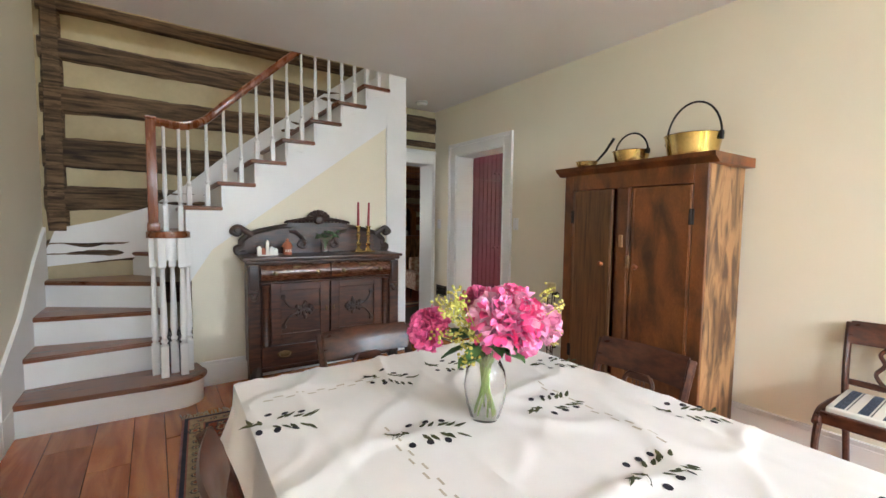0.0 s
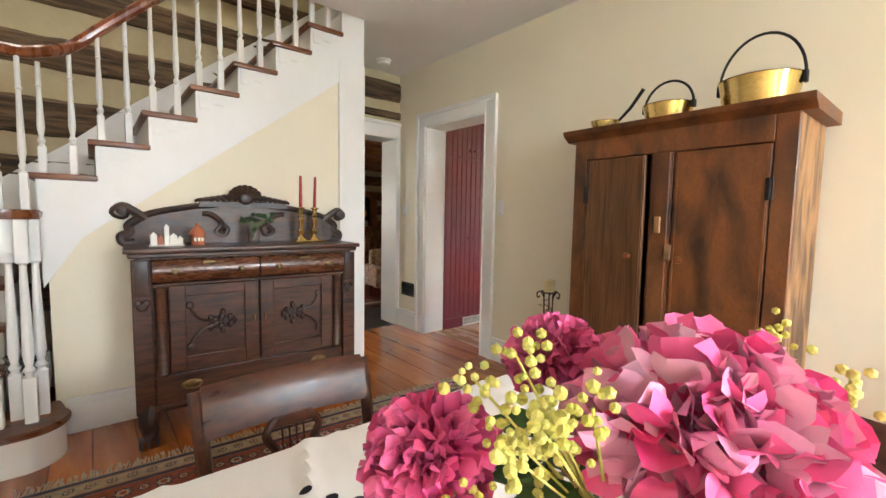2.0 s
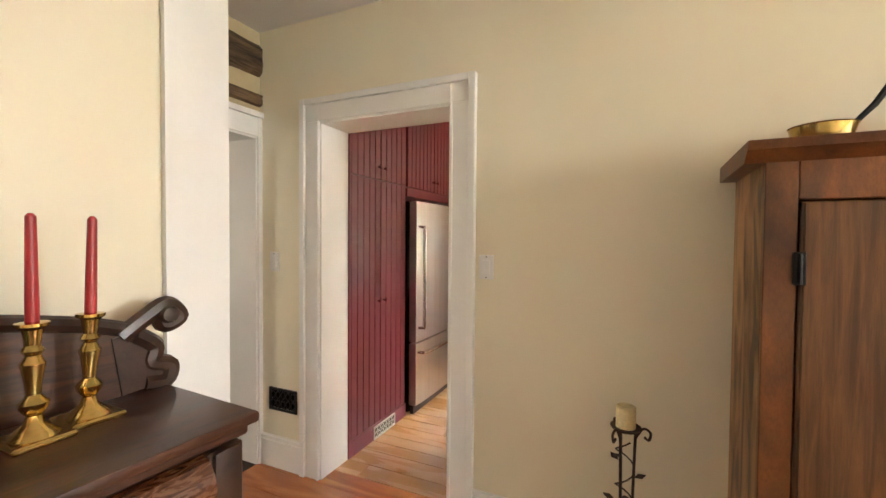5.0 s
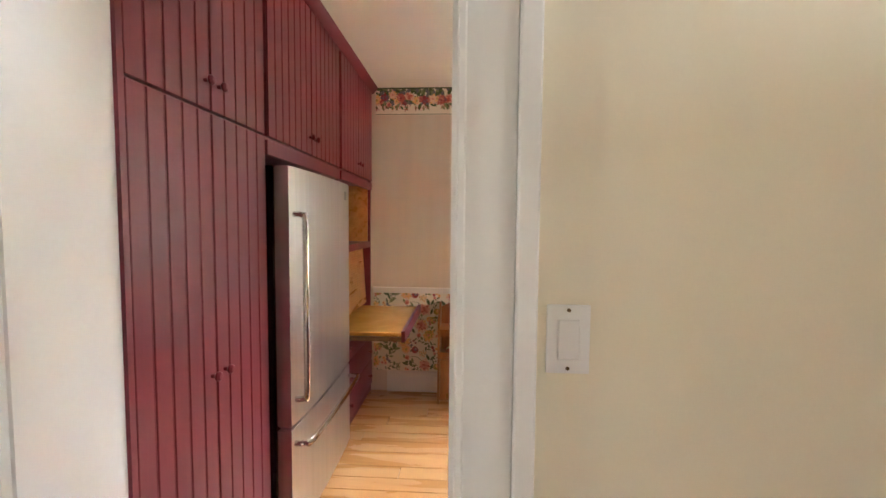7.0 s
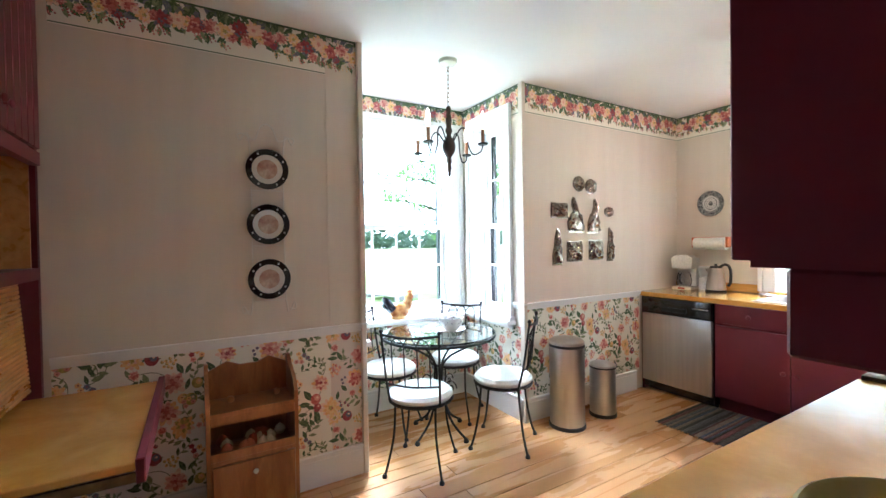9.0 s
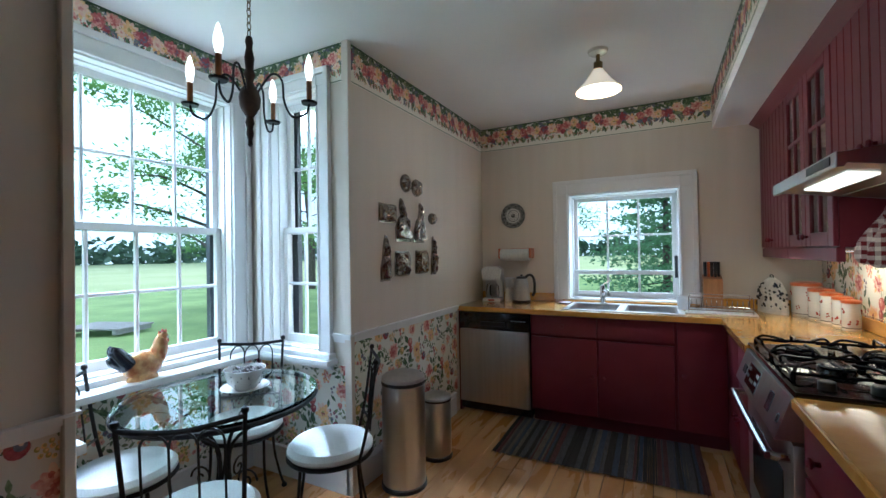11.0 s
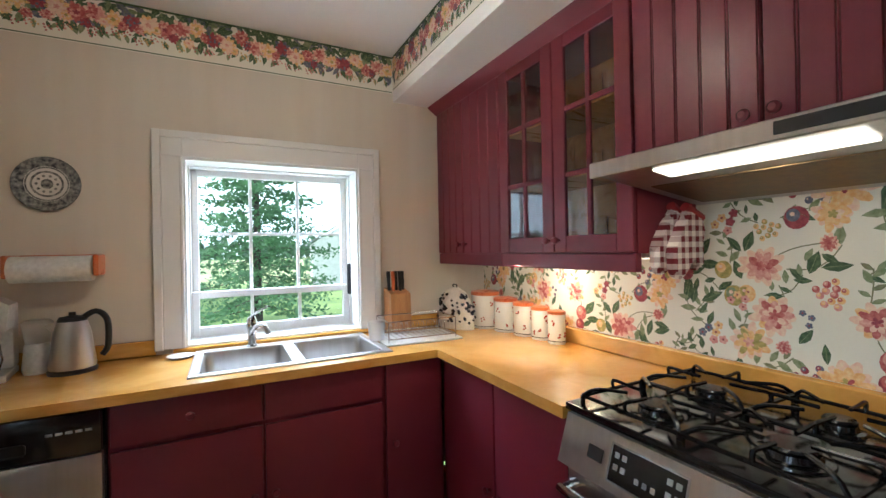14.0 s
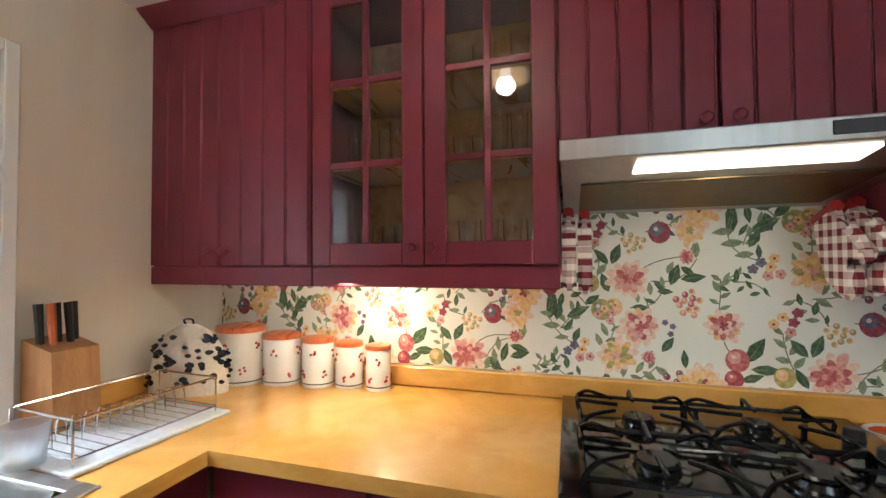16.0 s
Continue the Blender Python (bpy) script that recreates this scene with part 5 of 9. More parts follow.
def peony(at, r, mats, seed, squash=0.85, lean=(0, 0, 1)):
    """A dense ruffled bloom: several shells of cupped, wavy petals round a centre."""
    g = random.Random(seed)
    bms = [B() for _ in mats]
    q = Vector(lean).normalized().to_track_quat("Z", "Y").to_matrix()
    for shell in range(8):
        n = 12 + shell * 20
        rad = r * (0.25 + 0.75 * shell / 7)
        for i in range(n):
            az = 2 * math.pi * (i + g.random() * 0.8) / n
            el = radians(g.uniform(-40, 88)) if shell > 2 else radians(g.uniform(25, 90))
            dv = Vector((math.cos(el) * math.cos(az), math.cos(el) * math.sin(az), math.sin(el) * squash))
            side = Vector((-math.sin(az), math.cos(az), 0))
            up = dv.cross(side).normalized()
            turn = Matrix.Rotation(g.uniform(0, 6.28), 3, dv)
            side, up = turn @ side, turn @ up
            l, w = r * g.uniform(0.24, 0.36), r * g.uniform(0.10, 0.17)
            tip, wave = g.uniform(-0.5, 0.5), g.uniform(0, 6.28)
            c = dv * rad * g.uniform(0.85, 1.0)
            k = g.randrange(len(mats))
            pts = []
            for a in range(5):
                row = []
                for b in range(4):
                    s, t = b / 3 * 2 - 1, a / 4
                    wd = w * (0.3 + 0.9 * math.sin(math.pi * min(1, 0.1 + t * 0.62)))
                    ruffle = up * (r * 0.05 * t * math.sin(s * 3.6 + wave) + tip * l * t * t - 0.25 * w * (1 - s * s))
                    rise = dv * (l * (t - 0.7) - 0.12 * l * s * s * t + 0.08 * l * math.sin(s * 6 + wave) * t)
                    row.append(bms[k].verts.new(Vector(at) + q @ (c + side * s * wd + ruffle + rise)))
                pts.append(row)
            for a in range(4):
                for b in range(3):
                    bms[k].faces.new((pts[a][b], pts[a][b + 1], pts[a + 1][b + 1], pts[a + 1][b]))
    return bms


blooms = (((0.055, -0.03, 0.275), 0.106, ("petal", "petal_pale"), 1, (0.3, -0.6, 1)), ((-0.155, 0.03, 0.235), 0.066, ("petal_deep", "petal"), 2, (-0.9, -0.2, 0.6)),
          ((-0.02, 0.10, 0.30), 0.055, ("petal_deep", "petal_deep"), 3, (0, 0.4, 1)), ((0.165, 0.05, 0.25), 0.06, ("petal_pale", "petal_pale"), 4, (1, 0.0, 0.5)))
CR, CU = Vector((0.81, -0.58, 0)), Vector((0.58, 0.81, 0))
for (u, v, z), r, ms, seed, lean in blooms:
    p = CR * u + CU * v + Vector((0, 0, z))
    for bmx, mm in zip(peony(p, r, ms, seed, lean=CR * lean[0] + CU * lean[1] + Vector((0, 0, lean[2]))), ms):
        part("peony", bmx, M[mm], fl, "full pink peony bloom")
bm = B()
for c in range(26):
    u, v, z = rng.uniform(-0.13, -0.03), rng.uniform(-0.10, 0.0), rng.uniform(0.19, 0.345)
    if c > 17:
        u, v, z = rng.uniform(0.13, 0.20), rng.uniform(-0.03, 0.08), rng.uniform(0.2, 0.36)
    p = CR * u + CU * v + Vector((0, 0, z))
    tube(bm, [(0, 0, 0.18), p], 0.0012, 4)
    for k in range(14):
        o = Vector((rng.gauss(0, 0.011), rng.gauss(0, 0.011), rng.gauss(0, 0.011)))
        bmesh.ops.create_icosphere(bm, subdivisions=1, radius=rng.uniform(0.003, 0.0055), matrix=Matrix.Translation(p + o))
part("floret_spray", bm, M["mantle"], fl, "yellow-green frothy florets")
bm = B()
for i in range(34):
    a, l = rng.uniform(0, 6.28), rng.uniform(0.05, 0.11)
    p = Vector((0.03 * math.cos(a), 0.03 * math.sin(a), 0.20 + rng.uniform(-0.02, 0.06)))
    d = Vector((math.cos(a), math.sin(a), rng.uniform(-0.35, 0.5))).normalized()
    s = d.cross(Vector((0, 0, 1))).normalized() * rng.uniform(0.018, 0.035)
    rows_p = []
    for t, w in ((0.2, 0.1), (0.45, 0.8), (0.7, 1.0), (1.0, 0.03)):
        c = p + d * l * t + Vector((0, 0, -0.08 * t * t * l * 4))
        rows_p.append([bm.verts.new(c - s * w + Vector((0, 0, 0.006))), bm.verts.new(c), bm.verts.new(c + s * w + Vector((0, 0, 0.006)))])
    for x, y in zip(rows_p, rows_p[1:]):
        bm.faces.new((x[0], x[1], y[1], y[0]))
        bm.faces.new((x[1], x[2], y[2], y[1]))
part("leaves", bm, M["foliage"], fl, "broad green leaves")

# ---- dining chairs ----


def dining_chair(at, rz, label):
    """Regency-style chair: curved posts, deep top rail, lyre splat, striped drop-in seat. Faces +y."""
    ob = thing("dining_chair", at, label, "chair", "dining chairs", rz)
    for s in (-1, 1):
        bm = tube(B(), curve([(s * 0.20, -0.27, 0.0), (s * 0.205, -0.22, 0.25), (s * 0.215, -0.19, 0.44), (s * 0.225, -0.21, 0.62), (s * 0.235, -0.27, 0.80)], 5), 0.019, 8)
        part("back_post", bm, M["chair_wood"], ob)
        bm = tube(B(), curve([(s * 0.215, -0.19, 0.43), (s * 0.225, -0.05, 0.44), (s * 0.235, 0.14, 0.44), (s * 0.235, 0.215, 0.40)], 5), 0.02, 8)
        part("side_rail", bm, M["chair_wood"], ob)
        bm = tube(B(), curve([(s * 0.225, 0.19, 0.43), (s * 0.23, 0.215, 0.3), (s * 0.225, 0.20, 0.15), (s * 0.225, 0.235, 0.0)], 5), 0.021, 8, 0.014)
        part("front_leg", bm, M["chair_wood"], ob)
    bm = B()
    n, rows_c = 12, []
    for i in range(n + 1):
        x = -0.225 + 0.45 * i / n
        y = -0.265 - 0.025 * math.cos(x * 3.4 * 2) + 0.02
        rows_c.append([bm.verts.new((x, y + dy - (z - 0.72) * 0.3, z)) for dy, z in ((0, 0.70), (0.022, 0.70), (0.026, 0.76), (0.022, 0.80), (0.01, 0.812), (0, 0.80), (-0.006, 0.75))])
    for a, b in zip(rows_c, rows_c[1:]):
        for k in range(7):
            bm.faces.new((a[k], a[(k + 1) % 7], b[(k + 1) % 7], b[k]))
    bm.faces.new(rows_c[0])
    bm.faces.new(rows_c[-1])
    part("top_rail", bm, M["chair_wood"], ob)
    bm = B()
    for s in (-1, 1):
        tube(bm, curve([(s * 0.045, -0.245, 0.70), (s * 0.075, -0.235, 0.665), (s * 0.05, -0.225, 0.62), (s * 0.085, -0.215, 0.57), (s * 0.05, -0.21, 0.525), (s * 0.02, -0.205, 0.515)], 5), 0.011, 7)
    for x in (-0.03, -0.01, 0.01, 0.03):
        tube(bm, [(x, -0.24, 0.68), (x, -0.21, 0.525)], 0.003, 5)
    box(bm, -0.06, 0.06, -0.25, -0.235, 0.675, 0.705, 0.004)
    part("lyre_splat", bm, M["chair_wood"], ob)
    part("cross_rail", box(B(), -0.215, 0.215, -0.215, -0.195, 0.495, 0.525, 0.005), M["chair_wood"], ob)
    part("front_rail", box(B(), -0.225, 0.225, 0.18, 0.205, 0.40, 0.455, 0.004), M["chair_wood"], ob)
    part("back_rail", box(B(), -0.21, 0.21, -0.205, -0.18, 0.40, 0.455, 0.004), M["chair_wood"], ob)
    bm = B()
    box(bm, -0.205, 0.205, -0.18, 0.18, 0.44, 0.478, 0.014, 3)
    seat = part("seat", bm, M["enamel"], ob, "woven blue-grey striped drop-in seat")
    for x in (-0.15, -0.05, 0.05, 0.15):
        part("stripe", box(B(), x - 0.022, x + 0.022, -0.165, 0.165, 0.477, 0.4795), M["rag_blue"], seat)
        part("stripe", box(B(), x - 0.036, x - 0.031, -0.165, 0.165, 0.477, 0.4795), M["rag_grey"], seat)
    return ob


ch = dining_chair((-2.20, 1.60, 0), 178, "dark polished wooden dining chair tucked at the table end")
SLIM = Matrix.Diagonal((0.88, 1, 1, 1))
ch.matrix_world = pose(-2.20, 1.60, 0, 0, 0, 178) @ SLIM
copy_thing(ch, pose(-1.65, 1.01, 0, 0, 0, 91) @ SLIM)
c3 = copy_thing(ch, pose(-0.30, 0.50, 0, 0, 0, 90) @ SLIM)
tagged(c3, "dark wooden lyre-back chair with striped seat against the wall")
c4 = copy_thing(ch, pose(-2.62, 1.02, 0, 0, 0, -92) @ SLIM)
tagged(c4, "dark polished wooden dining chair beside the table")

# ---- rug ----
rg = thing("rug", (-1.77, 2.08, 0.0), "worn red and navy patterned wool rug with cream fringe", "rug", "", -4.7)
RW, RL = 1.165, 1.04
part("field", box(B(), -RW, RW, -RL, RL, 0.0, 0.008), M["wool_rosy"], rg)
z = 0.008
for k, (inset, w, m) in enumerate(((0.012, 0.02, "wool_navy"), (0.04, 0.075, "wool_sand"), (0.125, 0.018, "wool_navy"), (0.15, 0.12, "wool_rust"), (0.285, 0.018, "wool_navy"), (0.31, 0.05, "wool_cream"), (0.37, 0.02, "wool_navy"))):
    bm = B()
    a, b = RW - inset, RL - inset
    for x0, x1, y0, y1 in ((-a, a, b - w, b), (-a, a, -b, -b + w), (-a, -a + w, -b + w, b - w), (a - w, a, -b + w, b - w)):
        box(bm, x0, x1, y0, y1, z, z + 0.0012)
    part("border_band", bm, M[m], rg)
bms = {"wool_navy": B(), "wool_cream": B(), "wool_rust": B()}


def motif(x, y, s):
    for m, k in (("wool_navy", 1.0), ("wool_cream", 0.68), ("wool_rust", 0.42)):
        pts = []
        for i in range(16):
            r = s * k * (1.0 if i % 2 == 0 else 0.62)
            pts.append((x + r * math.cos(i * math.pi / 8), y + r * math.sin(i * math.pi / 8)))
        zz = z + 0.0016 + 0.0006 * (1 - k) * 2
        bms[m].faces.new([bms[m].verts.new((px, py, zz)) for px, py in pts])


for i in range(-15, 16):
    for yy in (RL - 0.21, -RL + 0.21):
        motif(i * 0.073, yy, 0.045 if i % 2 else 0.03)
    for yy in (RL - 0.078, -RL + 0.078):
        motif(i * 0.073 + 0.03, yy, 0.026)
for j in range(-12, 13):
    for xx in (RW - 0.21, -RW + 0.21):
        motif(xx, j * 0.073, 0.045 if j % 2 else 0.03)
    for xx in (RW - 0.078, -RW + 0.078):
        motif(xx, j * 0.073 + 0.03, 0.026)
for i in range(-6, 7):
    for j in range(-5, 6):
        motif(i * 0.12 + (j % 2) * 0.06, j * 0.12, 0.05 if (i + j) % 2 else 0.034)
for m, bmx in bms.items():
    part("woven_motifs", bmx, M[m], rg)
bm = B()
for s in (-1, 1):
    for i in range(260):
        x = -RW + 2 * RW * i / 259
        e = Vector((x + rng.uniform(-0.02, 0.02), s * (RL + rng.uniform(0.045, 0.08)), 0.003))
        tube(bm, [(x, s * (RL - 0.01), 0.007), ((x + e.x) / 2 + rng.uniform(-0.006, 0.006), s * (RL + 0.03), 0.005), e], 0.004, 4)
part("fringe", bm, M["wool_cream"], rg, "tangled cream fringe")

# ---- jar on the first step, sitting room furniture ----
jar = thing("ceramic_jar", (-2.83, 3.705, RISE), "grey-blue glazed ceramic jar behind the balusters", "jar")
part("jar_body", lathe(B(), [(0, 0), (0.05, 0), (0.075, 0.08), (0.085, 0.2), (0.08, 0.27), (0.088, 0.28), (0.08, 0.285), (0.07, 0.26), (0, 0.05)], seg=20), M["china_dark"], jar)
ac = thing("armchair", (0.80, 6.10, 0.008), "faded tapestry wing armchair in the dim room", "armchair", "", 160)
ac.matrix_world = pose(0.74, 5.86, 0.008, 0, 0, 170) @ Matrix.Scale(0.78, 4)
part("seat", box(B(), -0.30, 0.30, -0.28, 0.30, 0.24, 0.46, 0.05, 3), M["tapestry"], ac)
part("backrest", box(B(), -0.33, 0.33, -0.40, -0.26, 0.24, 0.88, 0.06, 3), M["tapestry"], ac)
for s in (-1, 1):
    part("arm", box(B(), s * 0.36 - 0.07, s * 0.36 + 0.07, -0.36, 0.28, 0.24, 0.62, 0.06, 3), M["tapestry"], ac)
    for y in (-0.3, 0.24):
        part("leg", lathe(B(), [(0.015, 0), (0.02, 0.1), (0.03, 0.24)], (s * 0.3, y, 0), 10), M["chair_wood"], ac)
cb = thing("dresser", (2.30, 9.60, 0), "tall arched pine corner dresser with open shelves", "dresser", "", 180)
part("body", box(B(), -0.42, 0.42, -0.25, 0.25, 0.06, 0.88, 0.01), M["crate"], cb)
part("plinth", box(B(), -0.40, 0.40, -0.23, 0.23, 0.0, 0.06), M["oak"], cb)
part("counter", box(B(), -0.45, 0.45, -0.26, 0.28, 0.88, 0.915, 0.006), M["crate"], cb)
arch_in = arc(0, 1.40, 0.27, 0, 180, 14)
for s in (-1, 1):
    half = [(s * 0.40, 0.915), (s * 0.40, 1.50)] + [(s * abs(x) * 1.25, 1.42 + (z - 1.40) * 1.22) for x, z in (arch_in[3:8] if s > 0 else arch_in[7:12][::-1])] + [(0, 1.75)]
    half += [(x, z) for x, z in (arch_in[:8][::-1] if s > 0 else arch_in[7:])] + [(s * 0.27, 0.915)]
    part("arched_frame", plate(B(), half, 0.02, 0.05, "y"), M["crate"], cb)
    part("side", box(B(), s * 0.40 - 0.012, s * 0.40 + 0.012, -0.25, 0.02, 0.915, 1.52), M["crate"], cb)
    part("door", box(B(), s * 0.20 - 0.185, s * 0.20 + 0.185, 0.25, 0.268, 0.12, 0.84, 0.006), M["armoire_side"], cb)
for z in (1.14, 1.36):
    part("shelf", box(B(), -0.388, 0.388, -0.25, 0.02, z, z + 0.02), M["oak"], cb)
part("back", box(B(), -0.40, 0.40, -0.262, -0.25, 0.915, 1.70), M["oak"], cb)
for i, (x, z) in enumerate(((-0.16, 0.915), (0.02, 0.915), (0.17, 0.915), (-0.12, 1.16), (0.12, 1.16), (0.0, 1.38))):
    j2 = thing("shelf_crock", (2.30 - x, 9.66, z), "small glazed crock on the dresser shelf", "crock", "crocks on the dresser")
    part("crock_body", lathe(B(), [(0, 0), (0.05, 0), (0.062, 0.05), (0.055, 0.11), (0.04, 0.13), (0.046, 0.14), (0, 0.135)], seg=14), M["glaze_brown"] if i % 2 else M["china"], j2)
tr = thing("trunk", (0.33, 7.05, 0), "low black wooden trunk with a pale top", "trunk")
part("chest", box(B(), -0.40, 0.40, -0.28, 0.28, 0.0, 0.40, 0.01), M["black_plastic"], tr)
part("lid", box(B(), -0.41, 0.41, -0.29, 0.29, 0.40, 0.44, 0.01), M["grey_board"], tr)
sr = thing("sitting_room_rug", (0.55, 6.3, 0), "dark red patterned rug in the sitting room", "rug")
part("field", box(B(), -1.1, 0.75, -0.75, 1.0, 0.0, 0.008), M["wool_rust"], sr)
for inset, w, m in ((0.03, 0.05, "wool_navy"), (0.12, 0.10, "wool_sand"), (0.26, 0.04, "wool_navy")):
    for x0, x1, y0, y1 in ((-1.1 + inset, 0.75 - inset, -0.75 + inset, -0.75 + inset + w), (-1.1 + inset, 0.75 - inset, 1.0 - inset - w, 1.0 - inset), (-1.1 + inset, -1.1 + inset + w, -0.75 + inset + w, 1.0 - inset - w), (0.75 - inset - w, 0.75 - inset, -0.75 + inset + w, 1.0 - inset - w)):
        part("border_band", box(B(), x0, x1, y0, y1, 0.008, 0.0095), M[m], sr)
# ---- kitchen cabinets ----


def knob(parent, x, y, z, axis, m="red", r=0.016):
    bm = lathe(B(), [(0.007, 0), (0.007, 0.012), (r, 0.02), (r, 0.026), (r * 0.6, 0.032), (0, 0.033)], (x, y, z), 12, axis)
    return part("knob", bm, M[m], parent)


def bead_door(parent, u0, u1, z0, z1, plane, axis, out, n, m="red"):
    """A door of beaded boards: n boards with recessed joints. axis: the way the door faces; out: its sign."""
    def blk(bm, a, b, lo, hi, d0, d1, bev=0.0):
        d0, d1 = sorted((plane + out * d0, plane + out * d1))
        if axis == "x":
            box(bm, d0, d1, a, b, lo, hi, bev)
        else:
            box(bm, a, b, d0, d1, lo, hi, bev)
        return bm
    door = part("door", blk(B(), u0, u1, z0, z1, 0.0, 0.011), M[m], parent)
    w = (u1 - u0) / n
    for i in range(n):
        bm = blk(B(), u0 + i * w + 0.0012, u0 + (i + 1) * w - 0.0075, z0, z1, 0.010, 0.018, 0.0015)
        blk(bm, u0 + (i + 1) * w - 0.006, u0 + (i + 1) * w - 0.0012, z0, z1, 0.010, 0.0165, 0.0015)
        part("board", bm, M[m], door)
    return door


def flat_front(parent, name, u0, u1, z0, z1, plane, axis, out, t=0.018):
    bm = B()
    d0, d1 = sorted((plane, plane + out * t))
    if axis == "x":
        box(bm, d0, d1, u0, u1, z0, z1, 0.004, 2)
    else:
        box(bm, u0, u1, d0, d1, z0, z1, 0.004, 2)
    return part(name, bm, M["red"], parent)


# tall pantry, fridge housing and desk hutch along one wall; faces stand at PF
PF = 4.145
pantry = thing("pantry_cupboard", (0, 0, 0), "tall burgundy beadboard pantry cupboard", "cupboard")
bm = box(B(), 0.243, 0.975, PF + 0.002, 4.618, 0.0, KCEIL - 0.002)
part("carcase", bm, M["red"], pantry)
part("kickboard", box(B(), 0.243, 0.975, PF - 0.016, PF, 0.0, 0.105, 0.002), M["red"], pantry)
part("side_stile", box(B(), 0.243, 0.262, PF - 0.018, PF, 0.105, KCEIL - 0.002), M["red"], pantry)
for x0, x1, kx in ((0.265, 0.600, 0.57), (0.604, 0.955, 0.64)):
    d = bead_door(pantry, x0, x1, 0.115, 1.805, PF, "y", -1, 5)
    knob(d, kx, PF - 0.018, 0.97, (0, -1, 0))
    d = bead_door(pantry, x0, x1, 1.815, KCEIL - 0.05, PF, "y", -1, 5)
    knob(d, kx, PF - 0.018, 1.90, (0, -1, 0))
vent = thing("floor_register", (0.66, PF - 0.017, 0.05), "cream pierced metal register in the kickboard", "register")
bm = B()
for a, b, c, d in ((-0.14, 0.14, 0.036, 0.046), (-0.14, 0.14, -0.046, -0.036), (-0.14, -0.13, -0.036, 0.036), (0.13, 0.14, -0.036, 0.036)):
    box(bm, a, b, -0.007, 0, c, d, 0.001)
part("register_frame", bm, M["enamel"], vent)
bm = B()
for i in range(7):
    for s in (-1, 1):
        tube(bm, [(-0.115 + i * 0.038 + 0.018 * math.cos(a), -0.003, s * 0.018 + 0.016 * math.sin(a)) for a in (k * math.pi / 4 for k in range(8))], 0.0032, 4, closed=True)
part("grating", bm, M["enamel"], vent)
# shade behind the grating is a flat black sheet, no duct is cut
part("duct_back", box(B(), -0.13, 0.13, -0.001, 0, -0.036, 0.036), M["black"], vent)

over = thing("overhead_cupboard", (0, 0, 0), "burgundy beadboard cupboard above the refrigerator", "cupboard")
part("carcase", box(B(), 0.977, 1.945, PF + 0.002, 4.618, 1.74, KCEIL - 0.002), M["red"], over)
part("rail", box(B(), 0.977, 1.945, PF - 0.016, PF, 1.74, 1.80, 0.002), M["red"], over)
for x0, x1, kx in ((0.985, 1.46, 1.43), (1.465, 1.94, 1.50)):
    d = bead_door(over, x0, x1, 1.815, KCEIL - 0.05, PF, "y", -1, 7)
    knob(d, kx, PF - 0.018, 1.90, (0, -1, 0))

hutch = thing("desk_hutch", (0, 0, 0), "burgundy desk hutch with honey wood cubby and pull-out desk", "desk hutch")
bm = B()
box(bm, 1.947, 1.975, PF, 4.618, 0, KCEIL - 0.002)
box(bm, 2.83, 2.858, PF, 4.618, 0, KCEIL - 0.002)
box(bm, 1.975, 2.83, PF + 0.02, 4.618, 1.775, KCEIL - 0.002)
box(bm, 1.975, 2.83, PF, 4.618, 1.26, 1.31)
box(bm, 1.975, 2.83, PF + 0.004, 4.618, 0.0, 0.70)
box(bm, 1.975, 2.83, PF - 0.016, PF + 0.02, 1.745, 1.80)
part("carcase", bm, M["red"], hutch)
bm = box(B(), 1.975, 2.83, 4.59, 4.618, 0.70, 1.775)
box(bm, 1.975, 1.985, PF + 0.02, 4.59, 1.31, 1.775)
box(bm, 2.82, 2.83, PF + 0.02, 4.59, 1.31, 1.775)
part("cubby_lining", bm, M["maple"], hutch, "honey maple lining")
for i in range(26):
    t = i / 25
    part("slat", box(B(), 1.982, 2.823, PF + 0.03 + t * 0.03, PF + 0.042 + t * 0.03, 0.785 + t * 0.455, 0.785 + t * 0.455 + 0.0165, 0.004), M["maple"], hutch, "honey maple roll-front slat")
for x0, x1, kx in ((1.98, 2.40, 2.37), (2.405, 2.83, 2.44)):
    d = bead_door(hutch, x0, x1, 1.815, KCEIL - 0.05, PF, "y", -1, 6)
    knob(d, kx, PF - 0.018, 1.90, (0, -1, 0))
desk = part("desk_board", box(B(), 1.93, 2.80, 3.73, PF + 0.30, 0.735, 0.762, 0.004), M["butcher"], hutch, "pull-out maple desk board")
part("desk_front", box(B(), 1.92, 2.82, 3.705, 3.73, 0.70, 0.775, 0.003), M["red"], hutch)
part("slide", box(B(), 1.925, 1.937, 3.73, PF, 0.705, 0.733), M["antique"], hutch, "dark steel drawer slide")
for i, (lo, hi) in enumerate(((0.50, 0.68), (0.30, 0.49), (0.08, 0.29))):
    d = flat_front(hutch, "drawer", 1.98, 2.825, lo, hi, PF, "y", -1)
    for kx in (2.12, 2.69):
        knob(d, kx, PF - 0.018, (lo + hi) / 2, (0, -1, 0))
bk = thing("papers", (2.06, PF + 0.12, 1.31), "small stack of white papers standing in the cubby", "papers")
for i in range(4):
    part("booklet", box(B(), i * 0.014, i * 0.014 + 0.011, -0.09, 0.09, 0, 0.20 + 0.02 * (i % 3)), M["plastic"] if i % 2 else M["china_dark"], bk)
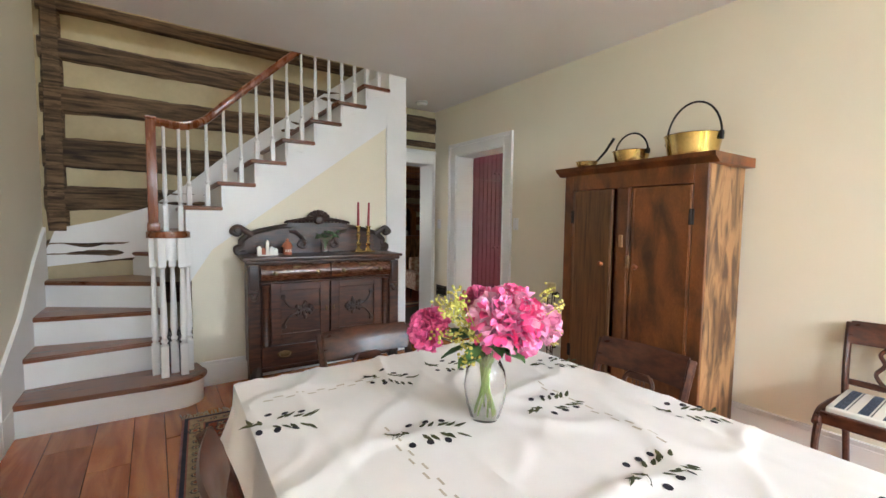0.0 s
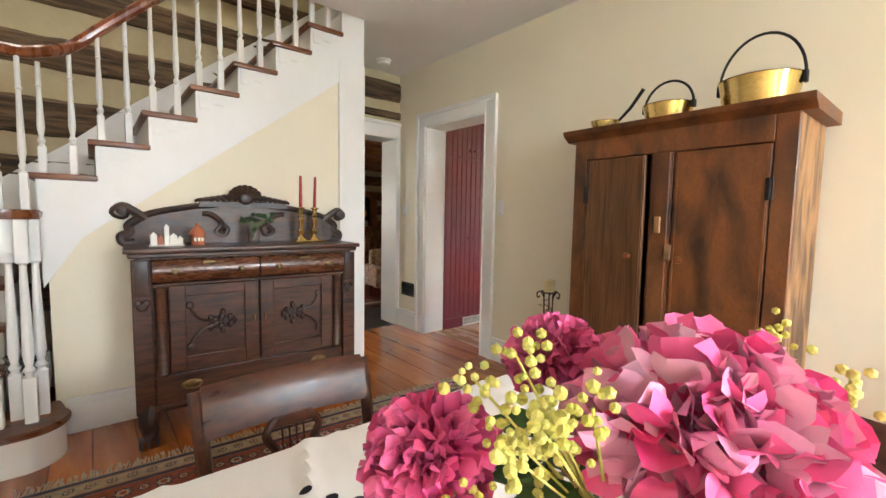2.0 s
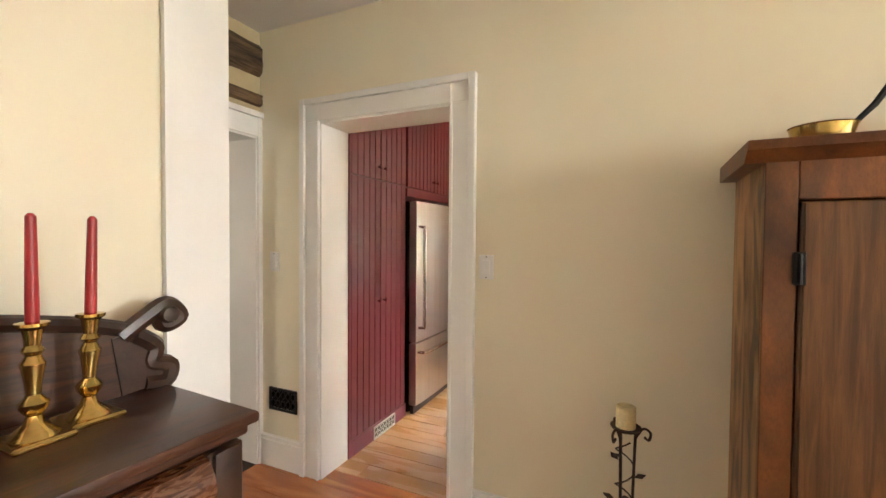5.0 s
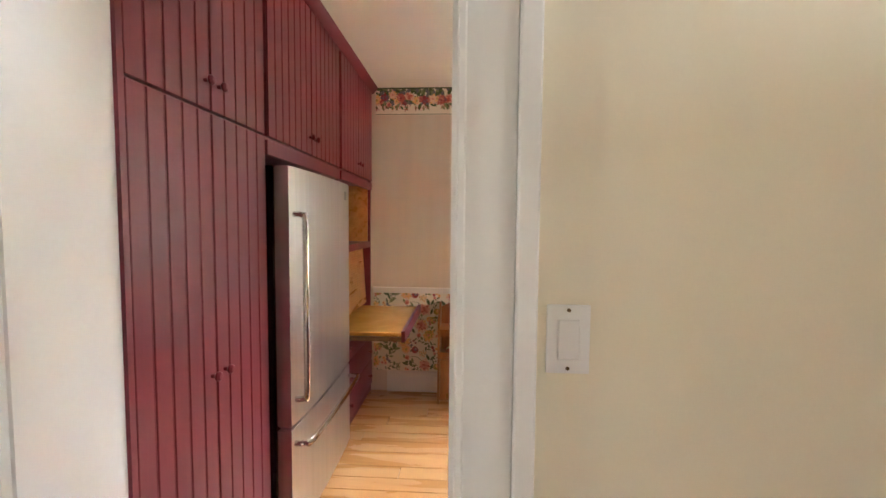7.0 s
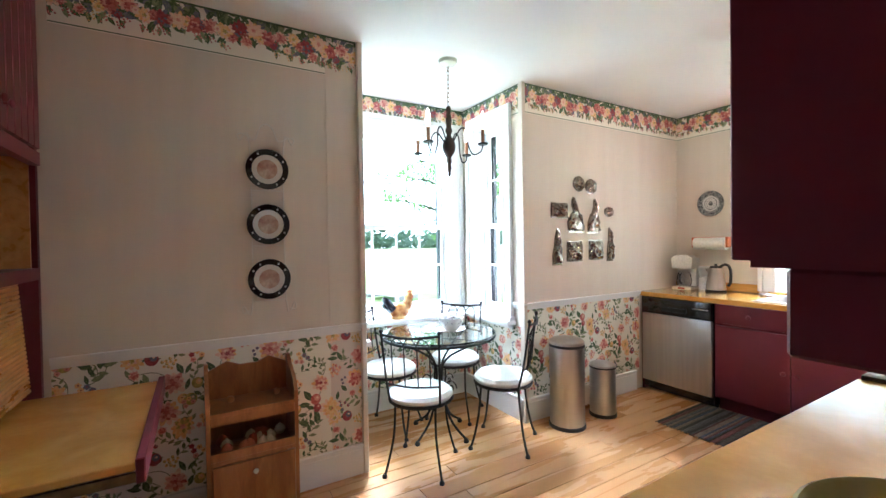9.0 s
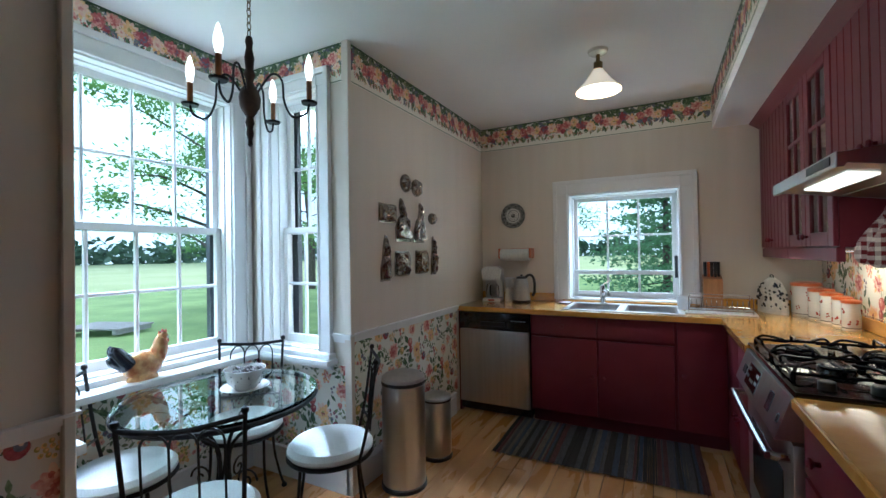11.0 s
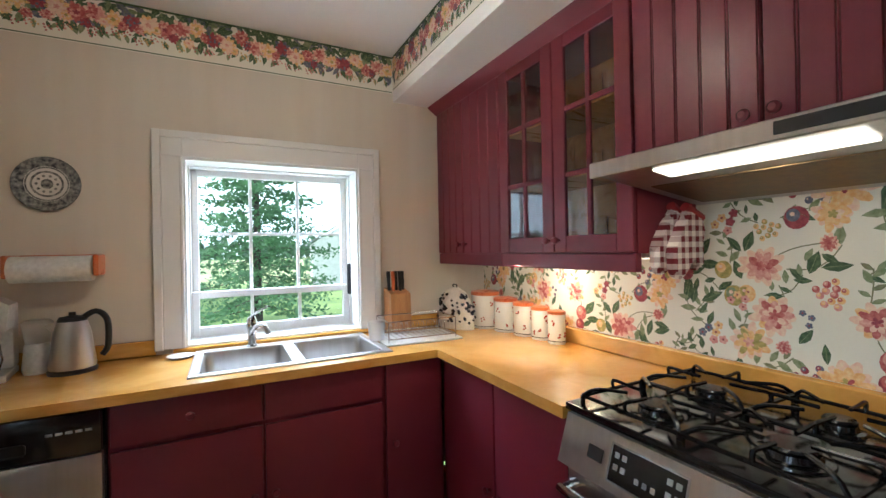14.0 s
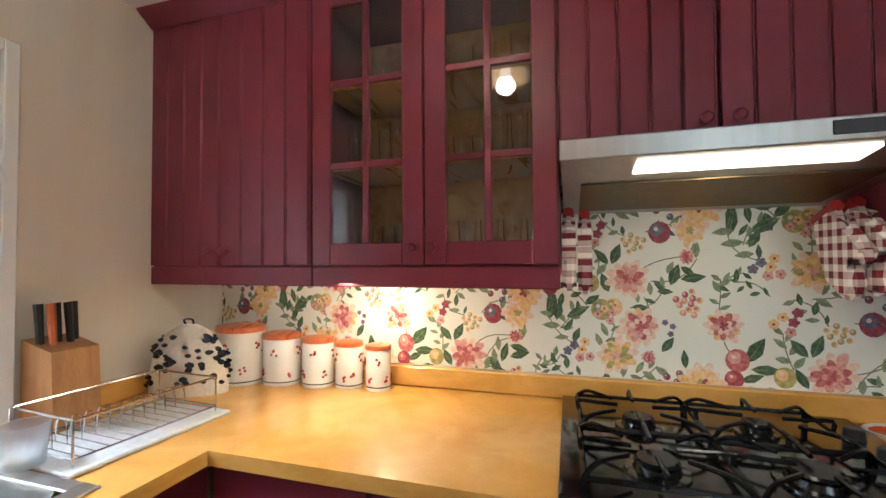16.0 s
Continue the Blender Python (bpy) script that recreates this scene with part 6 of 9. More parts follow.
bm = plate(B(), [(PF - 0.018, KCEIL - 0.05), (PF - 0.03, KCEIL - 0.045), (PF - 0.06, KCEIL - 0.012), (PF - 0.065, KCEIL - 0.001), (PF, KCEIL - 0.001), (PF, KCEIL - 0.05)], 0.243, 2.858, "x")
structure("cornice", bm, M["red"], "burgundy cornice moulding on the tall cupboards")

# refrigerator
fr = thing("refrigerator", (1.435, 4.06, 0), "stainless steel bottom-freezer refrigerator with bar handles", "refrigerator")
part("cabinet", box(B(), -0.44, 0.44, 0.06, 0.55, 0.02, 1.70, 0.004), M["black"], fr, "black cabinet body")
part("kick_grille", box(B(), -0.41, 0.41, 0.03, 0.06, 0.0, 0.075), M["black_plastic"], fr)


def fridge_door(name, z0, z1):
    bm = B()
    n, pts = 10, []
    for i in range(n + 1):
        u = -0.438 + 0.876 * i / n
        pts.append((u, -0.006 - 0.012 * (1 - (u / 0.438) ** 2)))
    plate(bm, pts + [(0.438, 0.055), (-0.438, 0.055)], z0, z1, "z")
    bmesh.ops.bevel(bm, geom=[e for e in bm.edges if abs(e.verts[0].co.z - e.verts[1].co.z) < 1e-5], offset=0.005, segments=2, affect="EDGES")
    return part(name, bm, M["steel"], fr, "brushed stainless door")


up, low = fridge_door("upper_door", 0.585, 1.70), fridge_door("freezer_drawer", 0.08, 0.575)
bm = tube(B(), curve([(-0.405, -0.012, 1.50), (-0.405, -0.052, 1.495), (-0.405, -0.062, 1.46), (-0.405, -0.062, 1.1), (-0.405, -0.062, 0.74), (-0.405, -0.052, 0.705), (-0.405, -0.012, 0.70)], 4), 0.013, 10)
part("handle", bm, M["chrome"], up, "tubular steel handle")
bm = tube(B(), curve([(-0.41, -0.010, 0.505), (-0.405, -0.055, 0.507), (-0.37, -0.075, 0.507), (0, -0.082, 0.507), (0.37, -0.075, 0.507), (0.405, -0.055, 0.507), (0.41, -0.01, 0.505)], 4), 0.013, 10)
part("handle", bm, M["chrome"], low, "tubular steel handle")
part("badge", box(B(), 0.33, 0.365, -0.013, -0.009, 1.60, 1.65), M["panel_grey"], up)

# ---- base cabinets and worktop ----


def base_unit(name, label, axis, u0, u1, plane, out, back, fronts, top=0.87):
    ob = thing(name, (0, 0, 0), label, "base cabinet", "burgundy base cabinets")
    bm = B()
    d0, d1 = sorted((plane, back))
    k0, k1 = sorted((plane - out * 0.07, back))
    f0, f1 = sorted((plane, plane - out * 0.02))
    for (a0, a1), lo, hi in (((d0, d1), 0.105, top), ((k0, k1), 0.0, 0.105), ((f0, f1), top, 0.871)):
        if axis == "x":
            box(bm, a0, a1, u0, u1, lo, hi)
        else:
            box(bm, u0, u1, a0, a1, lo, hi)
    part("carcase", bm, M["red"], ob)
    for kind, a, b, lo, hi, kn in fronts:
        d = flat_front(ob, kind, a, b, lo, hi, plane, axis, out)
        for ku, kz in kn:
            p = (plane + out * 0.018, ku, kz) if axis == "x" else (ku, plane + out * 0.018, kz)
            knob(d, *p, (out, 0, 0) if axis == "x" else (0, out, 0))
    return ob


SF = -0.045
base_unit("base_cabinet", "burgundy sink base with false drawers and two doors", "y", 1.19, 2.215, SF, 1, -0.625,
          [("drawer", 1.71, 2.205, 0.715, 0.865, [(1.96, 0.79)]), ("drawer", 1.20, 1.70, 0.715, 0.865, []),
           ("door", 1.71, 2.205, 0.12, 0.695, [(1.745, 0.42)]), ("door", 1.20, 1.70, 0.12, 0.695, [(1.665, 0.42)])], 0.70)
base_unit("corner_cabinet", "burgundy corner base cabinet", "y", 0.88, 1.19, SF, 1, -0.625, [("door", 0.895, 1.18, 0.12, 0.865, [(1.145, 0.50)])], 0.70)
SX = 0.88
base_unit("base_cabinet", "burgundy two-door base cabinet beside the range", "x", SF + 0.02, 0.855, SX, 1, 0.245,
          [("door", 0.03, 0.43, 0.12, 0.865, [(0.40, 0.42)]), ("door", 0.44, 0.845, 0.12, 0.865, [(0.47, 0.42)])])
base_unit("drawer_cabinet", "burgundy drawer cabinet beside the range", "x", 1.645, 2.30, SX, 1, 0.245,
          [("drawer", 1.655, 2.29, 0.69, 0.86, [(1.80, 0.775), (2.15, 0.775)]), ("drawer", 1.655, 2.29, 0.42, 0.675, [(1.80, 0.55), (2.15, 0.55)]), ("drawer", 1.655, 2.29, 0.12, 0.405, [(1.80, 0.27), (2.15, 0.27)])])
base_unit("base_cabinet", "burgundy base cabinet at the end of the worktop", "x", 2.30, 3.17, SX, 1, 0.245,
          [("door", 2.31, 2.73, 0.12, 0.86, [(2.69, 0.55)]), ("door", 2.74, 3.16, 0.12, 0.86, [(2.78, 0.55)])])
for s, pts in (("a", [(2.857, 0.0), (0.925, 0.0), (0.925, 0.855), (0.245, 0.855), (0.245, -0.628), (2.857, -0.628)]), ("b", [(0.245, 1.645), (0.925, 1.645), (0.925, 3.20), (0.245, 3.20)])):
    bm = B()
    if s == "a":
        # cut-out for the double sink
        for x0, x1, y0, y1 in ((1.955, 2.857, -0.628, 0.0), (0.925, 1.145, -0.628, 0.0), (1.145, 1.955, -0.628, -0.585), (1.145, 1.955, -0.09, 0.0), (0.245, 0.925, -0.628, 0.855)):
            box(bm, x0, x1, y0, y1, 0.872, 0.91)
        bmesh.ops.remove_doubles(bm, verts=bm.verts, dist=1e-5)
    else:
        plate(bm, pts, 0.872, 0.91, "z")
        bmesh.ops.bevel(bm, geom=bm.edges[:], offset=0.005, segments=2, affect="EDGES")
    single("worktop", bm, M["butcher"], "varnished honey maple worktop on the base cabinets", "worktop")
bm = box(B(), 0.244, 0.285, -0.628, 3.20, 0.912, 0.985, 0.004)
single("upstand", bm, M["butcher"], "maple upstand along the worktop", "upstand")
bm = box(B(), 2.14, 2.857, -0.628, -0.605, 0.912, 0.985, 0.004)
single("upstand", bm, M["butcher"], "maple upstand below the sink window", "upstand")
bm = box(B(), 0.29, 0.955, -0.628, -0.605, 0.912, 0.985, 0.004)
single("upstand", bm, M["butcher"], "maple upstand below the sink window", "upstand")
bm = box(B(), 1.0, 2.07, -0.80, -0.60, 0.912, 0.932, 0.004)
single("window_ledge", bm, M["butcher"], "maple ledge below the sink window", "ledge")

# dishwasher
dw = thing("dishwasher", (2.53, SF, 0), "stainless dishwasher with black control panel", "dishwasher")
part("body", box(B(), -0.31, 0.31, -0.55, 0.0, 0.03, 0.868), M["black"], dw)
part("door", box(B(), -0.305, 0.305, 0.0, 0.032, 0.095, 0.715, 0.006, 2), M["steel"], dw, "brushed stainless door")
part("control_panel", box(B(), -0.305, 0.305, 0.0, 0.036, 0.72, 0.865, 0.006, 2), M["black"], dw, "black control panel")
part("handle_recess", box(B(), -0.11, 0.11, 0.036, 0.04, 0.75, 0.79, 0.006), M["black_plastic"], dw)
for i in range(5):
    part("button", box(B(), -0.28 + i * 0.026, -0.262 + i * 0.026, 0.036, 0.0385, 0.80, 0.808), M["panel_grey"], dw)
part("filler_panel", box(B(), 0.308, 0.328, -0.55, 0.0, 0, 0.868), M["red"], dw)
part("kick_panel", box(B(), -0.305, 0.305, -0.08, -0.06, 0.0, 0.095), M["black_plastic"], dw)

# sink
sk = thing("sink", (1.55, -0.337, 0.91), "double-bowl stainless steel sink", "sink")
bm = B()
for a, b, c, d in ((-0.425, 0.425, 0.215, 0.262), (-0.425, 0.425, -0.262, -0.185), (-0.425, -0.385, -0.185, 0.215), (0.385, 0.425, -0.185, 0.215), (-0.03, 0.03, -0.185, 0.215)):
    box(bm, a, b, c, d, -0.002, 0.006, 0.003)
part("rim", bm, M["steel"], sk)
for x0, x1 in ((-0.385, -0.03), (0.03, 0.385)):
    bm, rings = B(), []
    for z, e in ((0.004, 0.0), (-0.01, 0.006), (-0.15, 0.012), (-0.17, 0.03)):
        a0, a1, b0, b1, r = x0 + e, x1 - e, -0.185 + e, 0.215 - e, 0.045
        ring = []
        for cx, cy, s in ((a1 - r, b1 - r, 0), (a0 + r, b1 - r, 90), (a0 + r, b0 + r, 180), (a1 - r, b0 + r, 270)):
            ring += [bm.verts.new((px, py, z)) for px, py in arc(cx, cy, r, s, s + 90, 5)]
        rings.append(ring)
    for lo, hi in zip(rings, rings[1:]):
        for i in range(len(lo)):
            j = (i + 1) % len(lo)
            bm.faces.new((lo[i], lo[j], hi[j], hi[i]))
    bm.faces.new(rings[-1])
    part("bowl", bm, M["steel"], sk)
    part("drain", lathe(B(), [(0.04, -0.168), (0.03, -0.166), (0.0, -0.169)], ((x0 + x1) / 2, 0.02, 0), 14), M["chrome"], sk)
fc = thing("faucet", (1.72, -0.555, 0.914), "chrome single-lever kitchen faucet", "faucet")
part("body", lathe(B(), [(0, 0), (0.03, 0), (0.03, 0.008), (0.022, 0.014), (0.021, 0.09), (0.025, 0.10), (0.025, 0.135), (0.018, 0.155), (0, 0.16)], seg=18), M["chrome"], fc)
part("spout", tube(B(), curve([(0, 0.015, 0.07), (-0.02, 0.07, 0.115), (-0.05, 0.13, 0.12), (-0.065, 0.165, 0.09)], 5), 0.013, 10), M["chrome"], fc)
part("lever", tube(B(), [(0, 0, 0.15), (-0.02, 0.02, 0.175), (-0.07, 0.05, 0.205)], 0.006, 8), M["chrome"], fc)

# ---- range ----
rg2 = thing("gas_range", (0.245, 1.25, 0), "stainless and black slide-in gas range", "range")
Y0, Y1 = -0.388, 0.388
part("body", box(B(), 0.02, 0.62, Y0, Y1, 0.05, 0.90), M["black"], rg2)
bm = box(B(), 0.03, 0.67, Y0 - 0.006, Y1 + 0.006, 0.902, 0.925, 0.006, 2)
part("cooktop", bm, M["black"], rg2, "black glossy enamel cooktop")
bm = plate(B(), [(0.62, 0.895), (0.675, 0.90), (0.72, 0.765), (0.62, 0.765)], Y0 + 0.012, Y1 - 0.012, "y")
panel = part("control_panel", bm, M["steel"], rg2, "slanted stainless control panel")
SL = Matrix.Translation((0.6975, 0, 0.8325)) @ Matrix.Rotation(radians(71.5), 4, "Y")


def on_panel(name, y0, y1, a0, a1, t, m, lab=""):
    bm = box(B(), a0, a1, y0, y1, 0.0, t, min(0.002, t / 3))
    bmesh.ops.transform(bm, matrix=SL, verts=bm.verts)
    part(name, bm, M[m], panel, lab)


on_panel("display", -0.20, 0.0, -0.045, 0.045, 0.003, "black", "black oven display")
on_panel("bezel", -0.206, 0.006, -0.05, 0.05, 0.0015, "panel_grey")
on_panel("switch", -0.275, -0.225, -0.018, 0.018, 0.006, "black_plastic")
on_panel("badge", 0.17, 0.225, -0.035, 0.035, 0.002, "black")
on_panel("indicator", 0.32, 0.345, 0.0, 0.03, 0.002, "black")
for i in range(4):
    on_panel("button", -0.19 + (i % 2) * 0.022, -0.175 + (i % 2) * 0.022, -0.03 + (i // 2) * 0.03, -0.015 + (i // 2) * 0.03, 0.0042, "panel_grey")
    on_panel("button", -0.045 + (i % 2) * 0.022, -0.03 + (i % 2) * 0.022, -0.03 + (i // 2) * 0.03, -0.015 + (i // 2) * 0.03, 0.0042, "panel_grey")
for i in range(3):
    on_panel("button", -0.125 + i * 0.022, -0.112 + i * 0.022, 0.008, 0.022, 0.0042, "panel_grey")
door = part("oven_door", box(B(), 0.62, 0.675, Y0 + 0.006, Y1 - 0.006, 0.22, 0.755, 0.006, 2), M["steel"], rg2, "stainless oven door")
part("oven_window", box(B(), 0.675, 0.678, Y0 + 0.13, Y1 - 0.13, 0.33, 0.62, 0.001), M["black"], door, "dark oven window")
bm = tube(B(), curve([(0.67, Y0 + 0.04, 0.70), (0.725, Y0 + 0.045, 0.70), (0.735, Y0 + 0.10, 0.70), (0.735, Y1 - 0.10, 0.70), (0.725, Y1 - 0.045, 0.70), (0.67, Y1 - 0.04, 0.70)], 4), 0.014, 10)
part("handle", bm, M["chrome"], door, "tubular steel handle")
for i in range(9):
    part("vent_slot", box(B(), 0.674, 0.6765, Y0 + 0.08 + i * 0.07, Y0 + 0.125 + i * 0.07, 0.738, 0.746), M["black"], door)
dr = part("warming_drawer", box(B(), 0.62, 0.67, Y0 + 0.006, Y1 - 0.006, 0.06, 0.21, 0.006, 2), M["steel"], rg2, "stainless bottom drawer")
bm = tube(B(), curve([(0.665, Y0 + 0.09, 0.165), (0.70, Y0 + 0.10, 0.165), (0.70, Y1 - 0.10, 0.165), (0.665, Y1 - 0.09, 0.165)], 4), 0.011, 8)
part("handle", bm, M["chrome"], dr, "tubular steel handle")
part("toe_kick", box(B(), 0.05, 0.58, Y0 + 0.01, Y1 - 0.01, 0, 0.05), M["black_plastic"], rg2)
for bx, by, r in ((0.27, -0.19, 0.04), (0.23, 0.10, 0.034), (0.525, -0.19, 0.045), (0.49, 0.11, 0.05)):
    bn = part("burner", lathe(B(), [(r * 1.5, 0.925), (r * 1.45, 0.931), (r * 1.1, 0.933), (r * 1.0, 0.946), (0, 0.946)], (bx, by, 0), 22), M["black"], rg2, "dark enamelled burner base")
    part("burner_cap", lathe(B(), [(r, 0.946), (r * 1.02, 0.953), (r * 0.9, 0.958), (0, 0.959)], (bx, by, 0), 22), M["cast"], bn, "black burner cap")
for gx0, gx1 in ((0.11, 0.375), (0.385, 0.645)):
    for gy0, gy1 in ((-0.345, -0.045), (-0.04, 0.26)):
        bm = B()
        cx, cy = (gx0 + gx1) / 2, (gy0 + gy1) / 2
        ring = [(gx0, gy0, 0.952), (gx1, gy0, 0.952), (gx1, gy1, 0.952), (gx0, gy1, 0.952)]
        for a, b in zip(ring, ring[1:] + ring[:1]):
            tube(bm, [a, b], 0.0055, 6)
        for p in ring:
            tube(bm, [p, (p[0], p[1], 0.926)], 0.008, 6)
            d = Vector((cx, cy, 0)) - Vector((p[0], p[1], 0))
            q = Vector((p[0], p[1], 0)) + d * 0.62
            tube(bm, curve([(p[0], p[1], 0.953), (p[0] + d.x * 0.2, p[1] + d.y * 0.2, 0.975), (q.x, q.y, 0.974)], 4), 0.0055, 6)
        for sx, sy in ((1, 0), (-1, 0), (0, 1), (0, -1)):
            p = Vector((cx + sx * (gx1 - gx0) / 2, cy + sy * (gy1 - gy0) / 2, 0.953))
            q = Vector((cx + sx * 0.045, cy + sy * 0.045, 0.974))
            tube(bm, curve([p, p + Vector((0, 0, 0.024)), (p + q) / 2 + Vector((0, 0, 0.012)), q], 3), 0.0055, 6)
        part("grate", bm, M["cast"], rg2, "black cast-iron pan support")
for i in range(4):
    part("burner_knob", lathe(B(), [(0.024, 0.926), (0.022, 0.95), (0.018, 0.953), (0, 0.953)], (0.20 + i * 0.125, 0.325, 0), 14), M["black_plastic"], rg2, "black burner knob")
sp = thing("spoon_rest", (0.36, 1.72, 0.91), "red and white pottery spoon rest", "spoon rest")
part("dish", lathe(B(), [(0, 0.004), (0.04, 0.004), (0.056, 0.016), (0.058, 0.015), (0.044, 0), (0, 0)], seg=22, scale=(1, 1.4, 1)), M["china"], sp)
part("glaze", lathe(B(), [(0, 0.0055), (0.04, 0.0055), (0.048, 0.011)], seg=22, scale=(1, 1.4, 1)), M["glaze_red"], sp)

# ---- wall cabinets ----
UX = 0.575


def wall_unit(name, label, y0, y1, z0, z1, valance=True):
    ob = thing(name, (0, 0, 0), label, "wall cabinet", "burgundy wall cabinets")
    part("carcase", box(B(), 0.245, UX, y0, y1, z0, z1), M["red"], ob)
    if valance:
        part("light_rail", box(B(), UX - 0.02, UX + 0.012, y0, y1, z0 - 0.065, z0, 0.003), M["red"], ob)
    return ob


U0, U1, UZ, UT = -0.625, 0.86, 1.37, 2.272
ob = wall_unit("wall_cabinet", "burgundy beadboard corner wall cabinet", U0, 0.075, UZ, UT)
d = bead_door(ob, U0 + 0.005, -0.30, UZ + 0.005, UT, UX, "x", 1, 4)
knob(d, UX + 0.018, -0.33, 1.425, (1, 0, 0))
d = bead_door(ob, -0.295, 0.07, UZ + 0.005, UT, UX, "x", 1, 4)
knob(d, UX + 0.018, -0.265, 1.425, (1, 0, 0))
# glazed cabinet, hollow, with shelves and glassware
gc = thing("glazed_cabinet", (0, 0, 0), "burgundy wall cabinet with two six-pane glass doors", "wall cabinet", "burgundy wall cabinets")
bm = B()
box(bm, 0.245, 0.256, 0.077, 0.86, UZ, UT)
box(bm, 0.256, UX, 0.077, 0.095, UZ, UT)
box(bm, 0.256, UX, 0.842, 0.86, UZ, UT)
box(bm, 0.256, UX, 0.095, 0.842, UZ, UZ + 0.02)
box(bm, 0.256, UX, 0.095, 0.842, UT - 0.02, UT)
part("carcase", bm, M["red"], gc)
bm = box(B(), 0.256, 0.259, 0.095, 0.842, UZ + 0.02, UT - 0.02)
part("back_panel", bm, M["maple"], gc, "warm wood back panel")
part("light_rail", box(B(), UX - 0.02, UX + 0.012, 0.077, 0.86, UZ - 0.065, UZ, 0.003), M["red"], gc)
for z in (1.685, 1.955):
    part("shelf", box(B(), 0.259, UX - 0.02, 0.095, 0.842, z, z + 0.018), M["maple"], gc, "pale wooden shelf")
for y0, y1, ky in ((0.08, 0.465, 0.437), (0.47, 0.857, 0.498)):
    bm = B()
    z0, z1, st = UZ + 0.005, UT, 0.068
    for a, b, lo, hi in ((y0, y0 + st, z0, z1), (y1 - st, y1, z0, z1), (y0 + st, y1 - st, z0, z0 + st), (y0 + st, y1 - st, z1 - 0.055, z1)):
        box(bm, UX, UX + 0.02, a, b, lo, hi, 0.003)
    d = part("door", bm, M["red"], gc, "six-pane glazed door")
    knob(d, UX + 0.02, ky, 1.425, (1, 0, 0))
    bm = B()
    box(bm, UX + 0.003, UX + 0.019, (y0 + y1) / 2 - 0.011, (y0 + y1) / 2 + 0.011, z0 + st, z1 - 0.055, 0.003)
    part("glazing_bar", bm, M["red"], d)
    for z in (1.693, 1.963):
        bm = box(B(), UX + 0.003, UX + 0.018, y0 + st, y1 - st, z - 0.011, z + 0.011, 0.003)
        part("glazing_bar", bm, M["red"], d)
    zs = (z0 + st, 1.693, 1.963, z1 - 0.055)
    for c in range(2):
        for k in range(3):
            a = y0 + st + (y1 - y0 - 2 * st) / 2 * c
            g = part("pane", box(B(), UX + 0.008, UX + 0.011, a, a + (y1 - y0 - 2 * st) / 2, zs[k], zs[k + 1]), M["glass"], d)
            g.visible_shadow = False
for i, (y, x, z, h, r) in enumerate([(0.13 + 0.07 * k, 0.40 + 0.05 * (k % 2), 1.39, 0.12, 0.028) for k in range(4)] + [(0.56 + 0.075 * k, 0.42, 1.39, 0.13, 0.03) for k in range(4)]
                                    + [(0.14 + 0.06 * k, 0.41 + 0.04 * (k % 2), 1.703, 0.16, 0.025) for k in range(5)] + [(0.54 + 0.065 * k, 0.41, 1.703, 0.10 if k < 2 else 0.17, 0.028) for k in range(5)]
                                    + [(0.25, 0.40, 1.973, 0.16, 0.06), (0.62, 0.40, 1.973, 0.14, 0.04), (0.74, 0.42, 1.973, 0.15, 0.03)]):
    t = thing("drinking_glass", (x, y, z), "clear drinking glass on the cabinet shelf", "glass", "glasses in the cabinet")
    part("glass_body", lathe(B(), [(0, 0.006), (r * 0.8, 0.006), (r, h), (r * 1.05, h), (r * 0.86, 0), (0, 0)], seg=14), M["glass"], t)
# cupboard over the range, and the long one beyond it
ov = wall_unit("wall_cabinet", "burgundy beadboard wall cabinet above the range hood", 0.862, 1.64, 1.685, UT, False)
d = bead_door(ov, 0.867, 1.247, 1.69, UT, UX, "x", 1, 5)
knob(d, UX + 0.018, 1.215, 1.735, (1, 0, 0))
d = bead_door(ov, 1.253, 1.635, 1.69, UT, UX, "x", 1, 5)
knob(d, UX + 0.018, 1.285, 1.735, (1, 0, 0))
ob = wall_unit("wall_cabinet", "burgundy beadboard wall cabinet near the doorway", 1.642, 3.20, UZ, UT, False)
part("light_rail", box(B(), UX - 0.05, UX - 0.02, 1.66, 3.16, UZ - 0.065, UZ, 0.003), M["red"], ob)
part("light_rail", box(B(), 0.25, UX - 0.02, 3.165, 3.195, UZ - 0.065, UZ, 0.003), M["red"], ob)
for i in range(4):
    y = 1.647 + i * 0.3885
    d = bead_door(ob, y, y + 0.3835, UZ + 0.005, UT, UX, "x", 1, 5)
    knob(d, UX + 0.018, y + (0.355 if i % 2 == 0 else 0.03), 1.425, (1, 0, 0))
bm = plate(B(), [(UX - 0.01, UT), (UX + 0.02, UT), (UX + 0.035, UT + 0.012), (UX + 0.075, UT + 0.04), (UX + 0.08, UT + 0.049), (UX - 0.01, UT + 0.049)], U0, 3.21, "y")
structure("cornice_wall_cabinets", bm, M["red"], "burgundy cornice moulding on the wall cabinets")
for y0, y1 in ((-0.45, -0.05), (0.15, 0.75)):
    ul = thing("cabinet_light", (0.36, (y0 + y1) / 2, UZ), "slim white light under the cabinet", "light")
    part("housing", box(B(), -0.03, 0.03, -(y1 - y0) / 2, (y1 - y0) / 2, -0.022, 0, 0.003), M["plastic"], ul)
    part("diffuser", box(B(), -0.024, 0.024, -(y1 - y0) / 2 + 0.01, (y1 - y0) / 2 - 0.01, -0.026, -0.0222), M["tube"], ul)

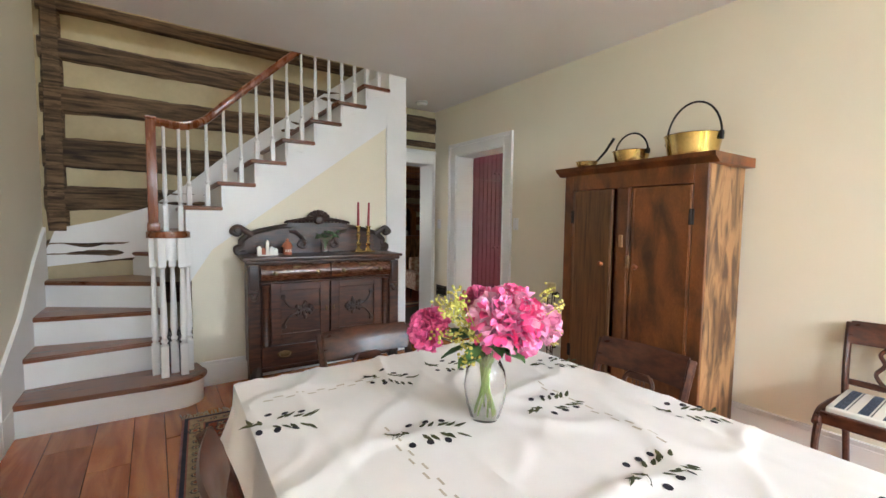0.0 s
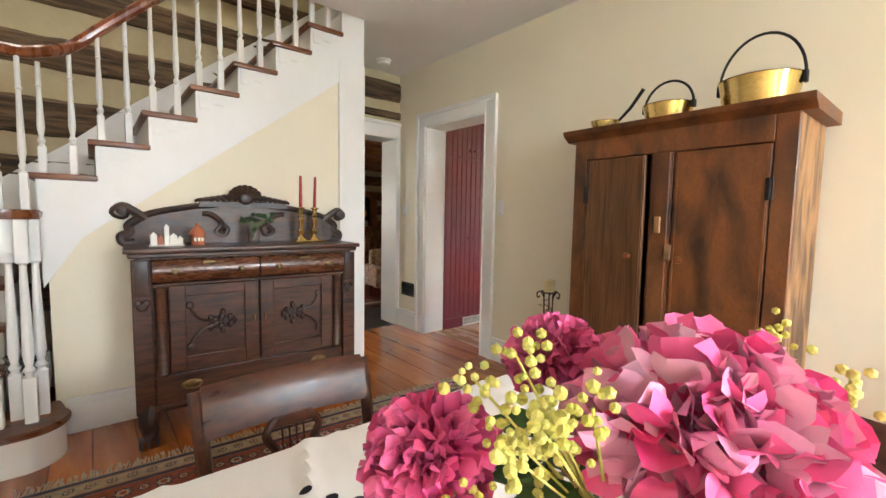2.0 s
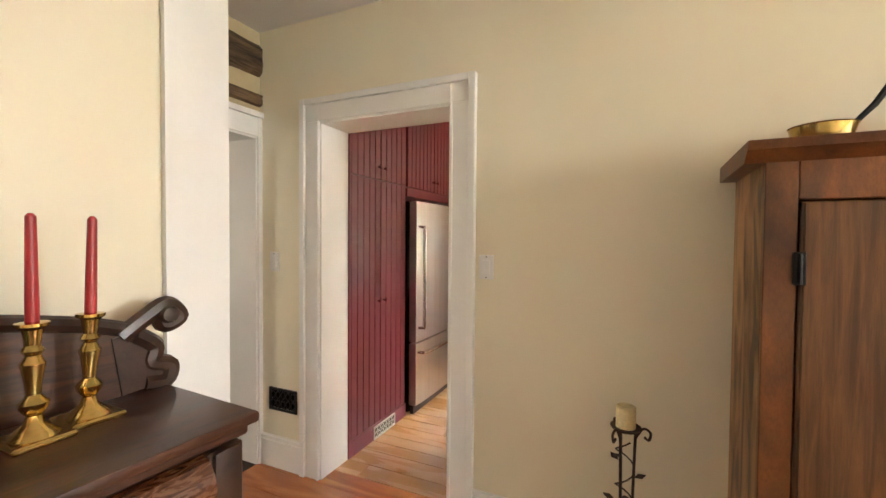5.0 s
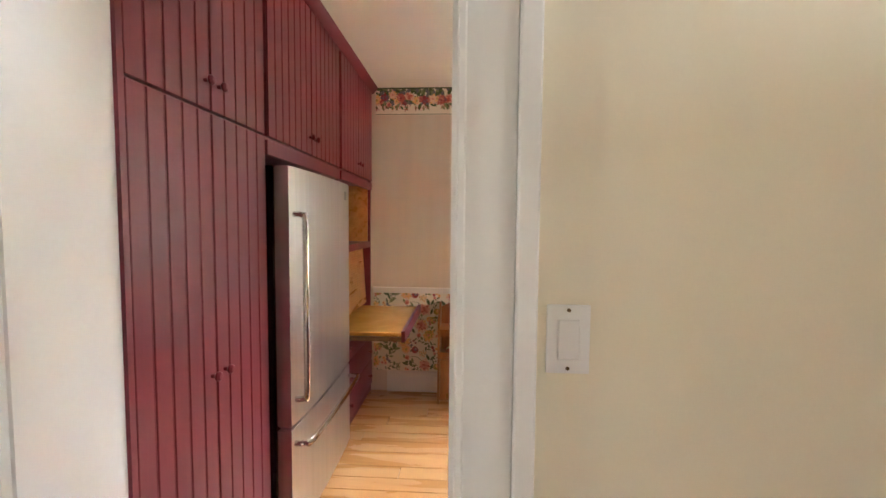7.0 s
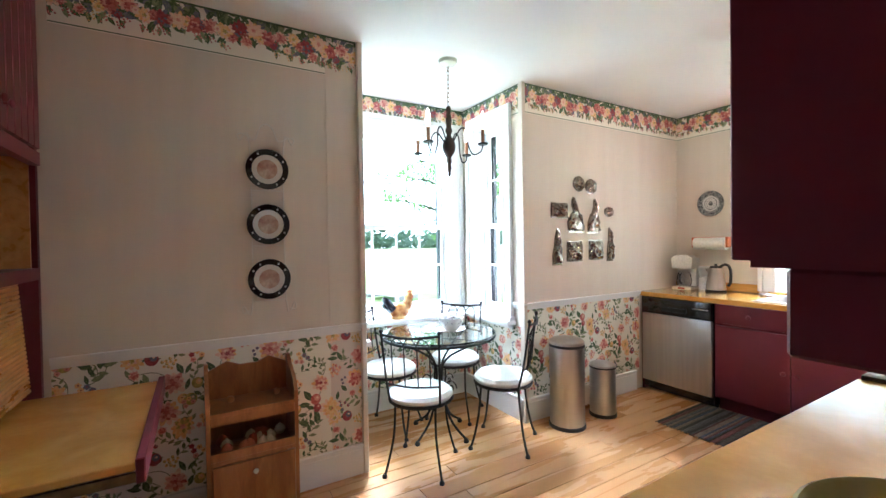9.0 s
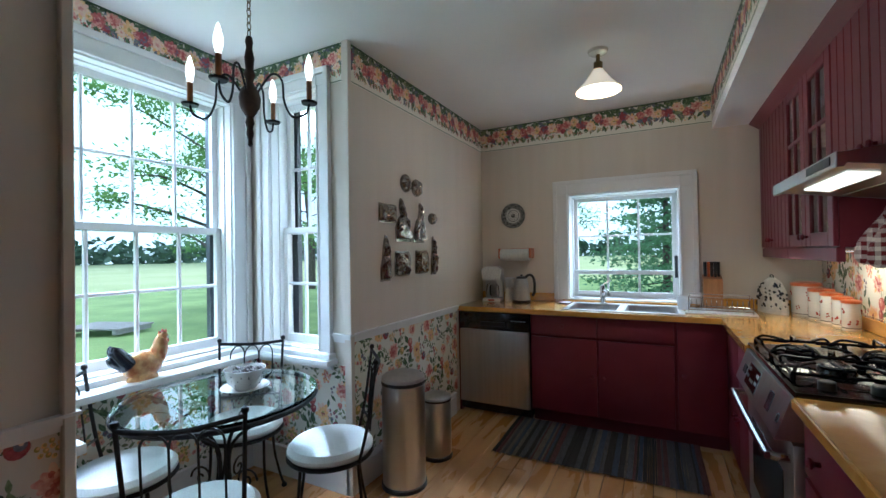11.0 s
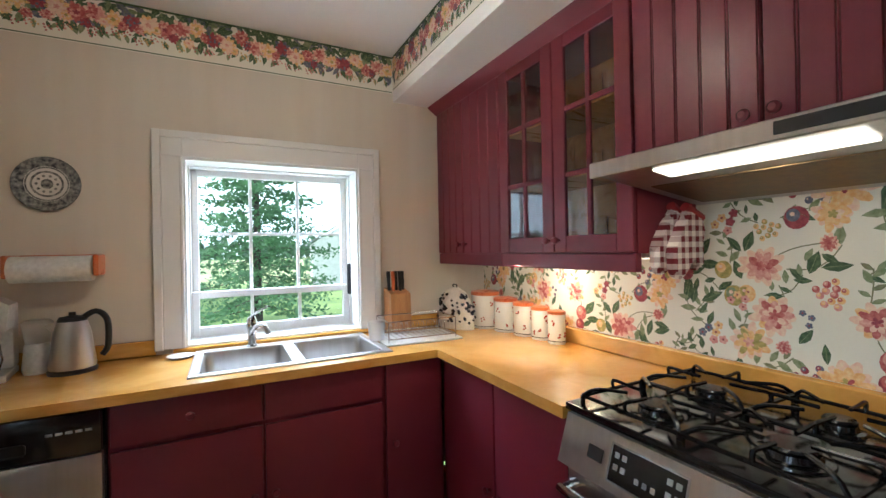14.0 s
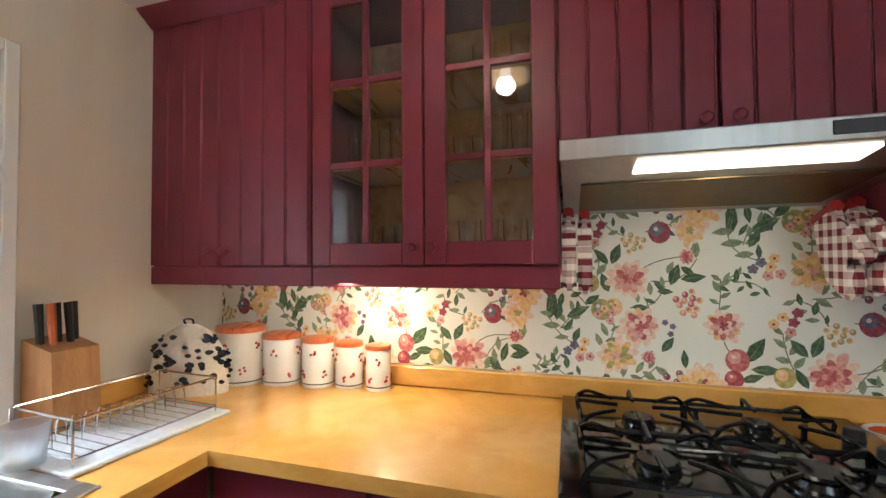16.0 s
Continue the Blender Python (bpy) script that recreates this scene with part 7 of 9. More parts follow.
# range hood
hd = thing("range_hood", (0, 0, 0), "stainless range hood with a lit diffuser", "range hood")
HY0, HY1 = 0.868, 1.638
bm = plate(B(), [(0.245, 1.683), (0.535, 1.683), (0.80, 1.655), (0.80, 1.612), (0.785, 1.612), (0.78, 1.622), (0.245, 1.545)], HY0, HY1, "y")
part("shell", bm, M["steel"], hd)
part("lip", box(B(), 0.798, 0.806, HY0 - 0.002, HY1 + 0.002, 1.61, 1.658, 0.003), M["steel"], hd)
part("control_strip", box(B(), 0.806, 0.809, 1.37, 1.60, 1.622, 1.65, 0.001), M["black_plastic"], hd)
bm = plate(B(), [(0.655, 1.605), (0.735, 1.6168), (0.735, 1.610), (0.655, 1.598)], HY0 + 0.17, HY1 - 0.15, "y")
part("diffuser", bm, M["tube"], hd, "glowing light diffuser")
bm = plate(B(), [(0.30, 1.552), (0.58, 1.592), (0.58, 1.589), (0.30, 1.549)], HY0 + 0.05, HY1 - 0.05, "y")
part("filter", bm, M["antique"], hd)


# oven mitts hanging from the cabinet ends
def mitt(at, rz, tilt, label):
    ob = thing("oven_mitt", at, label, "oven mitt", "gingham oven mitts", rz)
    out = [(-0.06, 0.02), (-0.064, -0.06), (-0.072, -0.13)] + arc(-0.004, -0.165, 0.066, 180, 355, 9, 0.075) + [(0.058, -0.125), (0.068, -0.118), (0.086, -0.15)] + arc(0.106, -0.15, 0.024, 190, 380, 5) + [(0.125, -0.10), (0.10, -0.055), (0.062, -0.03), (0.06, 0.02)]
    out = [(p * 0.74, q * 0.95) for p, q in out]
    bm = plate(B(), out, -0.02, 0.02, "y")
    bmesh.ops.bevel(bm, geom=[e for e in bm.edges if abs(e.verts[0].co.y - e.verts[1].co.y) < 1e-5], offset=0.013, segments=3, affect="EDGES")
    bmesh.ops.transform(bm, matrix=Matrix.Rotation(radians(tilt), 4, "Y"), verts=bm.verts)
    part("padding", bm, M["gingham"], ob)
    bm = tube(B(), [(v.x, v.y, v.z) for v in (Matrix.Rotation(radians(tilt), 4, "Y") @ Vector((x, -0.0, 0.02)) for x in (-0.047, -0.02, 0.02, 0.047))], 0.017, 8)
    part("cuff", bm, M["red_wax"], ob, "dark red binding")
    part("loop", tube(B(), [(-0.0, 0.0, 0.02), (0.0, 0, 0.05)], 0.003, 5), M["red_wax"], ob)
    return ob


mitt((0.40, 0.884, 1.495), 180, 30, "red gingham oven mitt hanging beside the hood")
mitt((0.39, 0.932, 1.49), 178, 24, "red gingham oven mitt hanging beside the hood")
mitt((0.39, 1.612, 1.495), 2, -30, "red gingham oven mitt hanging from the cabinet end")
mitt((0.38, 1.568, 1.49), 3, -24, "red gingham oven mitt hanging from the cabinet end")

# ---- worktop things ----
rngk = random.Random(8)


def canister(at, r, h, oval, label):
    ob = thing("canister", at, label, "canister", "row of canisters")
    s = (oval, 1.0, 1)
    part("body", lathe(B(), [(0, 0), (r * 0.97, 0), (r, 0.006), (r, h * 0.86), (r * 0.97, h * 0.88), (0, h * 0.88)], seg=24, scale=s), M["enamel"], ob)
    part("trim_line", lathe(B(), [(r * 1.003, 0.012), (r * 1.006, 0.014), (r * 1.003, 0.016)], seg=24, scale=s), M["glaze_blue"], ob)
    part("lid", lathe(B(), [(0, h * 0.88), (r * 1.04, h * 0.88), (r * 1.05, h * 0.92), (r * 1.02, h * 0.97), (r * 0.6, h), (0, h)], seg=24, scale=s), M["orange_wood"], ob, "orange wooden lid")
    bm = B()
    for i in range(9):
        a, z = i * 0.7 + at[1] * 9, h * (0.25 + 0.4 * (i % 2))
        for k in range(4):
            aa, zz = a + rngk.uniform(-0.14, 0.14), z + rngk.uniform(-0.014, 0.014)
            bmesh.ops.create_icosphere(bm, subdivisions=1, radius=0.0055, matrix=Matrix.Translation((r * oval * math.cos(aa), r * math.sin(aa), zz)))
    part("flower_print", bm, M["glaze_red"], ob, "small red flower sprigs")


for x, y, r, h in ((0.385, -0.385, 0.085, 0.20), (0.352, -0.215, 0.068, 0.175), (0.345, -0.055, 0.056, 0.165), (0.335, 0.075, 0.047, 0.155), (0.332, 0.195, 0.043, 0.148)):
    canister((x + 0.01, y, 0.91), r * 1.12, h * 1.14, 0.85, "white enamel canister with red flowers and orange lid")
cz = thing("tea_cosy", (0.565, -0.46, 0.91), "quilted tea cosy printed with dark roosters", "tea cosy", "", 20)
bm = lathe(B(), [(0, 0.0), (0.14, 0.0), (0.138, 0.07), (0.122, 0.155), (0.08, 0.22), (0.03, 0.248), (0, 0.25)], seg=24, scale=(0.45, 1.0, 1))
part("cover", bm, M["quilt"], cz)
part("loop", tube(B(), curve([(0, -0.01, 0.24), (0, -0.02, 0.265), (0, 0.01, 0.265), (0, 0.012, 0.24)], 3), 0.004, 5), M["glaze_blue"], cz)
bm = B()
for i in range(60):
    a, z = rngk.uniform(-1.5, 1.9), rngk.uniform(0.02, 0.21)
    rr = 0.14 * (1 - (z / 0.26) ** 4) + 0.003
    bmesh.ops.create_icosphere(bm, subdivisions=1, radius=rngk.uniform(0.008, 0.016), matrix=Matrix.Translation((rr * 0.45 * math.cos(a) + 0.001, rr * math.sin(a), z)) @ Matrix.Diagonal((0.25, 1.2, 0.8, 1)))
part("rooster_print", bm, M["glaze_blue"], cz, "dark rooster print")
kb = thing("knife_block", (0.92, -0.54, 0.91), "beech knife block filled with black-handled knives", "knife block")
bm = plate(B(), [(-0.07, 0), (0.07, 0), (0.055, 0.23), (-0.07, 0.26)], -0.062, 0.062, "x")
part("block", bm, M["block_wood"], kb)
for i in range(5):
    bm = tube(B(), [(-0.044 + i * 0.022, -0.02 + 0.016 * (i % 2), 0.23), (-0.044 + i * 0.022, -0.035 + 0.016 * (i % 2), 0.36)], 0.009, 7, 0.012)
    part("knife_handle", bm, M["black_plastic"] if i != 3 else M["orange_wood"], kb, "knife handle")
rk = thing("dish_rack", (0.87, -0.31, 0.91), "chrome wire dish rack on a white tray", "dish rack", "", -4)
rk.matrix_world = pose(0.90, -0.33, 0.91, 0, 0, -4) @ Matrix.Diagonal((0.86, 0.9, 0.9, 1))
part("tray", box(B(), -0.25, 0.25, -0.15, 0.19, 0.0, 0.012, 0.004), M["plastic"], rk, "white drip tray")
bm = B()
for z in (0.03, 0.13):
    tube(bm, [(-0.22, -0.13, z), (0.22, -0.13, z), (0.22, 0.15, z), (-0.22, 0.15, z)], 0.0035, 6, closed=True)
for i in range(12):
    x = -0.2 + i * 0.4 / 11
    tube(bm, [(x, -0.13, 0.03), (x, 0.15, 0.03)], 0.002, 5)
    tube(bm, curve([(x, -0.03, 0.03), (x, -0.025, 0.085), (x, 0.0, 0.095), (x, 0.02, 0.085), (x, 0.025, 0.03)], 3), 0.0022, 5)
for x, y in ((-0.22, -0.13), (0.22, -0.13), (0.22, 0.15), (-0.22, 0.15)):
    tube(bm, [(x, y, 0.013), (x, y, 0.13)], 0.0035, 6)
part("wires", bm, M["chrome"], rk)
part("cutlery_cup", lathe(B(), [(0.045, 0.014), (0.055, 0.12), (0.052, 0.12), (0.042, 0.018), (0, 0.018), (0, 0.014)], (0.26, 0.02, 0), 14), M["frost"], rk, "frosted cutlery cup")
cm = thing("coffee_maker", (2.70, -0.50, 0.91), "white drip coffee maker", "coffee maker", "", 188)
part("base", box(B(), -0.085, 0.085, -0.11, 0.11, 0.0, 0.03, 0.008, 2), M["plastic"], cm)
part("tower", box(B(), -0.085, 0.085, 0.02, 0.11, 0.03, 0.30, 0.012, 2), M["plastic"], cm)
part("filter_head", plate(B(), [(-0.085, 0.20), (0.085, 0.20), (0.095, 0.30), (0.06, 0.325), (-0.06, 0.325), (-0.095, 0.30)], -0.10, 0.02, "y"), M["plastic"], cm)
part("carafe", lathe(B(), [(0, 0.033), (0.055, 0.033), (0.066, 0.08), (0.058, 0.14), (0.045, 0.165), (0.043, 0.165), (0.06, 0.08), (0.05, 0.037), (0, 0.037)], (0, -0.04, 0), 18), M["glass"], cm, "glass carafe")
part("carafe_handle", tube(B(), curve([(0, -0.10, 0.15), (0, -0.135, 0.14), (0, -0.135, 0.08), (0, -0.105, 0.06)], 4), 0.008, 7), M["black_plastic"], cm)
part("power_light", box(B(), -0.03, 0.03, -0.112, -0.109, 0.008, 0.022), M["glaze_red"], cm)
gd = thing("coffee_grinder", (2.545, -0.53, 0.91), "white coffee grinder with a clear hopper", "grinder")
part("body", lathe(B(), [(0, 0), (0.045, 0), (0.05, 0.02), (0.042, 0.12), (0.038, 0.125), (0, 0.125)], seg=16), M["plastic"], gd)
part("hopper", lathe(B(), [(0.038, 0.126), (0.05, 0.20), (0.052, 0.21), (0.04, 0.222), (0, 0.224)], seg=16), M["frost"], gd)
kt = thing("kettle", (2.415, -0.47, 0.91), "brushed steel electric kettle with black handle", "kettle", "", 180)
part("base", lathe(B(), [(0, 0), (0.082, 0), (0.084, 0.012), (0.078, 0.018), (0, 0.018)], seg=22), M["black_plastic"], kt)
part("body", lathe(B(), [(0.078, 0.02), (0.08, 0.03), (0.062, 0.17), (0.05, 0.215), (0.0, 0.215)], seg=24), M["steel"], kt)
part("lid", lathe(B(), [(0.05, 0.215), (0.044, 0.232), (0.012, 0.238), (0.012, 0.252), (0, 0.254)], seg=20), M["black_plastic"], kt)
part("handle", tube(B(), curve([(0.035, 0, 0.225), (0.08, 0, 0.25), (0.118, 0, 0.21), (0.12, 0, 0.10), (0.10, 0, 0.06)], 4), 0.012, 8), M["black_plastic"], kt)
part("spout", plate(B(), [(-0.05, 0.16), (-0.085, 0.205), (-0.045, 0.215)], -0.02, 0.02, "y"), M["steel"], kt)
pt = thing("paper_towel", (2.49, -0.53, 1.345), "paper towel roll on a wooden wall holder", "paper towel")
part("roll", lathe(B(), [(0.016, -0.135), (0.055, -0.135), (0.056, -0.13), (0.056, 0.13), (0.055, 0.135), (0.016, 0.135)], seg=24, axis=(1, 0, 0)), M["plastic"], pt)
for s in (-1, 1):
    part("bracket", box(B(), s * 0.148 - 0.01, s * 0.148 + 0.01, -0.098, 0.03, -0.035, 0.06, 0.006), M["orange_wood"], pt, "orange wooden bracket")
part("back_bar", box(B(), -0.138, 0.138, -0.098, -0.083, 0.03, 0.06, 0.004), M["orange_wood"], pt)
so = thing("soap_dish", (2.03, -0.50, 0.91), "small white saucer beside the sink", "dish")
part("dish", lathe(B(), [(0, 0.003), (0.04, 0.003), (0.058, 0.012), (0.06, 0.011), (0.042, 0), (0, 0)], seg=20), M["china"], so)
gb = thing("mixing_bowl", (0.50, 2.83, 0.91), "dark blue flecked stoneware bowl on the worktop", "bowl")
part("bowl", lathe(B(), [(0, 0.006), (0.07, 0.006), (0.125, 0.05), (0.155, 0.095), (0.163, 0.095), (0.132, 0.045), (0.075, 0), (0, 0)], seg=36), M["flecked"], gb)
gb = thing("mixing_bowl", (0.50, 2.83, 0.932), "yellow glazed bowl with brown bands nested in another", "bowl")
part("bowl", lathe(B(), [(0, 0.006), (0.065, 0.006), (0.118, 0.045), (0.160, 0.105), (0.166, 0.108), (0.172, 0.104), (0.126, 0.042), (0.07, 0), (0, 0)], seg=36), M["yellow_glaze"], gb)
for q, w in ((0.132, 0.0665), (0.143, 0.0825)):
    part("band", lathe(B(), [(q - 0.0022, w - 0.0005), (q + 0.0010, w + 0.0045), (q + 0.0004, w + 0.0050), (q - 0.0028, w)], seg=36), M["glaze_band"], gb, "brown painted band")
wh = thing("window_latch", (1.155, -0.755, 1.22), "black sash lift on the window side", "latch")
part("strap", box(B(), -0.012, 0.012, -0.006, 0.006, -0.09, 0.10, 0.005), M["black_plastic"], wh)

# ---- wall decoration ----
wp = thing("wall_plate", (2.53, -0.628, 1.72), "round transfer-printed plate on the wall", "plate")
part("rim", lathe(B(), [(0.07, 0.012), (0.118, 0.02), (0.12, 0.018), (0.072, 0.004)], seg=32, axis=(0, 1, 0)), M["china_dark"], wp, "dark patterned rim")
part("well", lathe(B(), [(0, 0.011), (0.07, 0.0115), (0.078, 0.0135)], seg=32, axis=(0, 1, 0)), M["china"], wp)
bm = lathe(B(), [(0, 0.013), (0.022, 0.0125)], seg=12, axis=(0, 1, 0))
lathe(bm, [(0.05, 0.0125), (0.058, 0.0128)], seg=32, axis=(0, 1, 0))
for i in range(10):
    lathe(bm, [(0, 0.013), (0.006, 0.0124)], (0.036 * math.cos(i * 0.628), 0, 0.036 * math.sin(i * 0.628)), 6, (0, 1, 0))
part("centre_print", bm, M["china_dark"], wp)
for z in (1.80, 1.505, 1.21):
    p = thing("wall_plate", (2.845, 3.225, z), "dark-rimmed scenic plate in a wire wall rack", "plate", "plates in the rack", -90)
    part("rim", lathe(B(), [(0.076, 0.004), (0.106, 0.012), (0.108, 0.010), (0.078, 0.0)], seg=32, axis=(0, -1, 0)), M["black"], p, "black rim with white flecks")
    part("well", lathe(B(), [(0, 0.003), (0.06, 0.003), (0.078, 0.005)], seg=32, axis=(0, -1, 0)), M["china"], p)
    part("scene_print", lathe(B(), [(0, 0.0042), (0.052, 0.004)], seg=28, axis=(0, -1, 0)), M["tapestry"], p, "painted landscape centre")
    bm = B()
    for i in range(12):
        if i % 3:
            lathe(bm, [(0, 0.0115), (0.006, 0.0105)], (0.092 * math.cos(i * 0.5236), 0, 0.092 * math.sin(i * 0.5236)), 6, (0, -1, 0))
    part("rim_print", bm, M["china"], p)
rkp = thing("plate_rack", (2.853, 3.225, 1.505), "white scrolled wire plate rack on the wall", "plate rack", "", -90)
bm = B()
for s in (-1, 1):
    tube(bm, curve([(s * 0.10, -0.006, -0.46), (s * 0.13, -0.006, -0.47), (s * 0.13, -0.006, -0.43), (s * 0.085, -0.006, -0.42), (s * 0.085, -0.006, 0.42), (s * 0.13, -0.006, 0.44), (s * 0.14, -0.006, 0.47), (s * 0.11, -0.006, 0.475), (s * 0.06, -0.006, 0.45), (s * 0.03, -0.006, 0.52), (0, -0.006, 0.54)], 4), 0.004, 6)
for z in (-0.41, -0.115, 0.18):
    tube(bm, [(-0.085, -0.006, z), (-0.04, -0.022, z), (0.04, -0.022, z), (0.085, -0.006, z)], 0.003, 5)
part("wire", bm, M["enamel"], rkp)


def mould(y, z, outline, label, seed):
    """A domed tin mould hung on the wall x = 2.86; outline in (along, up)."""
    ob = new("chocolate_mould")
    bm = B()
    cx, cz = sum(p[0] for p in outline) / len(outline), sum(p[1] for p in outline) / len(outline)
    n = len(outline)
    outline = [(outline[i][0] * (1 - f) + outline[(i + 1) % n][0] * f, outline[i][1] * (1 - f) + outline[(i + 1) % n][1] * f) for i in range(n) for f in (0, 0.25, 0.5, 0.75)]
    rings = []
    for k, d in ((1.0, 0.0), (1.0, 0.006), (0.90, 0.007), (0.86, 0.020), (0.76, 0.026), (0.64, 0.030), (0.52, 0.032), (0.40, 0.034), (0.28, 0.035), (0.15, 0.036)):
        ring = []
        for u, w in outline:
            y1, z1 = cx + (u - cx) * k, cz + (w - cz) * k
            v = Vector((y1 * 34, z1 * 34, seed * 3.7))
            deep = 0.016 * noise.noise(v) + 0.008 * noise.noise(v * 2.3) if k < 0.87 else 0
            ring.append(bm.verts.new((-d - deep, y1, z1)))
        rings.append(ring)
    for lo, hi in zip(rings, rings[1:]):
        for i in range(len(outline)):
            j = (i + 1) % len(outline)
            bm.faces.new((lo[i], lo[j], hi[j], hi[i]))
    bm.faces.new(rings[-1])
    ob = single("chocolate_mould", bm, M["tin"], label, "mould", "tin moulds on the wall", (2.858, y, z))


blob = [(p, q) for p, q in arc(0, 0, 0.07, 0, 350, 13, 0.065)]
rect = [(-0.095, -0.085), (0.0, -0.09), (0.09, -0.085), (0.09, 0.0), (0.085, 0.085), (0.0, 0.08), (-0.09, 0.085), (-0.095, 0.0)]
slim = [(-0.055, -0.15), (0.05, -0.15), (0.05, -0.06), (0.03, 0.0), (0.022, 0.08), (0.0, 0.15), (-0.025, 0.14), (-0.03, 0.04), (-0.05, -0.04)]
bunny = [(-0.10, -0.15), (0.09, -0.15), (0.10, -0.06), (0.07, 0.0), (0.03, 0.03), (0.05, 0.08), (0.045, 0.13), (0.03, 0.15), (0.005, 0.14), (0.0, 0.08), (-0.02, 0.03), (-0.05, 0.01), (-0.09, -0.06)]


def flip(o):
    return [(-p, q) for p, q in o][::-1]


mould(0.80, 1.865, blob, "small dark tin lion-shaped mould on the wall", 1)
mould(0.655, 1.85, blob, "small dark tin mould on the wall", 2)
mould(1.03, 1.64, [(p * 1.05, q * 0.72) for p, q in rect], "oblong tin sheep mould on the wall", 3)
mould(0.84, 1.605, bunny, "tall tin rabbit mould on the wall", 4)
mould(0.625, 1.60, flip([(p * 0.8, q) for p, q in bunny]), "tall tin rabbit mould on the wall", 5)
mould(0.42, 1.64, [(p * 0.9, q * 0.7) for p, q in blob], "small tin bird mould on the wall", 6)
mould(1.06, 1.345, slim, "slim tin figure mould on the wall", 7)
mould(0.86, 1.305, rect, "square tin mould with seated figures on the wall", 8)
mould(0.60, 1.31, [(p * 0.95, q) for p, q in rect], "square tin mould with seated figures on the wall", 9)
mould(0.41, 1.355, flip([(p * 0.8, q) for p, q in slim]), "slim tin figure mould on the wall", 10)

# ---- ceiling lamps ----
pl = thing("ceiling_lamp", (1.592, 0.575, KCEIL), "small ceiling lamp with a white glass cone shade", "ceiling lamp")
part("canopy", lathe(B(), [(0, 0), (0.06, 0), (0.055, -0.018), (0.02, -0.028), (0, -0.028)], seg=20), M["enamel"], pl)
part("socket", lathe(B(), [(0.012, -0.028), (0.012, -0.07), (0.026, -0.075), (0.026, -0.125), (0.02, -0.13), (0, -0.13)], seg=16), M["antique"], pl, "dark brass socket")
part("shade", lathe(B(), [(0.03, -0.12), (0.038, -0.135), (0.085, -0.20), (0.13, -0.245), (0.132, -0.252), (0.126, -0.247), (0.08, -0.20), (0.034, -0.138)], seg=28), M["opal"], pl, "lit frosted glass cone shade")
part("bulb", lathe(B(), [(0, -0.255), (0.02, -0.248), (0.03, -0.225), (0.024, -0.19), (0.014, -0.16), (0.012, -0.13)], seg=16), M["bulb"], pl)
lamp("ceiling_lamp_light", "POINT", pose(1.592, 0.575, KCEIL - 0.29), 13.0, (1.0, 0.80, 0.55), 0.05)
lamp("range_hood_light", "AREA", look((0.68, 1.25, 1.588), (0.60, 1.25, 0.9)), 2.5, (1.0, 0.82, 0.55), 0.10, 0.5)
lamp("cabinet_light_low", "AREA", look((0.38, 0.2, 1.335), (0.34, 0.2, 0.9)), 7.0, (1.0, 0.80, 0.48), 0.05, 0.9)

chd = thing("chandelier", (2.80, 2.10, KCEIL), "dark turned chandelier with four candle bulbs", "chandelier")
chd.matrix_world = pose(2.80, 2.10, KCEIL) @ Matrix.Diagonal((1, 1, 1.16, 1))
part("canopy", lathe(B(), [(0, 0), (0.062, 0), (0.058, -0.02), (0.02, -0.035), (0, -0.035)], seg=20), M["enamel"], chd, "cream ceiling canopy")
bm = B()
z = -0.035
for i in range(9):
    a = (i % 2) * math.pi / 2
    tube(bm, [(0.009 * math.cos(t) * math.cos(a), 0.009 * math.cos(t) * math.sin(a), z - 0.0125 + 0.0165 * math.sin(t)) for t in (k * math.pi / 4 for k in range(8))], 0.0022, 5, closed=True)
    z -= 0.025
part("chain", bm, M["antique"], chd)
part("turned_stem", lathe(B(), [(0, -0.26), (0.012, -0.262), (0.016, -0.28), (0.012, -0.30), (0.02, -0.34), (0.016, -0.38), (0.024, -0.40), (0.014, -0.425), (0.02, -0.44), (0.034, -0.455), (0.044, -0.485), (0.04, -0.515), (0.026, -0.54), (0.013, -0.555), (0.018, -0.575), (0.012, -0.595), (0.015, -0.615), (0.008, -0.64), (0.01, -0.655), (0, -0.665)], seg=18), M["rust_iron"], chd, "turned dark wooden stem")
for i in range(4):
    a = radians(28 + 90 * i)
    c, s = math.cos(a), math.sin(a)
    arm = part("arm", tube(B(), curve([(0.03 * c, 0.03 * s, -0.47), (0.09 * c, 0.09 * s, -0.40), (0.135 * c, 0.135 * s, -0.42), (0.145 * c, 0.145 * s, -0.50), (0.18 * c, 0.18 * s, -0.555), (0.235 * c, 0.235 * s, -0.545), (0.25 * c, 0.25 * s, -0.51)], 5), 0.0045, 7), M["iron"], chd)
    part("drip_cup", lathe(B(), [(0, -0.51), (0.03, -0.51), (0.034, -0.502), (0.012, -0.50), (0, -0.50)], (0.25 * c, 0.25 * s, 0), 14), M["iron"], arm)
    part("candle_sleeve", lathe(B(), [(0.011, -0.50), (0.011, -0.425), (0, -0.425)], (0.25 * c, 0.25 * s, 0), 12), M["crate"], arm)
    part("flame_bulb", lathe(B(), [(0.009, -0.425), (0.0165, -0.395), (0.0155, -0.37), (0.007, -0.338), (0, -0.325)], (0.25 * c, 0.25 * s, 0), 14), M["bulb"], arm, "lit flame-shaped bulb")

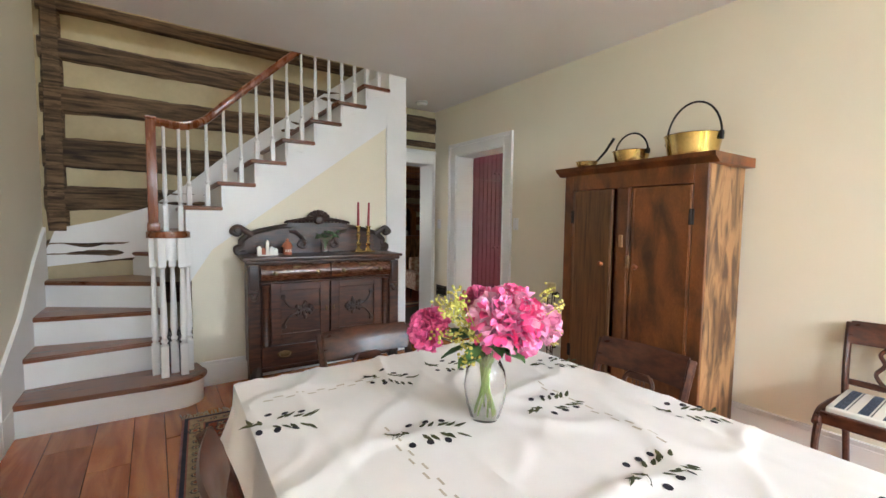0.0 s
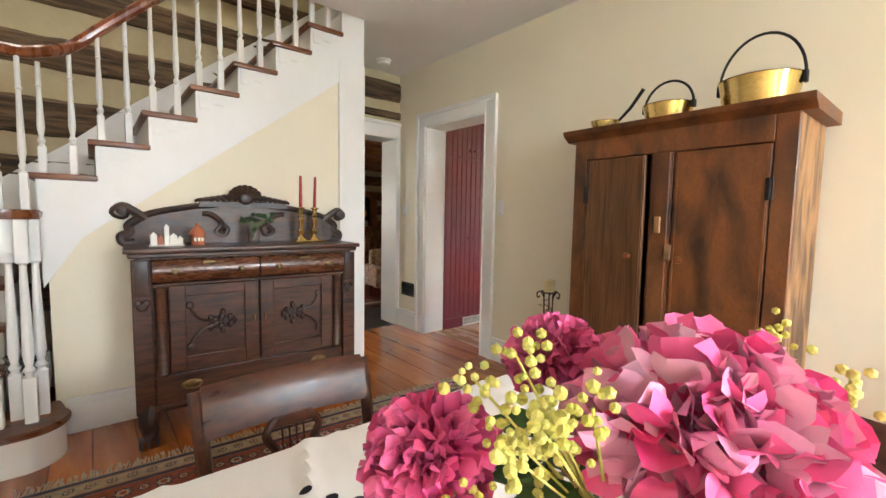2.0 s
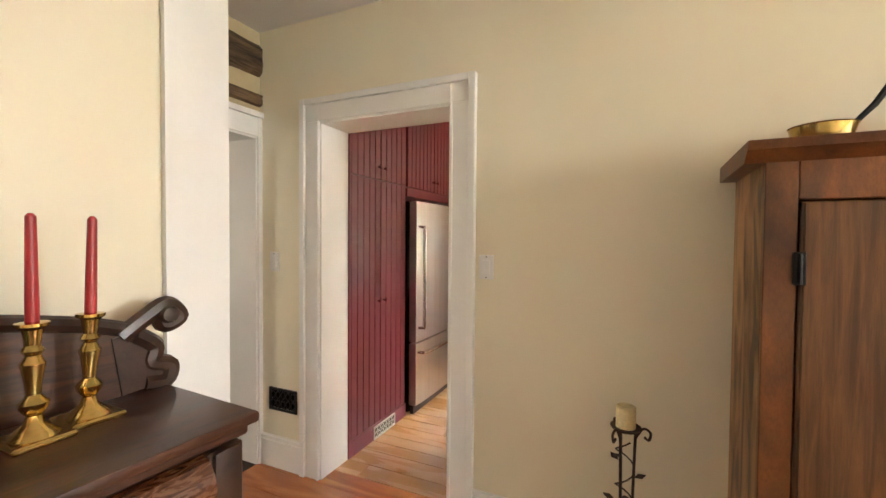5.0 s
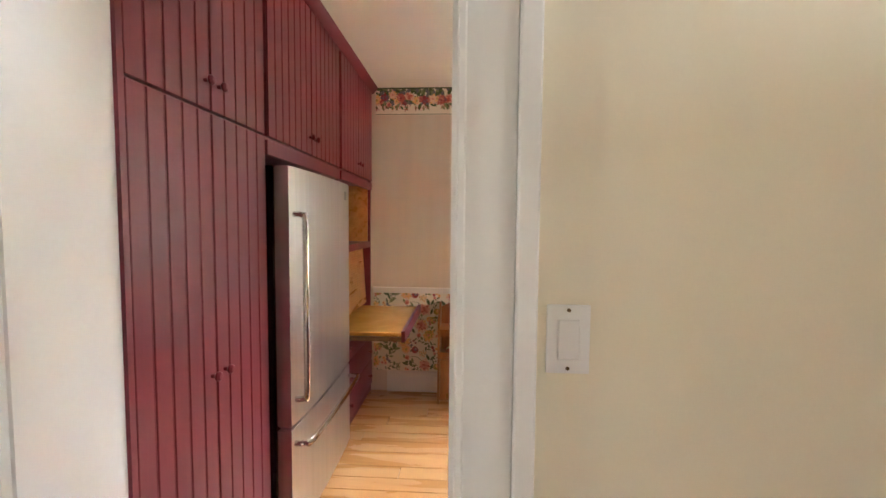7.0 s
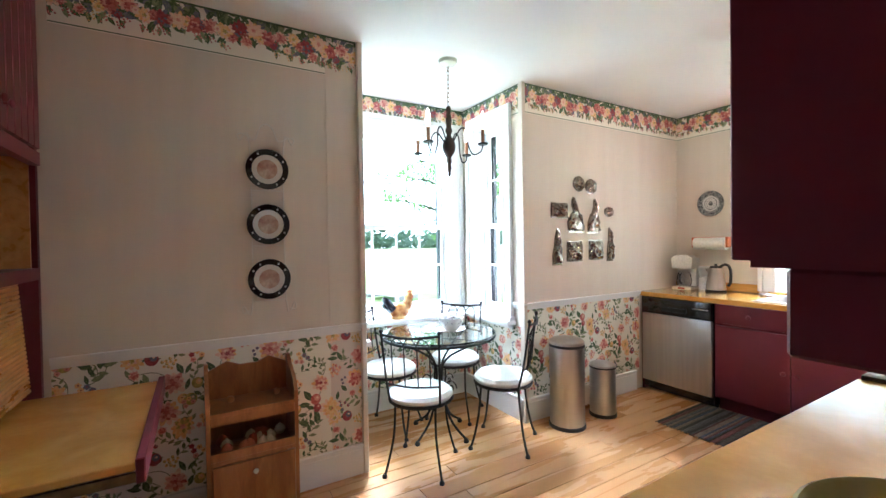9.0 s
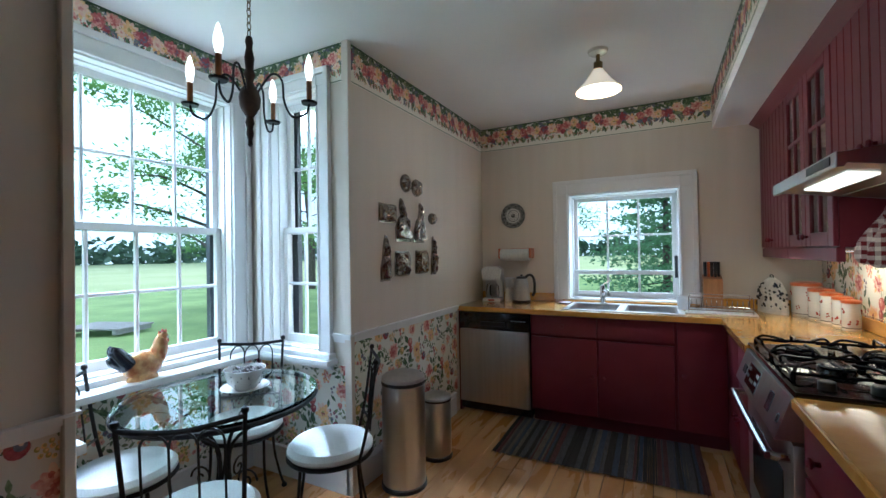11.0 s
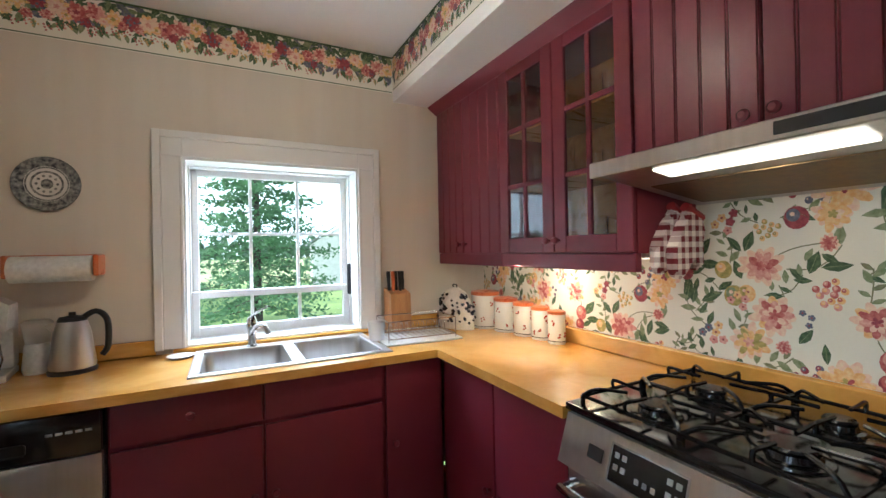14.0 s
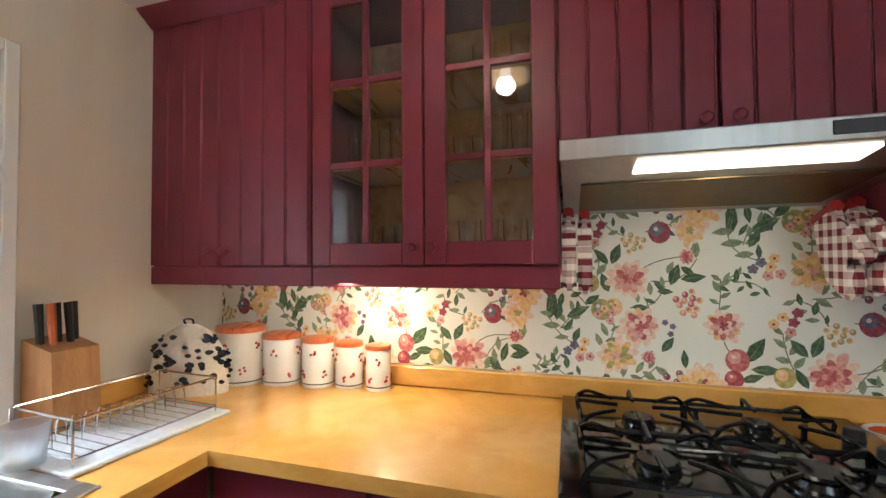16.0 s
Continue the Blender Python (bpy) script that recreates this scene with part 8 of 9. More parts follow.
# ---- bistro set in the bay ----
bt = thing("bistro_table", (3.06, 2.055, 0), "round glass-topped wrought-iron bistro table", "table")
bt.matrix_world = pose(3.06, 2.055, 0) @ Matrix.Diagonal((1.09, 1.09, 1, 1))
part("glass_top", lathe(B(), [(0, 0.735), (0.375, 0.735), (0.38, 0.739), (0.38, 0.743), (0.375, 0.747), (0, 0.747)], seg=48), M["table_glass"], bt, "thick clear glass top")
part("rim", tube(B(), [(0.372 * math.cos(a), 0.372 * math.sin(a), 0.723) for a in (k * math.pi / 24 for k in range(48))], 0.011, 7, closed=True), M["iron"], bt)
bm = B()
for i in range(4):
    a = radians(20 + 90 * i)
    c, s = math.cos(a), math.sin(a)
    tube(bm, curve([(0.36 * c, 0.36 * s, 0.715), (0.22 * c, 0.22 * s, 0.66), (0.04 * c, 0.04 * s, 0.52), (0.035 * c, 0.035 * s, 0.30), (0.10 * c, 0.10 * s, 0.12), (0.22 * c, 0.22 * s, 0.02)], 5), 0.008, 6)
    tube(bm, [((0.10 + 0.05 * (1 - t / 20) * math.cos(t * 0.5)) * c, (0.10 + 0.05 * (1 - t / 20) * math.cos(t * 0.5)) * s, 0.36 + 0.055 * (1 - t / 20) * math.sin(t * 0.5)) for t in range(19)], 0.0045, 5)
    lathe(bm, [(0, 0), (0.016, 0), (0.018, 0.012), (0.008, 0.03), (0, 0.03)], (0.22 * c, 0.22 * s, 0), 10)
part("scrolled_base", bm, M["iron"], bt)
bc = thing("bistro_chair", (2.70, 1.75, 0), "black wrought-iron bistro chair with round white seat", "chair", "bistro chairs", -50)
part("cushion", lathe(B(), [(0, 0.435), (0.185, 0.435), (0.20, 0.45), (0.20, 0.465), (0.18, 0.485), (0.10, 0.493), (0, 0.495)], seg=32), M["cushion"], bc, "round white vinyl seat pad")
part("seat_ring", tube(B(), [(0.195 * math.cos(a), 0.195 * math.sin(a), 0.43) for a in (k * math.pi / 16 for k in range(32))], 0.010, 6, closed=True), M["iron"], bc)
for sx in (-1, 1):
    for sy in (-1, 1):
        leg = part("leg", tube(B(), curve([(sx * 0.125, sy * 0.125, 0.43), (sx * 0.13, sy * 0.14, 0.25), (sx * 0.155, sy * 0.165, 0.10), (sx * 0.175, sy * 0.19, 0.012)], 4), 0.0075, 6), M["iron"], bc)
        part("foot", lathe(B(), [(0, 0), (0.015, 0.002), (0.016, 0.014), (0.008, 0.026), (0, 0.026)], (sx * 0.175, sy * 0.19, 0), 10), M["iron"], leg)
for s in (-1, 1):
    post = part("back_post", tube(B(), curve([(s * 0.155, -0.13, 0.43), (s * 0.165, -0.17, 0.60), (s * 0.175, -0.21, 0.87)], 4), 0.0075, 6), M["iron"], bc)
    part("finial", lathe(B(), [(0.008, 0), (0.013, 0.008), (0.011, 0.02), (0, 0.026)], (s * 0.175, -0.21, 0.868), 10), M["iron"], post)
part("top_bar", tube(B(), curve([(-0.175, -0.21, 0.86), (0, -0.235, 0.845), (0.175, -0.21, 0.86)], 5), 0.0085, 6), M["iron"], bc)
part("low_bar", tube(B(), curve([(-0.163, -0.16, 0.555), (0, -0.185, 0.55), (0.163, -0.16, 0.555)], 5), 0.006, 6), M["iron"], bc)
for x in (-0.115, -0.04, 0.04, 0.115):
    part("back_rod", tube(B(), [(x, -0.182, 0.552), (x, -0.205, 0.79)], 0.004, 5), M["iron"], bc)
for x in (-0.0775, 0.0, 0.0775):
    part("hoop", tube(B(), [(x - 0.0375 * math.cos(t), -0.205 - 0.022 * math.sin(t), 0.79 + 0.05 * math.sin(t)) for t in (k * math.pi / 10 for k in range(11))], 0.004, 5), M["iron"], bc)
copy_thing(bc, pose(3.33, 2.33, 0, 0, 0, 135))
copy_thing(bc, pose(3.30, 1.77, 0, 0, 0, 40))
copy_thing(bc, pose(2.74, 2.37, 0, 0, 0, -134))
ro = thing("ceramic_rooster", (3.57, 2.13, 0.77), "glazed brown and cream ceramic rooster on the sill", "ornament", "", 90)
bm = B()
bmesh.ops.create_uvsphere(bm, u_segments=20, v_segments=14, radius=1, matrix=Matrix.Translation((0, 0, 0.085)) @ Matrix.Diagonal((0.115, 0.062, 0.085, 1)))
lathe(bm, [(0.075, 0.0), (0.07, 0.02), (0.05, 0.05)], seg=18, scale=(1.2, 0.75, 1))
tube(bm, curve([(-0.07, 0, 0.11), (-0.10, 0, 0.17), (-0.105, 0, 0.215), (-0.112, 0, 0.235)], 5), 0.058, 14, 0.028)
bmesh.ops.create_uvsphere(bm, u_segments=14, v_segments=10, radius=0.033, matrix=Matrix.Translation((-0.118, 0, 0.24)))
part("body", bm, M["glaze_brown"], ro)
bm = tube(B(), curve([(0.08, 0, 0.10), (0.12, 0, 0.15), (0.15, 0, 0.20), (0.145, 0, 0.225)], 5), 0.055, 12, 0.03)
tube(bm, curve([(0.09, 0, 0.10), (0.15, 0, 0.13), (0.175, 0, 0.165)], 5), 0.04, 10, 0.022)
part("tail", bm, M["glaze_blue"], ro, "blue-black glazed tail")
ro.matrix_world = pose(3.57, 2.13, 0.77, 0, 0, 90) @ Matrix.Scale(0.8, 4)
bm = plate(B(), [(-0.145, 0.262), (-0.14, 0.285), (-0.128, 0.272), (-0.118, 0.292), (-0.106, 0.272), (-0.096, 0.28), (-0.094, 0.255)], -0.007, 0.007, "y")
plate(bm, [(-0.148, 0.235), (-0.155, 0.205), (-0.138, 0.20), (-0.132, 0.225)], -0.01, 0.01, "y")
part("comb", bm, M["glaze_red"], ro, "red comb and wattle")
part("beak", lathe(B(), [(0.009, 0), (0, 0.022)], (-0.148, 0, 0.242), 8, (-1, 0, -0.2)), M["glaze_cream"], ro)
sb2 = thing("saucer", (3.02, 1.97, 0.747), "white patterned saucer on the glass table", "saucer")
part("dish", lathe(B(), [(0, 0.004), (0.06, 0.004), (0.105, 0.018), (0.108, 0.016), (0.064, 0), (0, 0)], seg=28), M["china"], sb2)
bw = thing("bowl", (3.02, 1.97, 0.7515), "white china bowl with blue-grey flowers holding dark sweets", "bowl")
part("bowl_body", lathe(B(), [(0, 0.006), (0.04, 0.006), (0.07, 0.04), (0.088, 0.095), (0.092, 0.095), (0.076, 0.036), (0.045, 0), (0, 0)], seg=28), M["china"], bw)
bm = B()
for i in range(36):
    a, z = rngk.uniform(0, 6.28), rngk.uniform(0.025, 0.08)
    rr = 0.058 + 0.032 * min(1, z / 0.09)
    bmesh.ops.create_icosphere(bm, subdivisions=1, radius=rngk.uniform(0.005, 0.011), matrix=Matrix.Translation((rr * math.cos(a), rr * math.sin(a), z)) @ Matrix.Diagonal((0.5, 0.5, 0.9, 1)))
part("flower_print", bm, M["china_dark"], bw)
bm = B()
for i in range(40):
    a, q = rngk.uniform(0, 6.28), rngk.uniform(0, 0.07)
    bmesh.ops.create_icosphere(bm, subdivisions=1, radius=0.012, matrix=Matrix.Translation((q * math.cos(a), q * math.sin(a), 0.075 + rngk.uniform(0, 0.012))))
part("sweets", bm, M["oak_carved"], bw)

# bins, potato bin, rag rug


def bin_(at, r, h, label):
    ob = thing("pedal_bin", at, label, "bin", "steel pedal bins", 40)
    part("base", lathe(B(), [(0, 0), (r * 1.06, 0), (r * 1.06, 0.02), (r, 0.026), (0, 0.026)], seg=28), M["black_plastic"], ob)
    part("drum", lathe(B(), [(r, 0.026), (r, h * 0.90), (r * 0.98, h * 0.905), (0, h * 0.905)], seg=36), M["steel"], ob)
    part("band", lathe(B(), [(r * 1.015, h * 0.905), (r * 1.02, h * 0.93), (r * 1.0, h * 0.935), (0, h * 0.935)], seg=36), M["black_plastic"], ob)
    part("lid", lathe(B(), [(r * 1.02, h * 0.935), (r * 1.0, h * 0.965), (r * 0.8, h * 0.99), (r * 0.4, h), (0, h)], seg=36), M["steel"], ob)
    part("pedal", box(B(), -0.035, 0.035, -r - 0.045, -r + 0.01, 0.008, 0.022, 0.004), M["black_plastic"], ob)


bin_((2.655, 1.175, 0), 0.128, 0.665, "tall brushed steel pedal bin")
bin_((2.645, 0.785, 0), 0.10, 0.42, "small brushed steel pedal bin")
vb = thing("potato_bin", (2.605, 3.34, 0), "amber pine vegetable bin with a hinged lower door", "vegetable bin", "", -90)
VW = 0.195
for s in (-1, 1):
    pts = [(0, 0), (0.235, 0), (0.235, 0.80), (0.20, 0.80), (0.16, 0.765), (0.05, 0.72), (0, 0.66)]
    part("side_panel", plate(B(), pts, s * VW - 0.009, s * VW + 0.009, "x"), M["crate"], vb)
part("back", plate(B(), [(-VW + 0.009, 0), (VW - 0.009, 0), (VW - 0.009, 0.76), (0.10, 0.80), (0.04, 0.775), (-0.04, 0.775), (-0.10, 0.80), (-VW + 0.009, 0.76)], 0.22, 0.235, "y"), M["crate"], vb)
for z in (0.04, 0.375, 0.60):
    part("shelf", box(B(), -VW + 0.009, VW - 0.009, 0.0, 0.22, z, z + 0.016), M["crate"], vb)
part("top_rail", box(B(), -VW + 0.009, VW - 0.009, 0.0, 0.014, 0.556, 0.60, 0.002), M["crate"], vb)
part("lip", box(B(), -VW + 0.009, VW - 0.009, 0.0, 0.014, 0.391, 0.43, 0.002), M["crate"], vb)
d = part("door", box(B(), -VW + 0.013, VW - 0.013, -0.012, 0.004, 0.05, 0.37, 0.003), M["crate"], vb)
part("knob", lathe(B(), [(0.006, 0), (0.006, 0.008), (0.013, 0.016), (0.01, 0.024), (0, 0.026)], (0, -0.012, 0.32), 12, (0, -1, 0)), M["china"], d, "white china knob")
for x in (-0.11, 0.11):
    part("hinge", box(B(), x - 0.02, x + 0.02, -0.015, -0.011, 0.06, 0.10, 0.001), M["brass"], d, "brass hinge")
for s in (-1, 1):
    part("peg", lathe(B(), [(0.012, 0), (0.016, 0.02), (0, 0.03)], (s * 0.10, 0.0, 0.68), 10, (0, -1, 0)), M["crate"], vb)
for i in range(16):
    p = thing("onion", (2.605 + 0.06 + 0.055 * (i % 3), 3.34 + rngk.uniform(-0.16, 0.16), 0.391), "round onion in the vegetable bin", "onion", "onions in the bin")
    part("bulb_skin", lathe(B(), [(0, 0), (0.02, 0.004), (0.03, 0.025), (0.02, 0.045), (0.005, 0.055), (0, 0.06)], seg=12), M["glaze_cream"] if i % 2 else M["terracotta"], p)

rr = thing("rag_rug", (1.69, 0.24, 0.0), "dark multicoloured striped rag rug", "rug", "", 1)
bm_by = {}
x = -0.64
while x < 0.64:
    w = rngk.choice((0.012, 0.018, 0.026, 0.035))
    m = rngk.choice(("rag_grey", "rag_blue", "rag_black", "rag_tan", "rag_grey", "rag_black", "rag_wine"))
    bm = bm_by.setdefault(m, B())
    n, e = 14, min(x + w, 0.645)
    rows_q = []
    for j in range(n + 1):
        y = -0.335 + 0.67 * j / n
        wv = 0.003 * noise.noise(Vector((x * 9, y * 9, 2)))
        rows_q.append([bm.verts.new((x + wv, y, 0.0)), bm.verts.new((x + wv, y, 0.008)), bm.verts.new(((x + e) / 2 + wv, y, 0.011 + 0.002 * (j % 2))), bm.verts.new((e - 0.001 + wv, y, 0.008)), bm.verts.new((e - 0.001 + wv, y, 0.0))])
    for a, b in zip(rows_q, rows_q[1:]):
        for k in range(4):
            bm.faces.new((a[k], a[k + 1], b[k + 1], b[k]))
    x += w
for m, bm in bm_by.items():
    part("rag_stripe", bm, M[m], rr)

# ---- printed wallpaper ----
PRINTS = ("rose", "pink", "peach", "leaf", "sage", "dusk", "plum", "stem", "blush", "olive")


class Paper:
    """Flat printed flowers on a wall. place(u, v, d) gives the point u along, v up and d proud of the paper."""

    def __init__(self, place, seed):
        self.place, self.g = place, random.Random(seed)
        self.vs, self.fs, self.ms, self.box = [], [], [], None

    def poly(self, pts, d, m):
        if self.box:
            a, b, c, e = self.box
            pts = [(min(max(u, a), b), min(max(v, c), e)) for u, v in pts]
            if max(p[0] for p in pts) - min(p[0] for p in pts) < 1e-4 or max(p[1] for p in pts) - min(p[1] for p in pts) < 1e-4:
                return
        n = len(self.vs)
        self.vs += [self.place(u, v, d) for u, v in pts]
        self.fs.append(list(range(n, n + len(pts))))
        self.ms.append(PRINTS.index(m))

    def petal(self, u, v, a, l, w, d, m):
        c, s = math.cos(a), math.sin(a)
        j = self.g.uniform(0.85, 1.15)
        self.poly([(u + c * p * l - s * q * w, v + s * p * l + c * q * w) for p, q in ((0, 0.12), (0.35, 0.42), (0.75, 0.5 * j), (0.97, 0.22), (1.0, 0), (0.95, -0.25), (0.72, -0.5), (0.35, -0.45 * j), (0, -0.12))], d, m)

    def leaf(self, u, v, a, l, d, m):
        c, s = math.cos(a), math.sin(a)
        w = l * self.g.uniform(0.36, 0.5)
        b = self.g.uniform(-0.12, 0.12)
        self.poly([(u + c * p * l - s * (q * w + b * p * l), v + s * p * l + c * (q * w + b * p * l)) for p, q in ((0, 0), (0.22, 0.36), (0.5, 0.5), (0.78, 0.26), (1, 0), (0.78, -0.28), (0.5, -0.5), (0.22, -0.34))], d, m)
        self.poly([(u + c * p * l - s * (q * w + b * p * l), v + s * p * l + c * (q * w + b * p * l)) for p, q in ((0, 0.03), (0.85, 0.012), (0.85, -0.012), (0, -0.03))], d + 0.0002, "stem" if m == "sage" else "sage")

    def stem(self, u0, v0, u1, v1):
        b = self.g.uniform(-0.25, 0.25)
        pts = []
        for i in range(7):
            t = i / 6
            k = b * math.sin(math.pi * t)
            pts.append((u0 + (u1 - u0) * t - (v1 - v0) * k, v0 + (v1 - v0) * t + (u1 - u0) * k))
        w = 0.0018
        for (a, b1), (c, d1) in zip(pts, pts[1:]):
            n = Vector((-(d1 - b1), c - a)).normalized() * w
            self.poly([(a + n.x, b1 + n.y), (c + n.x, d1 + n.y), (c - n.x, d1 - n.y), (a - n.x, b1 - n.y)], 0.0004, "stem")

    def bloom(self, u, v, r, outer, inner, heart):
        """A ragged full bloom: rings of narrow petals, paler outside, with a dark heart."""
        t = self.g.uniform(0, 6)
        for k, (n, l, w, ms) in enumerate(((11, 1.05, 0.44, outer), (9, 0.78, 0.36, inner), (7, 0.52, 0.28, outer[:1] + inner), (5, 0.28, 0.18, heart))):
            for i in range(n):
                self.petal(u, v, t + k * 0.3 + i * 6.283 / n, r * l * self.g.uniform(0.82, 1.15), r * w, 0.0008 + 0.0003 * k + 0.00002 * i, self.g.choice(ms))

    def disc(self, u, v, r, d, m, k=1.0):
        self.poly([(u + r * math.cos(i * math.pi / 7), v + r * k * math.sin(i * math.pi / 7)) for i in range(14)], d, m)

    def fruit(self, u, v, r, m, light):
        self.disc(u, v, r, 0.0007, m, 1.08)
        self.disc(u - r * 0.25, v + r * 0.25, r * 0.55, 0.0009, light, 1.1)
        self.disc(u - r * 0.3, v + r * 0.35, r * 0.2, 0.0011, "blush")

    def cluster(self, u, v, r, ms, n):
        for i in range(n):
            a, q = i * 2.4, r * math.sqrt((i + 0.5) / n)
            self.fruit(u + q * math.cos(a), v + q * math.sin(a), r * 0.24, ms[i % len(ms)], ms[(i + 1) % len(ms)])

    def spray(self, u, v, a, n, l, ms):
        self.stem(u - math.cos(a) * l, v - math.sin(a) * l, u + math.cos(a) * l, v + math.sin(a) * l)
        for i in range(n):
            t = (i / max(1, n - 1) - 0.5) * 1.8 * l
            self.leaf(u + math.cos(a) * t, v + math.sin(a) * t, a + (0.9 if i % 2 else -0.9) + self.g.uniform(-0.3, 0.3), l * self.g.uniform(0.55, 0.9), 0.0005 + 0.00003 * i, ms[i % len(ms)])

    def florets(self, u, v, r, n, ms):
        for i in range(n):
            a, q = i * 2.4, r * math.sqrt((i + 0.3) / n)
            x, y = u + q * math.cos(a), v + q * math.sin(a)
            for j in range(5):
                self.petal(x, y, j * 1.257 + i, r * 0.36, r * 0.3, 0.0009 + 0.00003 * j, ms[i % len(ms)])
            self.disc(x, y, r * 0.09, 0.0013, "plum")

    def chintz(self, u0, u1, v0, v1, s=1.0):
        """Roses, fruit, berries and leaf sprays in a half-drop repeat, cut off at the paper's edges."""
        self.box = (u0, u1, v0, v1)
        pw, ph = 0.56 * s, 0.57 * s
        for i in range(-1, int((u1 - u0) / pw) + 2):
            for j in range(-1, int((v1 - v0) / ph) + 3):
                x, y = u0 + i * pw + 0.02, v0 + j * ph + (ph / 2 if i % 2 else 0) + 0.05

                def p(dx, dy):
                    return x + dx * s, y + dy * s
                dk, md, pale = ("leaf",), ("leaf", "sage"), ("sage", "sage", "stem")
                for dx, dy, a, n, l, ms in ((0.06, -0.06, 0.6, 6, 0.05, md), (0.02, -0.315, 0.4, 7, 0.055, pale), (0.27, -0.05, 1.5, 6, 0.04, pale), (0.30, 0.0, 0.5, 5, 0.035, md),
                                            (0.36, -0.34, -0.5, 6, 0.06, dk), (0.34, 0.12, 2.2, 7, 0.06, md), (0.36, -0.03, 2.7, 5, 0.04, dk), (0.12, -0.40, 0.2, 6, 0.05, md),
                                            (0.37, -0.42, 0.9, 5, 0.04, pale), (-0.05, -0.385, 2.4, 6, 0.045, md), (0.45, -0.22, 1.8, 6, 0.045, pale), (0.14, 0.03, 0.5, 4, 0.06, md), (0.49, 0.08, 1.1, 6, 0.045, pale)):
                    self.spray(*p(dx, dy), a, n, l * s * 1.3, ms)
                for dx, dy, a, l in ((-0.05, 0.05, 1.1, 0.06), (-0.06, 0.05, 2.2, 0.055), (0.13, -0.02, 1.2, 0.06), (0.16, 0.0, 0.2, 0.06), (0.34, -0.26, 0.9, 0.075), (0.35, -0.28, -0.1, 0.07), (0.30, 0.14, 1.4, 0.075), (0.36, 0.15, 0.5, 0.07), (0.17, -0.29, 1.7, 0.05), (0.50, -0.33, 2.0, 0.055), (0.10, -0.24, 0.9, 0.05)):
                    self.leaf(*p(dx, dy), a, l * s * 1.25, 0.0006, "leaf")
                self.stem(*p(0.0, 0.0), *p(0.18, 0.075))
                self.stem(*p(0.05, -0.06), *p(0.03, -0.16))
                self.stem(*p(0.28, -0.15), *p(0.31, -0.25))
                warm, soft = ["pink", "blush", "blush"], ["blush", "blush", "peach"]
                self.bloom(*p(0.0, 0.0), 0.065 * s, warm, ["rose", "pink"], ["rose"])
                self.bloom(*p(0.035, -0.16), 0.067 * s, soft, ["pink", "rose", "pink"], ["rose"])
                self.bloom(*p(0.28, -0.15), 0.055 * s, soft, ["rose", "pink"], ["rose", "plum"])
                self.bloom(*p(-0.04, -0.26), 0.061 * s, ["peach", "blush"], ["peach", "olive"], ["pink"])
                self.bloom(*p(0.215, -0.335), 0.067 * s, ["peach", "blush", "blush"], ["peach"], ["olive", "plum"])
                self.bloom(*p(0.19, 0.16), 0.052 * s, ["blush", "peach"], ["peach"], ["olive"])
                self.bloom(*p(0.18, 0.075), 0.026 * s, ["pink", "blush"], ["rose"], ["rose"])
                self.bloom(*p(0.06, -0.26), 0.022 * s, ["pink"], ["rose"], ["rose"])
                self.florets(*p(0.125, -0.155), 0.028 * s, 3, ("dusk", "dusk"))
                self.florets(*p(0.40, 0.04), 0.045 * s, 6, ("peach", "dusk", "pink"))
                self.florets(*p(0.455, -0.13), 0.045 * s, 5, ("plum", "peach", "pink"))
                self.florets(*p(0.50, -0.40), 0.04 * s, 5, ("pink", "peach"))
                self.cluster(*p(0.18, -0.08), 0.042 * s, ("rose", "pink", "peach"), 12)
                self.cluster(*p(0.02, 0.12), 0.036 * s, ("olive", "peach"), 10)
                self.cluster(*p(0.13, -0.335), 0.045 * s, ("dusk", "plum", "dusk"), 6)
                for dx, dy, r, m, li in ((-0.085, -0.105, 0.034, "olive", "sage"), (-0.045, -0.095, 0.028, "peach", "olive"), (0.315, -0.255, 0.034, "rose", "pink"), (0.305, -0.315, 0.027, "plum", "rose"), (0.10, 0.155, 0.034, "plum", "dusk"), (0.44, -0.30, 0.03, "olive", "peach")):
                    self.fruit(*p(dx, dy), r * s, m, li)
        return self

    def border(self, u0, u1, v0, v1):
        """A crowded garland: dark leaves along the top, large blooms, berries hanging below."""
        self.box = (u0, u1, v0, v1)
        g, h = self.g, v1 - v0
        self.poly([(u0, v0 + 0.004), (u1, v0 + 0.004), (u1, v0 + 0.009), (u0, v0 + 0.009)], 0.0004, "leaf")
        self.poly([(u0, v1 - 0.010), (u1, v1 - 0.010), (u1, v1), (u0, v1)], 0.0030, "leaf")
        u, i = u0 - 0.02, 0
        while u < u1 + 0.02:
            for k in range(6):
                self.leaf(u + g.uniform(-0.01, 0.01), v1 - h * (0.05 + 0.10 * k), g.uniform(0, 6.28), 0.062, 0.0005 + 0.00005 * k, g.choice(("leaf", "leaf", "dusk", "leaf", "sage")))
            if g.random() < 0.6:
                self.cluster(u, v0 + h * g.uniform(0.20, 0.36), 0.018, g.choice((("rose", "pink"), ("plum", "rose"), ("peach", "olive"))), 5)
                self.leaf(u, v0 + h * 0.34, g.uniform(-2.6, -0.5), 0.045, 0.0006, g.choice(("leaf", "sage")))
            u += 0.022
        u = u0 + 0.03
